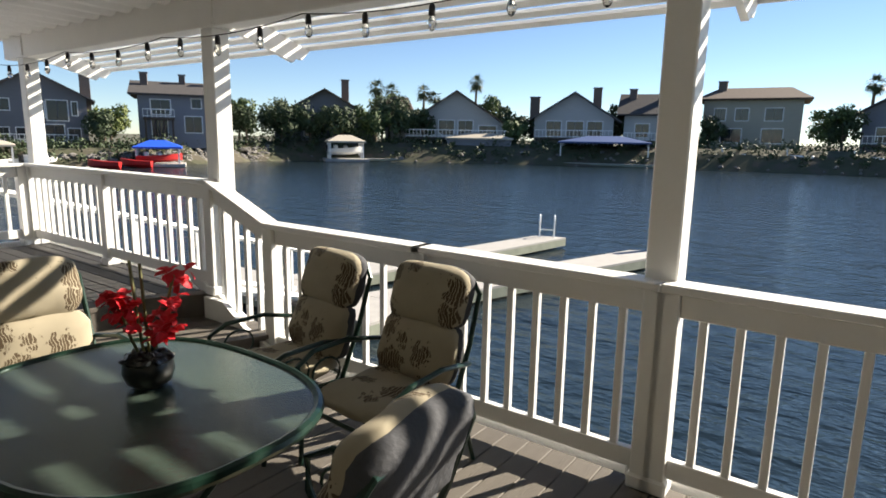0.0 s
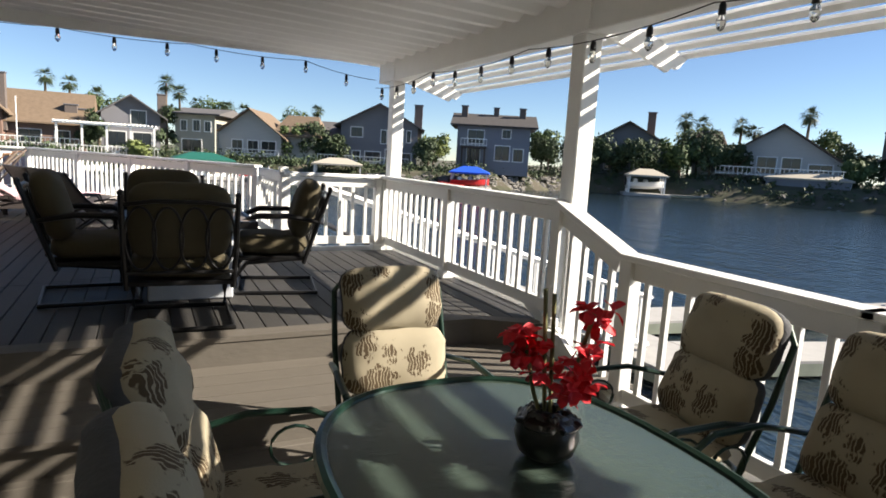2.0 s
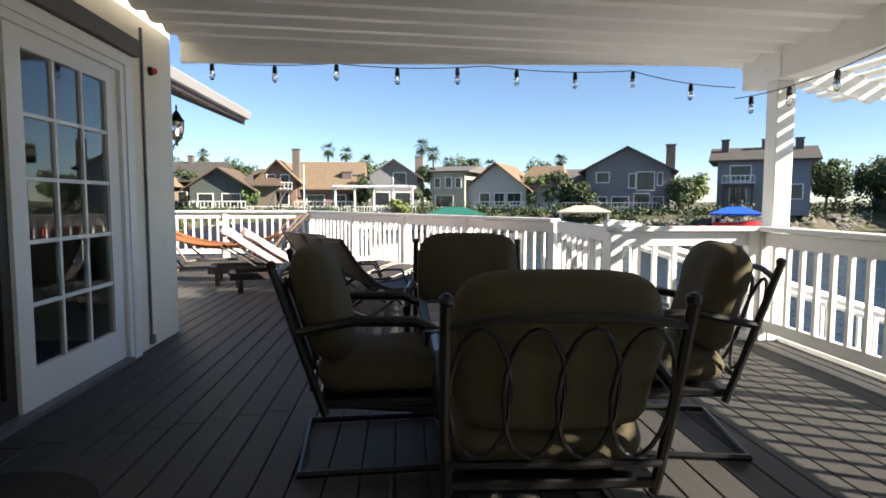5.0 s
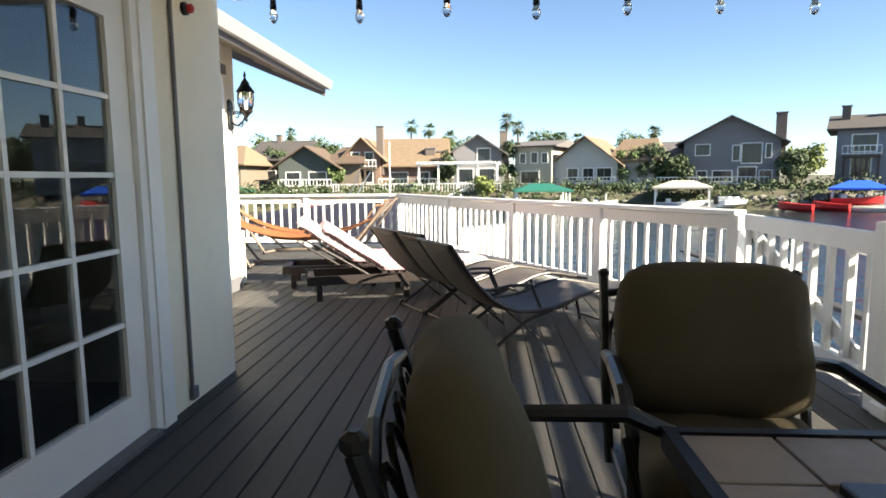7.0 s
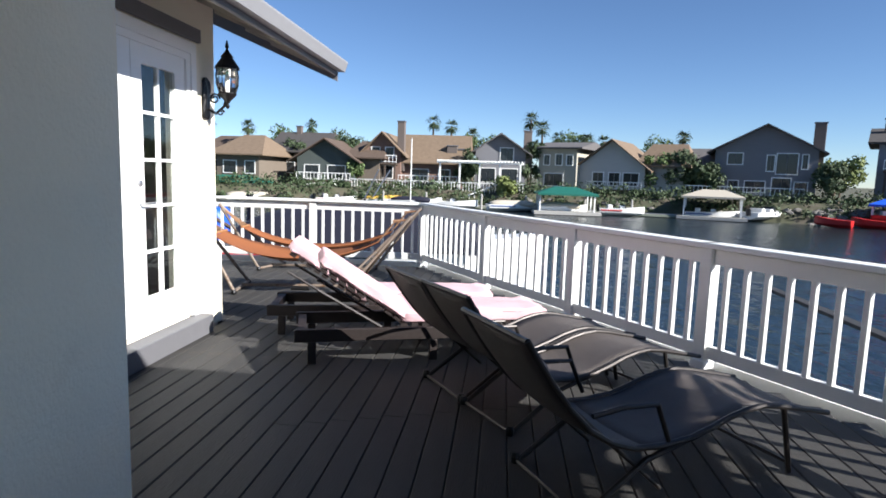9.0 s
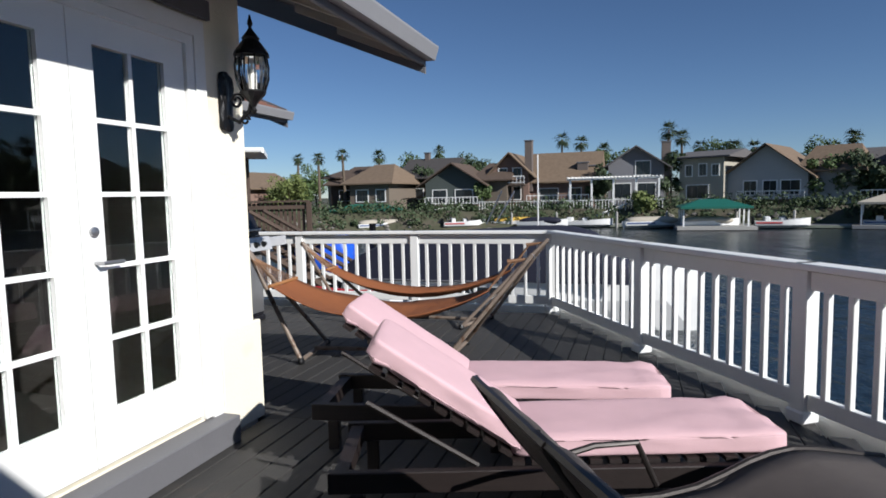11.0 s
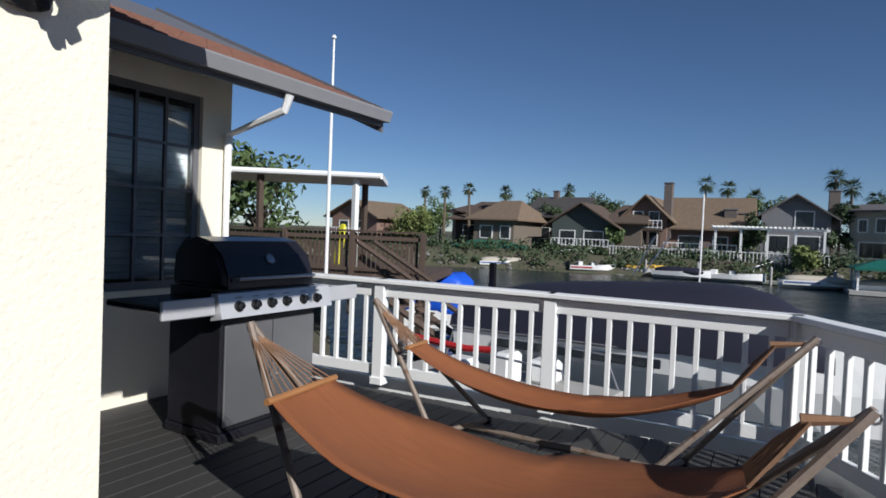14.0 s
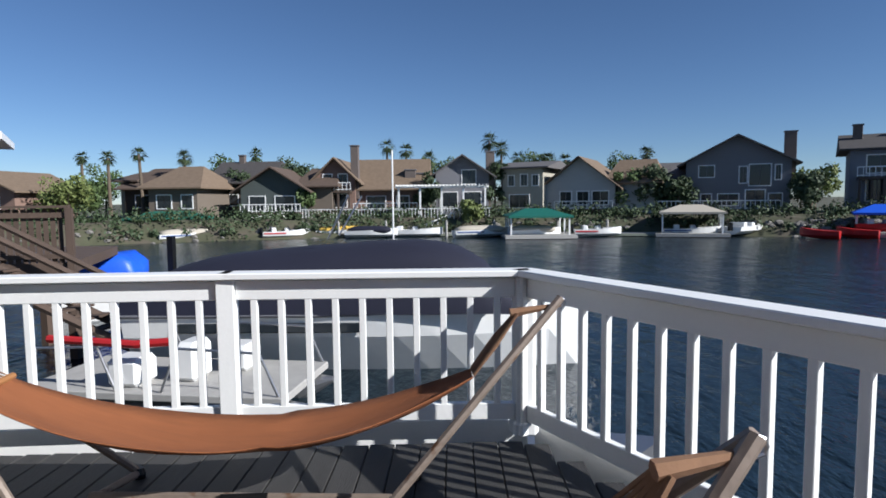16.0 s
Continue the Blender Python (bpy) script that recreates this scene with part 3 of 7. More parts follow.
d1 = tagged(thing("door_1", "white french doors with fifteen panes a leaf", "door"), kind="structure")
part("frame", add_box(add_box(box((X1 - 0.12, -0.52, 0.0), (X1 + 0.02, -0.465, 2.06)), (X1 - 0.12, 1.825, 0.0), (X1 + 0.02, 1.88, 2.06)), (X1 - 0.12, -0.465, 2.01), (X1 + 0.02, 1.825, 2.06)), TRIM, d1)
leaf(d1, 0.66, 1.82, 0.03, 2.01, X1 - 0.03, 3, 5, (0.79, 1.68, 0.24, 1.91))
leaf(d1, -0.46, 0.70, 0.03, 2.01, X1 - 0.09, 3, 5, (-0.33, 0.56, 0.24, 1.91))
sc_ = part("screen_leaf", add_box(add_box(add_box(box((X1 - 0.062, -0.46, 0.03), (X1 - 0.03, -0.38, 2.01)), (X1 - 0.062, 0.58, 0.03), (X1 - 0.03, 0.655, 2.01)), (X1 - 0.062, -0.38, 0.03), (X1 - 0.03, 0.58, 0.13)), (X1 - 0.062, -0.38, 1.93), (X1 - 0.03, 0.58, 2.01)), material("bronze_screen_frame", (0.035, 0.030, 0.027), 0.45, metal=0.3, vary=0.1, bump=0.05), d1, "dark bronze sliding screen frame")
MESH = material("fine_screen_mesh", (0.02, 0.02, 0.02), 0.8, vary=0.1, bump=0.1)
MESH.node_tree.nodes["Principled BSDF"].inputs["Alpha"].default_value = 0.5
part("mesh", box((X1 - 0.048, -0.38, 0.13), (X1 - 0.044, 0.58, 1.93)), MESH, sc_)
part("threshold", box((X1 - 0.13, -0.465, 0.0), (X1 + 0.05, 1.825, 0.028)), GREYTRIM, d1)
part("casing", add_box(add_box(box((X1 - 0.001, 1.882, 0.0), (X1 + 0.03, 1.99, 2.14)), (X1 - 0.001, -0.63, 0.0), (X1 + 0.03, -0.522, 2.14)), (X1 - 0.001, -0.522, 2.062), (X1 + 0.03, 1.882, 2.14)), TRIM, d1)
part("head_flashing", box((X1 + 0.001, -0.9, 2.15), (X1 + 0.06, 2.05, 2.27)), GREYTRIM, d1)
cp = thing("conduit", "grey cable conduit running down the stucco", "conduit")
part("pipe", tube([(X1 + 0.012, 2.20, 0.03), (X1 + 0.012, 2.20, 2.4)], 0.011, 8), GREYTRIM, cp)
part("box", box((X1 + 0.001, 2.18, 0.03), (X1 + 0.03, 2.24, 0.10), bevel=0.004), GREYTRIM, cp)
sl_ = thing("wall_sensor", "small round dark red wall sensor on the stucco", "sensor")
part("base", lathe([(0.035, 0), (0.035, 0.02), (0.02, 0.03)], seg=12), BLACK, sl_)
part("eye", lathe([(0.026, 0.03), (0.024, 0.05), (0.008, 0.06)], seg=12), RED, sl_)
sl_.matrix_world = Matrix.Translation((X1 + 0.001, 2.36, 2.12)) @ Matrix.Rotation(math.radians(90), 4, "Y")

d2 = tagged(thing("door_2", "white french doors with ten panes a leaf in full sun", "door"), kind="structure")
part("frame", add_box(add_box(box((X2 - 0.10, 4.03, 0.16), (X2 + 0.02, 4.085, 2.24)), (X2 - 0.10, 5.465, 0.16), (X2 + 0.02, 5.52, 2.24)), (X2 - 0.10, 4.085, 2.19), (X2 + 0.02, 5.465, 2.24)), TRIM, d2)
lr = leaf(d2, 4.78, 5.46, 0.18, 2.19, X2 - 0.02, 2, 5, (4.90, 5.32, 0.42, 2.06))
leaf(d2, 4.09, 4.775, 0.18, 2.19, X2 - 0.02, 2, 5, (4.22, 4.64, 0.42, 2.06))
hd = part("lever_handle", tube([(X2 + 0.004, 4.84, 1.10), (X2 + 0.05, 4.84, 1.10), (X2 + 0.05, 4.95, 1.10)], 0.009, 8), STEEL, lr, "brushed lever handle")
part("lock", lathe([(0.022, 0), (0.022, 0.012), (0.008, 0.016)], seg=12), STEEL, lr).matrix_world = Matrix.Translation((X2 + 0.003, 4.84, 1.24)) @ Matrix.Rotation(math.radians(90), 4, "Y")
part("sill", box((X2 - 0.001, 3.95, 0.0), (X2 + 0.14, 5.6, 0.15), bevel=0.006), GREYTRIM, d2, "grey painted door step")
part("casing", add_box(add_box(box((X2 - 0.001, 5.522, 0.15), (X2 + 0.03, 5.60, 2.33)), (X2 - 0.001, 3.94, 0.15), (X2 + 0.03, 4.028, 2.33)), (X2 - 0.001, 4.028, 2.242), (X2 + 0.03, 5.522, 2.33)), TRIM, d2)
part("head_flashing", box((X2 + 0.031, 3.94, 2.34), (X2 + 0.06, 5.62, 2.44)), GREYTRIM, d2)
structure("trim_wall_base", box((X2, 5.605, 0.0), (X2 + 0.035, 5.98, 0.62), bevel=0.006), STUCCO, "projecting stucco plinth at the wall corner", "plinth")

w3 = tagged(thing("window_1", "dark framed divided window with pale blinds behind", "window"), kind="structure")
leaf(w3, 7.66, 8.50, 0.85, 2.4, X3 - 0.06, 3, 4, (7.71, 8.45, 0.91, 2.34), "sash")
for c in w3.children:
    c.data.materials[0] = GREYTRIM
    for g in c.children:
        if g.name.startswith("muntin"):
            g.data.materials[0] = GREYTRIM
BLIND = material("pale_blind", (0.55, 0.56, 0.58), 0.8, vary=0.05, stretch=(1, 1, 12))
for j in range(26):
    part("blind_slat", box((X3 - 0.125, 7.71, 0.93 + 0.053 * j), (X3 - 0.115, 8.45, 0.979 + 0.053 * j), None), BLIND, w3)

# eaves
def eave(name, xw, xe, y0, y1, zf, label):
    e = thing(name, label, "roof")
    slope = 0.42
    up = (xe - xw + 3.0) * slope
    bm = bmesh.new()
    q = [(xe, y0, zf), (xe, y1, zf), (xw - 3.0, y1, zf + up), (xw - 3.0, y0, zf + up)]
    lo = [bm.verts.new((a, b, c)) for a, b, c in q]
    hi = [bm.verts.new((a, b, c + 0.05)) for a, b, c in q]
    bm.faces.new(lo[::-1])
    bm.faces.new(hi)
    for i in range(4):
        bm.faces.new((lo[i], lo[(i + 1) % 4], hi[(i + 1) % 4], hi[i]))
    part("roof_deck", bm, GREYTRIM, e)
    n = int((3.0 + xe - xw) / 0.16)
    for r in range(n):
        yy = y0 - (r % 2) * 0.12
        while yy < y1 - 0.02:
            ya, yb = max(yy, y0) + 0.003, min(yy + 0.25, y1 + 0.02) - 0.003
            if yb - ya > 0.03 and r < 9:
                xa = xe + 0.03 - r * 0.16
                zz = zf + 0.056 + (xe - xa) * slope + 0.004
                b2 = bmesh.new()
                pts = [(xa, ya, zz), (xa, yb, zz), (xa - 0.19, yb, zz + 0.19 * slope - 0.012), (xa - 0.19, ya, zz + 0.19 * slope - 0.012)]
                l2 = [b2.verts.new(p) for p in pts]
                h2 = [b2.verts.new((p[0], p[1], p[2] + 0.012)) for p in pts]
                b2.faces.new(l2[::-1])
                b2.faces.new(h2)
                for i in range(4):
                    b2.faces.new((l2[i], l2[(i + 1) % 4], h2[(i + 1) % 4], h2[i]))
                part("shingle", b2, SHINGLE, e)
            yy += 0.25
    part("fascia", box((xe - 0.02, y0, zf - 0.10), (xe + 0.012, y1, zf + 0.05), bevel=0.004), GREYTRIM, e)
    bm = bmesh.new()
    gp = [(0.014, 0.05), (0.014, -0.06), (0.085, -0.06), (0.115, 0.03), (0.115, 0.045), (0.10, 0.045), (0.075, -0.045), (0.03, -0.045), (0.03, 0.05)]
    a = [bm.verts.new((xe + u, y0, zf + w)) for u, w in gp]
    b = [bm.verts.new((xe + u, y1 + 0.04, zf + w)) for u, w in gp]
    bm.faces.new(a)
    bm.faces.new(b[::-1])
    for i in range(len(gp)):
        bm.faces.new((a[i], b[i], b[(i + 1) % len(gp)], a[(i + 1) % len(gp)]))
    part("gutter", bm, material(name + "_gutter_paint", (0.24, 0.24, 0.25), 0.45, vary=0.06, bump=0.05), e, "grey painted rain gutter")
    bm = bmesh.new()
    q = [(xe + 0.01, zf - 0.16), (xe + 0.01, zf + 0.09), (xw - 3.0, zf + up + 0.09), (xw - 3.0, zf + up - 0.16)]
    a = [bm.verts.new((u, y1 + 0.001, w)) for u, w in q]
    b = [bm.verts.new((u, y1 + 0.03, w)) for u, w in q]
    bm.faces.new(a)
    bm.faces.new(b[::-1])
    for i in range(4):
        bm.faces.new((a[i], b[i], b[(i + 1) % 4], a[(i + 1) % 4]))
    part("barge_board", bm, GREYTRIM, e)
    k = int((y1 - y0) / 0.6)
    for i in range(k + 1):
        yy = y0 + 0.1 + (y1 - y0 - 0.2) * i / k
        b2 = bmesh.new()
        pts = [(xe - 0.03, zf - 0.09), (xe - 0.03, zf - 0.004), (xw + 0.002, zf - 0.004 + (xe - 0.03 - xw) * slope), (xw + 0.002, zf - 0.09 + (xe - 0.03 - xw) * slope)]
        a = [b2.verts.new((u, yy - 0.02, w)) for u, w in pts]
        b = [b2.verts.new((u, yy + 0.02, w)) for u, w in pts]
        b2.faces.new(a)
        b2.faces.new(b[::-1])
        for i2 in range(4):
            b2.faces.new((a[i2], b[i2], b[(i2 + 1) % 4], a[(i2 + 1) % 4]))
        part("rafter", b2, TANROOF, e)
    return e


eave("roof_eave", X2, -2.42, 2.8, 7.33, 2.48, "grey eave with brown shingles over the french doors")
eave("roof_eave", X3, -5.42, 6.0, 10.09, 2.50, "grey eave with brown shingles over the grill corner")
dn = thing("downspout", "white downspout elbow under the eave", "pipe")
part("pipe", tube([(-5.35, 8.76, 2.42), (-5.4, 8.76, 2.30), (X3 + 0.05, 8.72, 2.12), (X3 + 0.05, 8.72, 0.0)], 0.035, 8), TRIM, dn)

# ---- lower patio: table and printed chairs ----
def rounded(rx, ry, p, n=48):
    return [(rx * math.copysign(abs(math.cos(t)) ** (2 / p), math.cos(t)), ry * math.copysign(abs(math.sin(t)) ** (2 / p), math.sin(t))) for t in [2 * math.pi * i / n for i in range(n)]]


TC = (1.19, -3.68)
tb = thing("patio_table", "rounded patio table with rippled green glass top and dark green rim", "table", Matrix.Translation((*TC, ZLOW)))
TGLASS = material("rippled_table_glass", (0.07, 0.10, 0.082), 0.13, vary=0.35, scale=3.0, bump=0.25, bump_scale=55)
TGLASS.node_tree.nodes["Principled BSDF"].inputs["Transmission Weight"].default_value = 0.45
part("tabletop", extruded(rounded(0.485, 0.625, 2.6), 0.752, 0.760), TGLASS, tb, "rippled greenish glass")
part("rim", tube([(x, y, 0.752) for x, y in rounded(0.50, 0.64, 2.6)], 0.02, 8, True), GREENFRAME, tb)
part("under_ring", tube([(x, y, 0.60) for x, y in rounded(0.36, 0.38, 2.2, 32)], 0.012, 6, True), GREENFRAME, tb)
for sx in (-1, 1):
    for sy in (-1, 1):
        part("leg", tube([(sx * 0.40, sy * 0.44, 0.74), (sx * 0.24, sy * 0.26, 0.58), (sx * 0.13, sy * 0.14, 0.36), (sx * 0.16, sy * 0.18, 0.12), (sx * 0.24, sy * 0.26, 0.0)], 0.016, 8), GREENFRAME, tb)

fl = thing("flower_pot", "black pot of red silk orchids with tall stakes", "flowers", Matrix.Translation((1.27, -3.62, ZLOW + 0.762)))
part("pot", lathe([(0.045, 0), (0.075, 0.02), (0.088, 0.06), (0.08, 0.10), (0.062, 0.12), (0.055, 0.115), (0.05, 0.09)], seg=20), POT, fl, smooth=True)
for k in range(5):
    a = k * 1.256
    part("pot_leaf", pillow(0.07, 0.09, 0.012, n=6, m=Matrix.Translation((0.055 * math.cos(a), 0.055 * math.sin(a), 0.115)) @ Matrix.Rotation(a, 4, "Z") @ Matrix.Rotation(0.5, 4, "Y")), POT, fl)
for (dx, dy, tx, ty, hh) in ((-0.01, 0, -0.035, 0.01, 0.46), (0.015, 0.01, 0.01, 0.03, 0.44), (0.0, -0.02, 0.10, -0.03, 0.40), (-0.015, 0.0, -0.08, 0.02, 0.33)):
    part("stem", tube([(dx, dy, 0.09), ((dx + tx) / 2, (dy + ty) / 2, hh * 0.55), (tx, ty, hh)], 0.006, 6), STEM, fl)
rng = random.Random(5)
for k in range(38):
    side = 1 if k % 2 else -1
    u = rng.random()
    base = Vector((0.03 + 0.09 * u, -0.03, 0.19 + 0.22 * u)) if side > 0 else Vector((-0.02 - 0.08 * u, 0.03, 0.22 + 0.12 * u))
    base += Vector((rng.uniform(-0.03, 0.03), rng.uniform(-0.05, 0.05), rng.uniform(-0.03, 0.03)))
    bm = bmesh.new()
    for q in range(5):
        a = q * 1.257 + rng.random() * 0.4
        m = Matrix.Translation(base) @ Euler((rng.uniform(-0.8, 0.8), rng.uniform(-0.8, 0.8), a)).to_matrix().to_4x4()
        pt = [(0, 0, 0), (0.018, 0.017, 0.006), (0.04, 0.012, 0.0), (0.047, -0.002, -0.008), (0.036, -0.016, 0.002), (0.016, -0.014, 0.006)]
        bm.faces.new([bm.verts.new(m @ Vector(p)) for p in pt])
    part("blossom", bm, PETAL, fl)


SLATE = material("slate_cushion_backing", (0.045, 0.048, 0.055), 0.85, vary=0.25, scale=10, bump=0.4, bump_scale=60)


def printed_chair():
    e = thing("patio_chair", "high-backed patio chair with leaf-print cushion and green tube frame", "chair", group="chairs round the glass table")
    part("seat_cushion", pillow(0.48, 0.52, 0.13, m=Matrix.Translation((0, 0.02, 0.43)), lumps=0.024, seed=1.0), PRINT, e, "cream cushion with brown leaves", True)
    tilt = Matrix.Translation((0, -0.21, 0.44)) @ Matrix.Rotation(math.radians(106), 4, "X")
    part("back_cushion", pillow(0.47, 0.37, 0.15, m=tilt @ Matrix.Translation((0, 0.19, -0.03)), lumps=0.024, seed=2.0), PRINT, e, "cream cushion with brown leaves", True)
    part("head_cushion", pillow(0.46, 0.36, 0.16, m=tilt @ Matrix.Translation((0, 0.52, -0.03)), lumps=0.024, seed=3.0), PRINT, e, "cream cushion with brown leaves", True)
    part("cushion_backing", pillow(0.475, 0.375, 0.13, m=tilt @ Matrix.Translation((0, 0.19, 0.0)), lumps=0.024, seed=2.0), SLATE, e, "dark slate-grey cloth backing", True)
    part("cushion_backing", pillow(0.465, 0.365, 0.14, m=tilt @ Matrix.Translation((0, 0.52, 0.0)), lumps=0.024, seed=3.0), SLATE, e, "dark slate-grey cloth backing", True)
    part("back_frame", tube([(-0.25, -0.20, 0.36), (-0.255, -0.32, 0.70), (-0.25, -0.40, 0.98), (-0.20, -0.42, 1.05), (0.20, -0.42, 1.05), (0.25, -0.40, 0.98), (0.255, -0.32, 0.70), (0.25, -0.20, 0.36)], 0.013, 8), GREENFRAME, e)
    part("seat_frame", tube([(x, y + 0.02, 0.36) for x, y in rounded(0.26, 0.27, 5, 24)], 0.013, 8, True), GREENFRAME, e)
    for s in (-1, 1):
        part("arm", tube([(s * 0.27, -0.30, 0.60), (s * 0.30, -0.05, 0.655), (s * 0.31, 0.18, 0.64), (s * 0.30, 0.29, 0.58), (s * 0.285, 0.27, 0.45), (s * 0.27, 0.20, 0.36)], 0.015, 8), GREENFRAME, e)
        part("leg", tube([(s * 0.27, 0.22, 0.36), (s * 0.29, 0.28, 0.20), (s * 0.28, 0.30, 0.0)], 0.013, 8), GREENFRAME, e)
        part("leg", tube([(s * 0.26, -0.20, 0.36), (s * 0.28, -0.28, 0.20), (s * 0.28, -0.34, 0.0)], 0.013, 8), GREENFRAME, e)
        part("scroll", tube([(s * 0.285, 0.12 + 0.09 * math.cos(a), 0.50 + 0.09 * math.sin(a)) for a in [i * math.pi / 8 for i in range(16)]], 0.007, 6, True), GREENFRAME, e)
    for c in e.children:     # low-slung
        c.data.transform(Matrix.Diagonal((1.1, 1, 0.89, 1)))
    return e


pc = printed_chair()
pc.matrix_world = pose(2.33, -3.04, ZLOW, rz=80)
for m in (pose(2.38, -3.76, ZLOW, rz=86), pose(1.38, -2.47, ZLOW, rz=176), pose(0.65, -3.03, ZLOW, rz=-96), pose(0.64, -3.66, ZLOW, rz=-88), pose(1.28, -4.42, ZLOW, rz=6)):
    copy_thing(pc, m)


# ---- upper deck: fire table and spring chairs ----
def spring_chair():
    e = thing("spring_chair", "black metal spring chair with olive cushions and oval back loops", "chair", group="chairs round the fire table")
    part("base_frame", tube([(x, y, 0.016) for x, y in ((-0.31, -0.33), (-0.31, 0.30), (0.31, 0.30), (0.31, -0.33))], 0.017, 6, True), BLACK, e)
    for s in (-1, 1):
        part("spring_leg", tube([(s * 0.30, 0.29, 0.02), (s * 0.30, 0.31, 0.14), (s * 0.30, 0.22, 0.26), (s * 0.29, -0.20, 0.30)], 0.018, 8), BLACK, e)
        part("arm", tube([(s * 0.32, -0.34, 0.60), (s * 0.33, -0.10, 0.645), (s * 0.335, 0.14, 0.64), (s * 0.335, 0.29, 0.57), (s * 0.33, 0.32, 0.44), (s * 0.31, 0.26, 0.32)], [0.017, 0.022, 0.024, 0.022, 0.019, 0.017], 8), BLACK, e)
        part("back_post", tube([(s * 0.31, -0.22, 0.26), (s * 0.32, -0.30, 0.50), (s * 0.32, -0.42, 0.86)], 0.017, 8), BLACK, e)
        part("end_cap", lathe([(0.012, 0), (0.02, 0.01), (0.02, 0.025), (0.008, 0.035)], (s * 0.32, -0.42, 0.855), 10), BLACK, e)
    part("seat_frame", box((-0.31, -0.25, 0.28), (0.31, 0.29, 0.315), bevel=0.008), BLACK, e)
    part("back_rail", tube([(-0.32, -0.40, 0.80), (-0.15, -0.415, 0.825), (0.15, -0.415, 0.825), (0.32, -0.40, 0.80)], 0.014, 8), BLACK, e)
    part("back_rail", tube([(-0.31, -0.27, 0.37), (0.31, -0.27, 0.37)], 0.013, 8), BLACK, e)
    for k in range(4):
        cx = -0.225 + 0.15 * k
        part("back_loop", tube([(cx + 0.085 * math.cos(a), -0.335 - 0.062 * math.sin(a), 0.59 + 0.20 * math.sin(a)) for a in [i * math.pi / 10 for i in range(20)]], 0.008, 6, True), BLACK, e)
    part("seat_cushion", pillow(0.60, 0.58, 0.17, edge=0.35, m=Matrix.Translation((0, 0.03, 0.395)), lumps=0.02, seed=4.0), OLIVE, e, smooth=True)
    tilt = Matrix.Translation((0, -0.20, 0.45)) @ Matrix.Rotation(math.radians(105), 4, "X")
    part("back_cushion", pillow(0.60, 0.50, 0.19, edge=0.35, m=tilt @ Matrix.Translation((0, 0.24, -0.03)), lumps=0.02, seed=5.0), OLIVE, e, smooth=True)
    return e


sc = spring_chair()
sc.matrix_world = pose(0.52, -0.56, 0.004, rz=-2)
for m in (pose(-0.04, 0.24, 0.004, rz=-86), pose(1.30, 0.31, 0.004, rz=80), pose(0.45, 0.86, 0.004, rz=176)):
    copy_thing(sc, m)
TILE = material("stone_tile", (0.20, 0.165, 0.14), 0.45, vary=0.22, scale=7, bump=0.15, bump_scale=30, by_object=0.2)
ft = thing("fire_table", "square tile-topped fire table with a dark centre lid", "table", Matrix.Translation((0.62, 0.20, 0.004)))
part("base", box((-0.30, -0.24, 0.0), (0.30, 0.24, 0.56), bevel=0.01), material("pale_table_panel", (0.45, 0.48, 0.52), 0.5, vary=0.08), ft, "pale grey panelled base")
part("top_frame", add_box(add_box(add_box(box((-0.46, -0.37, 0.56), (-0.43, 0.37, 0.615)), (0.43, -0.37, 0.56), (0.46, 0.37, 0.615)), (-0.43, -0.37, 0.56), (0.43, -0.34, 0.615)), (-0.43, 0.34, 0.56), (0.43, 0.37, 0.615)), BLACK, ft)
part("top_bed", box((-0.43, -0.34, 0.565), (0.43, 0.34, 0.598)), GREYTRIM, ft)
for i in range(4):
    for j in range(3):
        if i in (1, 2) and j == 1:
            continue
        x0, y0 = -0.43 + 0.215 * i, -0.34 + 0.2267 * j
        part("tile", box((x0 + 0.004, y0 + 0.004, 0.598), (x0 + 0.211, y0 + 0.2227, 0.609), bevel=0.002), TILE, ft)
part("lid", box((-0.20, -0.105, 0.598), (0.20, 0.105, 0.622), bevel=0.004), GRILLDARK, ft, "dark burner lid")
dm = thing("round_mat", "dark round woven doormat lying by the doors", "mat", Matrix.Translation((-1.45, -0.37, 0.002)))
part("weave", lathe([(0.40, 0.0), (0.41, 0.006), (0.40, 0.012), (0.30, 0.013), (0.001, 0.013)], seg=40), material("mat_fibre", (0.018, 0.016, 0.015), 0.95, vary=0.3, scale=30, bump=0.8, bump_scale=120), dm)


# ---- loungers ----
def smooth_line(pts, n):
    """Points on a soft curve through pts (x, z)."""
    out = []
    for i in range(len(pts) - 1):
        p0, p1, p2, p3 = pts[max(i - 1, 0)], pts[i], pts[i + 1], pts[min(i + 2, len(pts) - 1)]
        for j in range(n):
            t = j / n
            out.append(tuple(0.5 * (2 * b + (c - a) * t + (2 * a - 5 * b + 4 * c - d) * t * t + (3 * b - a - 3 * c + d) * t ** 3) for a, b, c, d in zip(p0, p1, p2, p3)))
    return out + [pts[-1]]


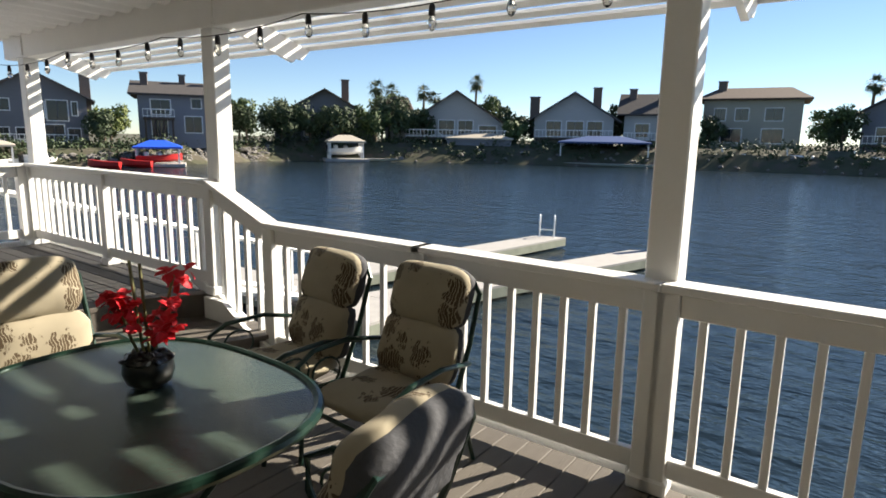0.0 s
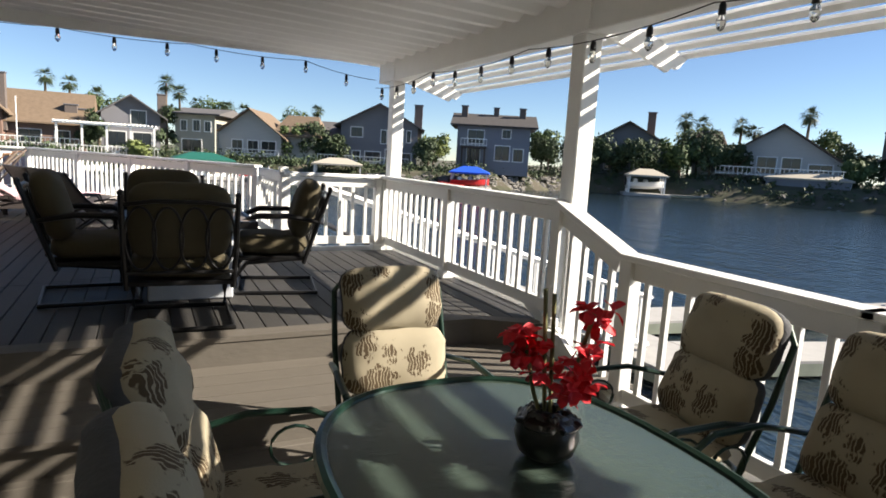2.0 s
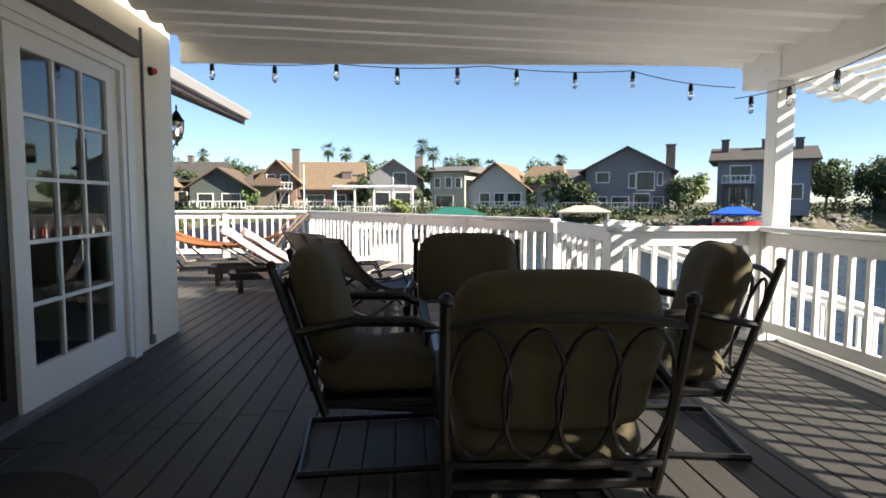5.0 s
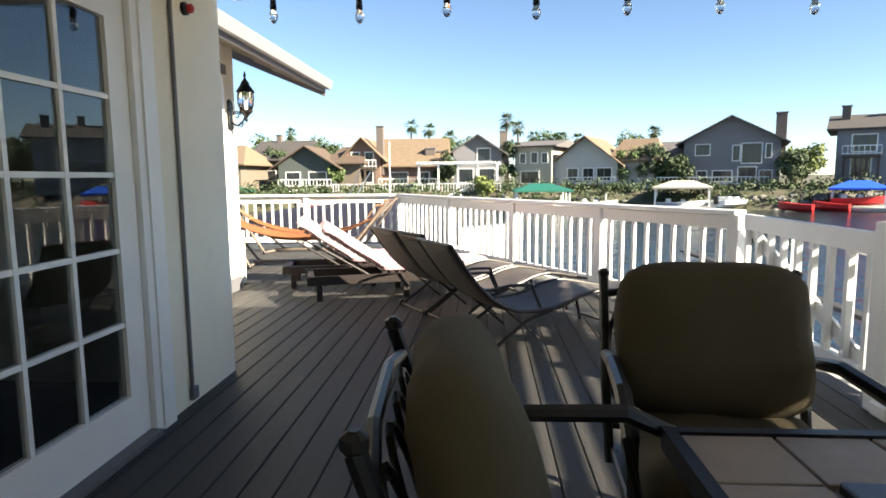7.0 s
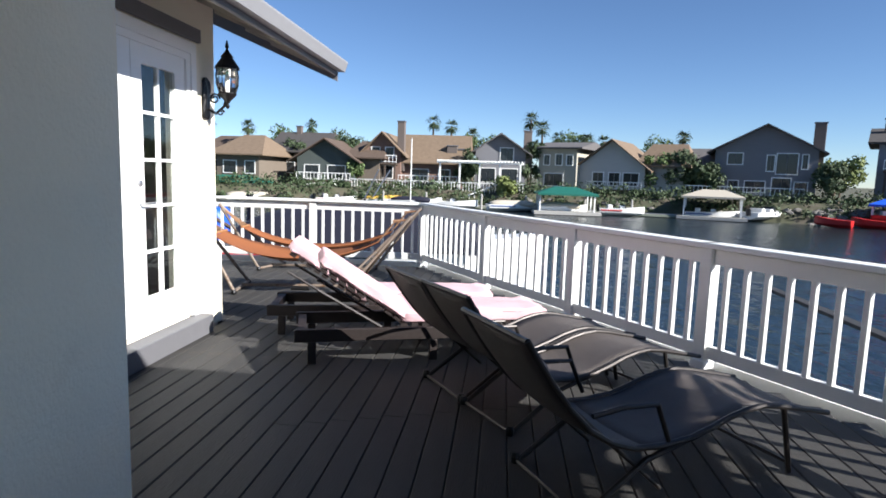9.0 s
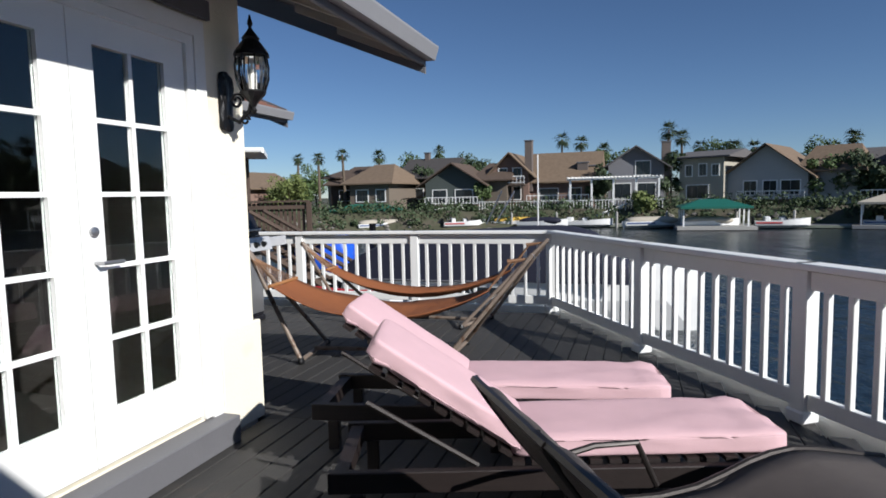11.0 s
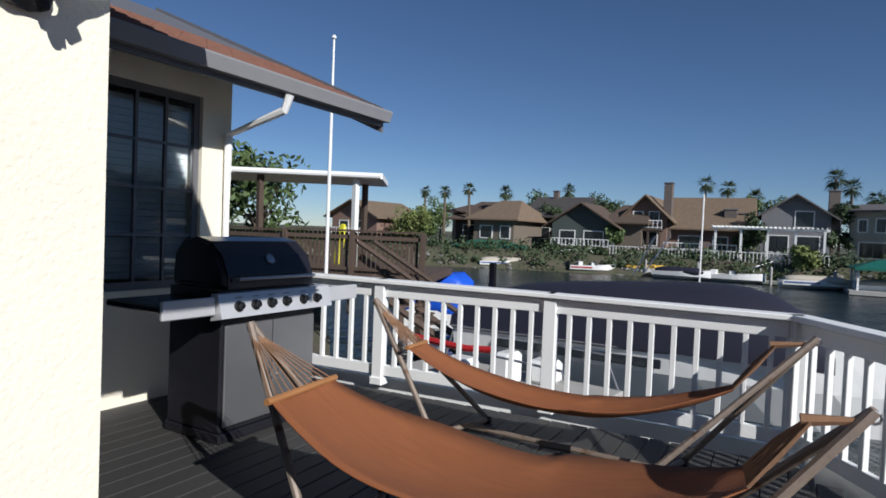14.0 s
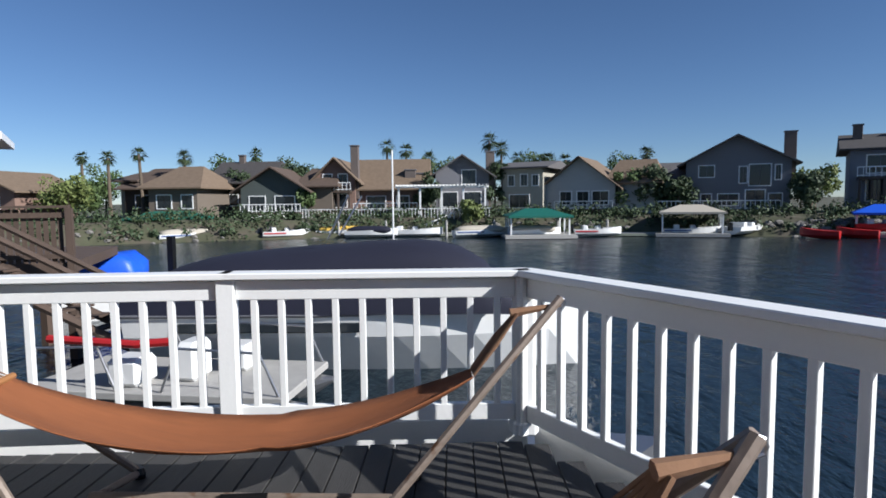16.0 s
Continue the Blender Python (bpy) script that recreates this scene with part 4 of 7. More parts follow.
def ribbon(line, w, thick, sag=0.0):
    """A cloth strip of width w that follows a line of (x, z)."""
    bm = bmesh.new()
    rows = []
    n = 6
    for x, z in line:
        rows.append(([bm.verts.new((x, -w / 2 + w * j / n, z - sag * (1 - (2 * j / n - 1) ** 2))) for j in range(n + 1)], [bm.verts.new((x, -w / 2 + w * j / n, z - thick - sag * (1 - (2 * j / n - 1) ** 2))) for j in range(n + 1)]))
    for (a, a2), (b, b2) in zip(rows, rows[1:]):
        for j in range(n):
            bm.faces.new((a[j], b[j], b[j + 1], a[j + 1]))
            bm.faces.new((a2[j], a2[j + 1], b2[j + 1], b2[j]))
        bm.faces.new((a[0], a2[0], b2[0], b[0]))
        bm.faces.new((a[n], b[n], b2[n], a2[n]))
    for a, a2 in (rows[0], rows[-1]):
        for j in range(n):
            bm.faces.new((a[j], a[j + 1], a2[j + 1], a2[j]))
    return bm


def sling_lounger():
    e = thing("sun_lounger", "dark mesh sling lounger with a raised curved back", "lounger", group="row of loungers")
    prof = [(0.0, 0.77), (0.13, 0.58), (0.31, 0.38), (0.54, 0.27), (0.85, 0.27), (1.08, 0.335), (1.28, 0.36), (1.52, 0.315), (1.74, 0.265)]
    line = smooth_line(prof, 4)
    part("back_sling", ribbon(line[:14], 0.52, 0.008, 0.02), SLING, e, smooth=True)
    part("seat_sling", ribbon(line[13:], 0.52, 0.008, 0.02), SLING, e, smooth=True)
    part("head_pad", pillow(0.50, 0.20, 0.05, m=Matrix.Translation((0.075, 0, 0.685)) @ Matrix.Rotation(math.radians(49), 4, "Y") @ Matrix.Rotation(math.radians(90), 4, "Z")), SLING, e, smooth=True)
    for s in (-0.275, 0.275):
        part("side_tube", tube([(x, s, z) for x, z in line[::2]], 0.014, 8), ALU, e)
        part("front_leg", tube([(1.42, s, 0.33), (1.50, s, 0.0)], 0.013, 8), ALU, e)
        part("back_leg", tube([(0.98, s * 0.94, 0.29), (0.62, s * 0.94, 0.20), (0.30, s * 0.94, 0.0)], 0.014, 8), ALU, e)
        part("strut", tube([(0.20, s * 0.9, 0.50), (0.72, s * 0.9, 0.05)], 0.010, 6), ALU, e)
        part("foot", lathe([(0.022, 0), (0.024, 0.03), (0.016, 0.05)], (0.30, s * 0.94, 0.0), 10), BLACK, e)
        part("arm_rest", tube([(0.30, s * 1.08, 0.45), (0.45, s * 1.1, 0.47), (0.62, s * 1.1, 0.46), (0.70, s * 1.08, 0.29)], 0.012, 8), ALU, e)
    part("cross_bar", tube([(0.30, -0.26, 0.015), (0.30, 0.26, 0.015)], 0.010, 6), ALU, e)
    part("cross_bar", tube([(1.49, -0.275, 0.05), (1.49, 0.275, 0.05)], 0.010, 6), ALU, e)
    part("cross_bar", tube([(0.0, -0.275, 0.765), (0.0, 0.275, 0.765)], 0.014, 6), ALU, e)
    return e


LA = 31
sg = sling_lounger()
sg.matrix_world = pose(-0.62, 3.30, 0.004, rz=LA - 2)
for m in (pose(-0.90, 4.02, 0.004, rz=LA + 3), pose(-1.17, 4.42, 0.004, rz=LA + 2)):
    copy_thing(sg, m)


def slab_cushion(w, d, h, m, seed):
    """A firm box cushion with crisp edges, a piped seam and creased cloth."""
    bm = bmesh.new()
    bmesh.ops.create_cube(bm, size=2)
    bmesh.ops.subdivide_edges(bm, edges=bm.edges[:], cuts=15, use_grid_fill=True)
    for v in bm.verts:
        x, y, z = v.co
        k = (abs(x) ** 16 + abs(y) ** 16 + abs(z) ** 10) ** (1 / 16) if max(abs(x), abs(y)) > 0.999 else (abs(x) ** 16 + abs(y) ** 16 + 1) ** (1 / 16)
        c = Vector((x / k * w / 2, y / k * d / 2, z / k * h / 2))
        if z > 0.5:
            near = max(0.0, -y - 0.25) / 0.75      # creases gather towards the hinge
            c.z += 0.010 * near * math.sin(y * 34 + 2.5 * noise.noise((x * 1.5, y * 2, seed))) + 0.007 * noise.noise((x * 2.2 + seed, y * 3.0, 1.0)) - 0.012 * max(abs(x), abs(y)) ** 6
        c.x += 0.006 * noise.noise((y * 3 + seed, z, 2.0))
        v.co = c
    bmesh.ops.transform(bm, matrix=m, verts=bm.verts[:])
    return bm


def chaise():
    e = thing("wooden_chaise", "dark wooden chaise with thick pink cushion and raised back", "lounger", group="pink cushioned chaises")
    for s in (-0.27, 0.27):
        part("side_rail", box((0.0, s - 0.02, 0.16), (1.9, s + 0.02, 0.25), bevel=0.004), DARKWOOD, e)
        for xx in (0.12, 1.0, 1.78):
            part("leg", box((xx - 0.03, s - 0.025, 0.0), (xx + 0.03, s + 0.025, 0.16), bevel=0.004), DARKWOOD, e)
        part("back_strut", tube([(0.16, s * 0.8, 0.52), (0.62, s * 0.8, 0.24)], 0.012, 6), DARKWOOD, e)
    for k in range(3):
        part("cross_board", box((0.02 + 0.92 * k, -0.25, 0.17), (0.08 + 0.92 * k, 0.25, 0.24)), DARKWOOD, e)
    for k in range(14):
        part("slat", box((0.76 + 0.08 * k, -0.25, 0.25), (0.81 + 0.08 * k, 0.25, 0.268)), DARKWOOD, e)
    bt = Matrix.Translation((0.78, 0, 0.27)) @ Matrix.Rotation(math.radians(180 + 34), 4, "Y")
    for k in range(9):
        part("back_slat", box((0.03 + 0.08 * k, -0.24, -0.008), (0.085 + 0.08 * k, 0.24, 0.008), bt), DARKWOOD, e)
    part("seat_cushion", slab_cushion(0.46, 1.16, 0.10, Matrix.Translation((1.34, 0, 0.32)) @ Matrix.Rotation(math.radians(90), 4, "Z"), 7.0), PINK, e, smooth=True)
    part("back_cushion", slab_cushion(0.46, 0.78, 0.10, bt @ Matrix.Translation((0.38, 0, -0.062)) @ Matrix.Rotation(math.radians(90), 4, "Z"), 8.0), PINK, e, smooth=True)
    return e


ch = chaise()
ch.matrix_world = pose(-2.10, 5.16, 0.0, rz=18)
copy_thing(ch, pose(-2.56, 5.88, 0.0, rz=12))


# ---- hammocks ----
def hammock(e1, e2, feet, half, sag, seed):
    """A cloth hammock between e1 and e2 on a tube stand with four feet."""
    e = thing("hammock", "rust-brown cloth hammock with wooden spreader on a steel stand", "hammock", group="hammocks on the deck")
    e1, e2 = Vector(e1), Vector(e2)
    ax = (e2 - e1)
    ax.z = 0
    L = ax.length
    ax.normalize()
    sd = Vector((-ax.y, ax.x, 0))
    mid = (e1 + e2) / 2
    mid.z = 0.05
    for k, f in enumerate(feet):
        end = e1 if k < 2 else e2
        part("leg", tube([end + Vector((0, 0, 0.03)), Vector((*f, 0.03))], 0.019, 8), STAND, e)
        part("foot_cap", lathe([(0.028, 0), (0.03, 0.02), (0.02, 0.05)], (*f, 0.004), 10), BLACK, e)
    part("cross_foot", tube([(*feet[0], 0.03), (*feet[1], 0.03)], 0.019, 8), STAND, e)
    part("cross_foot", tube([(*feet[2], 0.03), (*feet[3], 0.03)], 0.019, 8), STAND, e)
    a, b = (Vector(feet[0]) + Vector(feet[1])) / 2, (Vector(feet[2]) + Vector(feet[3])) / 2
    part("base_bar", tube([(a.x, a.y, 0.05), (b.x, b.y, 0.05)], 0.019, 8), STAND, e)
    part("bar_joint", tube([(mid.x - ax.x * 0.1, mid.y - ax.y * 0.1, 0.05), (mid.x + ax.x * 0.1, mid.y + ax.y * 0.1, 0.05)], 0.025, 8), BLACK, e)
    bm = bmesh.new()
    n, w = 28, 8
    rows = []
    s0, s1 = 0.13, 0.86
    for i in range(n + 1):
        u = i / n
        s = s0 + (s1 - s0) * u
        c = e1.lerp(e2, s)
        c.z = (e1.z + (e2.z - e1.z) * s) - sag * (1 - (2 * s - 1) ** 2) ** 0.9
        hw = half * (0.62 + 0.38 * math.sin(math.pi * min(u * 1.4, 1))) if u < 0.6 else half * (0.28 + 0.72 * math.sin(math.pi * (1 - u) / 0.8))
        row = []
        for j in range(w + 1):
            v = -1 + 2 * j / w
            p = c + sd * (v * hw)
            p.z += 0.06 * v * v * (0.3 + math.sin(math.pi * u)) + 0.012 * noise.noise((u * 5, v * 4, seed))
            row.append(p)
        rows.append(row)
    top = [[bm.verts.new(p) for p in r] for r in rows]
    bot = [[bm.verts.new(p - Vector((0, 0, 0.006))) for p in r] for r in rows]
    for i in range(n):
        for j in range(w):
            bm.faces.new((top[i][j], top[i + 1][j], top[i + 1][j + 1], top[i][j + 1]))
            bm.faces.new((bot[i][j], bot[i][j + 1], bot[i + 1][j + 1], bot[i + 1][j]))
        for j in (0, w):
            bm.faces.new((top[i][j], top[i + 1][j], bot[i + 1][j], bot[i][j]))
    part("cloth", bm, HAMMOCK, e, "rust-brown woven cloth", True)
    a, b = rows[0][0], rows[0][-1]
    part("spreader", tube([a - (b - a) * 0.06, (a + b) / 2, b + (b - a) * 0.06], 0.016, 8), material("spreader_wood_%d" % seed, (0.30, 0.14, 0.05), 0.5, vary=0.2), e, "varnished wooden spreader bar")
    for j in range(11):
        part("cord", tube([e1, a.lerp(b, j / 10)], 0.0035, 4), ROPE, e)
    for j in range(15):
        p = rows[-1][0].lerp(rows[-1][-1], j / 14)
        q = e1.lerp(e2, 0.93) + Vector((0, 0, -0.03)) + sd * (j - 7) * 0.004
        part("cord", tube([p, (p + q) / 2 + Vector((0, 0, -0.015 * math.sin(j * 2.1))), q], 0.006, 4), ROPE, e)
    part("gathered_rope", tube([e1.lerp(e2, 0.92) + Vector((0, 0, -0.03)), e2], [0.022, 0.008], 6), ROPE, e)
    for q in (e1, e2):
        part("hook", tube([q + Vector((0.02 * math.cos(t), 0, 0.02 * math.sin(t) + 0.01)) for t in [i * math.pi / 4 for i in range(8)]], 0.005, 6, True), STEEL, e)
    return e


hammock((-4.02, 7.20, 0.89), (-1.60, 7.46, 0.86), [(-3.46, 7.06), (-3.58, 7.72), (-2.29, 7.20), (-2.30, 7.98)], 0.36, 0.51, 1)
hammock((-4.44, 8.76, 0.84), (-1.69, 8.96, 0.87), [(-3.83, 8.62), (-3.68, 9.16), (-2.52, 8.58), (-2.34, 9.15)], 0.21, 0.58, 2)

# ---- grill ----
gr = thing("gas_grill", "black and stainless gas grill with closed lid and double doors", "grill", Matrix.Translation((-5.10, 8.16, 0.004)))
part("cart", box((-0.26, -0.42, 0.06), (0.24, 0.42, 0.78), bevel=0.01), GRILLDARK, gr)
part("plinth", box((-0.27, -0.43, 0.0), (0.255, 0.43, 0.06), bevel=0.006), GRILLDARK, gr)
for s in (-1, 1):
    dr = part("cart_door", box((0.241, 0.005 if s > 0 else -0.40, 0.10), (0.262, 0.40 if s > 0 else -0.005, 0.74), bevel=0.006), STEEL, gr, "grey metal door")
    part("door_handle", tube([(0.262, s * 0.04, 0.36), (0.29, s * 0.04, 0.37), (0.29, s * 0.04, 0.55), (0.262, s * 0.04, 0.56)], 0.007, 8), STEEL, dr)
bm = bmesh.new()
q = [(0.24, 0.78), (0.34, 0.80), (0.30, 0.945), (0.24, 0.945)]
a = [bm.verts.new((u, -0.50, w)) for u, w in q]
b = [bm.verts.new((u, 0.50, w)) for u, w in q]
bm.faces.new(a)
bm.faces.new(b[::-1])
for i in range(4):
    bm.faces.new((a[i], b[i], b[(i + 1) % 4], a[(i + 1) % 4]))
PANEL = material("satin_steel_panel", (0.56, 0.56, 0.57), 0.42, metal=0.35, vary=0.06, bump=0.05)
cpn = part("control_panel", bm, PANEL, gr, "brushed steel control panel")
for k in range(6):
    yy = -0.36 + 0.135 * k + (0.0 if k < 4 else 0.03)
    kb = part("knob", lathe([(0.034, 0.0), (0.034, 0.012), (0.024, 0.015), (0.022, 0.04), (0.01, 0.044)], seg=14), BLACK, cpn)
    kb.matrix_basis = Matrix.Translation((0.322, yy, 0.865)) @ Matrix.Rotation(math.radians(75), 4, "Y")
    part("panel_mark", box((0.3215, yy - 0.03, 0.918), (0.3235, yy + 0.03, 0.924), None), GREYTRIM, cpn)
part("fire_box", box((-0.26, -0.42, 0.78), (0.238, 0.42, 0.96), bevel=0.006), GRILLDARK, gr)
bm = bmesh.new()
prof = [(0.25, 0.965), (0.245, 1.05), (0.19, 1.17), (0.08, 1.26), (-0.05, 1.285), (-0.18, 1.26), (-0.25, 1.18), (-0.27, 0.965)]
a = [bm.verts.new((u, -0.41, w)) for u, w in prof]
b = [bm.verts.new((u, 0.41, w)) for u, w in prof]
bm.faces.new(a)
bm.faces.new(b[::-1])
for i in range(len(prof)):
    bm.faces.new((a[i], b[i], b[(i + 1) % len(prof)], a[(i + 1) % len(prof)]))
bmesh.ops.bevel(bm, geom=[e for e in bm.edges if abs(e.verts[0].co.y - e.verts[1].co.y) < 0.01], offset=0.03, segments=3, affect="EDGES")
ld = part("lid", bm, GRILLDARK, gr, "domed black lid")
part("lid_handle", tube([(0.245, -0.34, 1.02), (0.30, -0.34, 1.03), (0.30, 0.34, 1.03), (0.245, 0.34, 1.02)], 0.012, 8), STEEL, ld)
part("gauge", lathe([(0.035, 0), (0.035, 0.015), (0.03, 0.018)], seg=16), STEEL, ld).matrix_basis = Matrix.Translation((0.20, 0.0, 1.14)) @ Matrix.Rotation(math.radians(55), 4, "Y")
for s in (-1, 1):
    part("side_shelf", box((-0.24, 0.43 if s > 0 else -0.86, 0.86), (0.26, 0.86 if s > 0 else -0.43, 0.90), bevel=0.008), GRILLDARK, gr)
    part("shelf_front", box((0.262, 0.505 if s > 0 else -0.86, 0.82), (0.29, 0.86 if s > 0 else -0.505, 0.93), bevel=0.006), PANEL, gr)
gc = thing("grill_cover", "crumpled black grill cover draped behind the grill", "cover")
bm = bmesh.new()
bmesh.ops.create_uvsphere(bm, u_segments=20, v_segments=14, radius=1)
for v in bm.verts:
    k = 1 + 0.22 * noise.noise(v.co * 2.1) + 0.1 * noise.noise(v.co * 5)
    v.co = Vector((v.co.x * 0.24 * k, v.co.y * 0.26 * k, (v.co.z + 1) * 0.75 * k))
part("cover", bm, material("black_cover_cloth", (0.012, 0.012, 0.013), 0.8, vary=0.3, bump=0.4), gc, smooth=True)
gc.matrix_world = pose(-5.72, 6.85, 0.0)
hs = thing("garden_hose", "coil of green garden hose lying on the deck", "hose", Matrix.Translation((-4.75, 6.33, 0.02)))
bm = bmesh.new()
pts = []
for i in range(150):
    t = i * 0.25
    pts.append(((0.11 + 0.03 * math.sin(t * 0.61)) * math.cos(t), (0.11 + 0.03 * math.sin(t * 0.61)) * math.sin(t), 0.0 + 0.075 * (i / 150) + 0.008 * math.sin(t * 1.7)))
part("coil", add_tube(bm, pts, 0.011, 6), material("hose_rubber", (0.01, 0.12, 0.05), 0.4, vary=0.1), hs)
bk = thing("hose_hanger", "pale stone-coloured hose hanger fixed to the stucco wall", "hanger")
part("hanger", pillow(0.24, 0.34, 0.16, m=Matrix.Translation((-4.55, 6.04, 0.42)) @ Matrix.Rotation(math.radians(90), 4, "X"), lumps=0.06), material("pale_resin", (0.42, 0.38, 0.34), 0.7, vary=0.2), bk, smooth=True)

# ---- lantern ----
ln = thing("wall_lantern", "ornate black wall lantern with clear glass panes", "lantern", Matrix.Translation((-2.90, 5.78, 1.95)))
part("back_plate", pillow(0.12, 0.34, 0.03, n=8, m=Matrix.Translation((-0.185, 0, -0.02)) @ Matrix.Rotation(math.radians(90), 4, "Y") @ Matrix.Rotation(math.radians(90), 4, "Z")), BLACK, ln)
part("scroll_arm", tube([(-0.18, 0, -0.10), (-0.10, 0, -0.14), (-0.03, 0, -0.08), (0, 0, 0.02)], 0.012, 8), BLACK, ln)
part("scroll", tube([(-0.11 + 0.045 * math.cos(t) * (1 - t / 14), 0, -0.02 + 0.045 * math.sin(t) * (1 - t / 14)) for t in [i * 0.5 for i in range(20)]], 0.008, 6), BLACK, ln)
part("scroll", tube([(-0.06 + 0.03 * math.cos(t) * (1 - t / 12), 0, -0.13 + 0.03 * math.sin(t) * (1 - t / 12)) for t in [i * 0.5 for i in range(18)]], 0.007, 6), BLACK, ln)
part("finial", lathe([(0.004, -0.10), (0.02, -0.08), (0.01, -0.06), (0.03, -0.03), (0.06, 0.0), (0.075, 0.02), (0.07, 0.03)], seg=14), BLACK, ln)
gl_ = part("globe", lathe([(0.065, 0.03), (0.088, 0.10), (0.092, 0.16), (0.082, 0.22)], seg=16), BULB, ln, "clear glass globe")
gl_.visible_shadow = False
for k in range(8):
    a = k * math.pi / 4
    part("rib", tube([(r * math.cos(a), r * math.sin(a), z) for r, z in ((0.068, 0.03), (0.091, 0.10), (0.095, 0.16), (0.085, 0.22))], 0.005, 5), BLACK, ln)
part("candle", lathe([(0.014, 0.03), (0.014, 0.12), (0.012, 0.15), (0.004, 0.18)], seg=10), TRIM, ln)
part("roof_cap", lathe([(0.10, 0.22), (0.095, 0.24), (0.06, 0.29), (0.045, 0.31), (0.05, 0.32), (0.02, 0.36), (0.008, 0.38), (0.016, 0.40), (0.004, 0.45)], seg=16), BLACK, ln)

# ---- string lights ----
def string_lights(name, hooks, per, z_sag):
    e = thing(name, "black cable of small clear bulbs hung along the roof edge", "string lights")
    pts = []
    for a, b in zip(hooks, hooks[1:]):
        a, b = Vector(a), Vector(b)
        for i in range(12):
            t = i / 12
            p = a.lerp(b, t)
            p.z -= z_sag * 4 * t * (1 - t)
            pts.append(p)
    pts.append(Vector(hooks[-1]))
    part("cable", tube(pts, 0.004, 5), BLACK, e)
    d, nxt = 0.0, per / 2
    for a, b in zip(pts, pts[1:]):
        L = (b - a).length
        while d + L > nxt:
            p = a.lerp(b, (nxt - d) / L)
            sk = part("socket", lathe([(0.008, 0.0), (0.018, -0.014), (0.021, -0.062), (0.016, -0.068)], p, 10), BLACK, e)
            bl = part("bulb", lathe([(0.014, -0.069), (0.026, -0.094), (0.027, -0.112), (0.016, -0.138), (0.003, -0.147)], p, 10), BULB, e, "small clear glass bulb")
            bl.visible_shadow = False
            nxt += per
        d += L
    return e


string_lights("string_lights", [(-1.78, 2.80, 2.31), (-0.5, 2.80, 2.30), (0.8, 2.80, 2.30), (2.1, 2.80, 2.28), (3.0, 2.70, 2.13)], 0.52, 0.03)
string_lights("string_lights", [(2.99, 2.68, 2.03), (2.99, 1.0, 2.06), (2.99, -0.8, 2.05), (2.99, -2.5, 2.06), (2.99, -4.2, 2.05), (2.99, -6.5, 2.05), (2.99, -8.8, 2.05)], 0.50, 0.05)

# ---- far shore: houses ----
# tan and pink are darkened: the left row's shaded fronts are in the colour
WALLS = {n: material("siding_" + n, c, 0.85, vary=0.08, scale=0.8, bump=0.2, bump_scale=6, stretch=(1, 1, 6)) for n, c in {
    "grey": (0.17, 0.17, 0.185), "bluegrey": (0.19, 0.20, 0.23), "white": (0.42, 0.42, 0.41), "tan": (0.15, 0.122, 0.095), "pink": (0.21, 0.135, 0.105), "brown": (0.075, 0.055, 0.042), "green": (0.07, 0.085, 0.08), "cream": (0.36, 0.34, 0.28)}.items()}
ROOFS = {n: material("roof_" + n, c, 0.9, vary=0.25, scale=2.5, bump=0.5, bump_scale=5) for n, c in {
    "tan": (0.15, 0.108, 0.072), "brown": (0.085, 0.06, 0.045), "grey": (0.10, 0.095, 0.095), "dark": (0.055, 0.05, 0.048)}.items()}
FARGLASS = material("far_window_glass", (0.02, 0.025, 0.03), 0.08, vary=0.2, bump=0.0)
BRICKC = material("chimney_brick", (0.115, 0.095, 0.085), 0.9, vary=0.2, scale=6)


def gable_solid(w, d, z0, ze, zp):
    """Body of a house with its gable towards -y."""
    bm = bmesh.new()
    q = [(-w / 2, z0), (w / 2, z0), (w / 2, ze), (0, zp), (-w / 2, ze)]
    a = [bm.verts.new((x, 0, z)) for x, z in q]
    b = [bm.verts.new((x, d, z)) for x, z in q]
    bm.faces.new(a)
    bm.faces.new(b[::-1])
    for i in range(5):
        bm.faces.new((a[i], b[i], b[(i + 1) % 5], a[(i + 1) % 5]))
    return bm


def gable_roof(w, d, ze, zp, over=0.9, t=0.16):
    bm = bmesh.new()
    k = (zp - ze) / (w / 2)
    for s in (-1, 1):
        xo = s * (w / 2 + over)
        pts = [(0, -over, zp + 0.02), (xo, -over, ze - k * over + 0.02), (xo, d + over, ze - k * over + 0.02), (0, d + over, zp + 0.02)]
        lo = [bm.verts.new(p) for p in pts]
        hi = [bm.verts.new((p[0], p[1], p[2] + t)) for p in pts]
        bm.faces.new(lo)
        bm.faces.new(hi[::-1])
        for i in range(4):
            bm.faces.new((lo[i], hi[i], hi[(i + 1) % 4], lo[(i + 1) % 4]))
    return bm


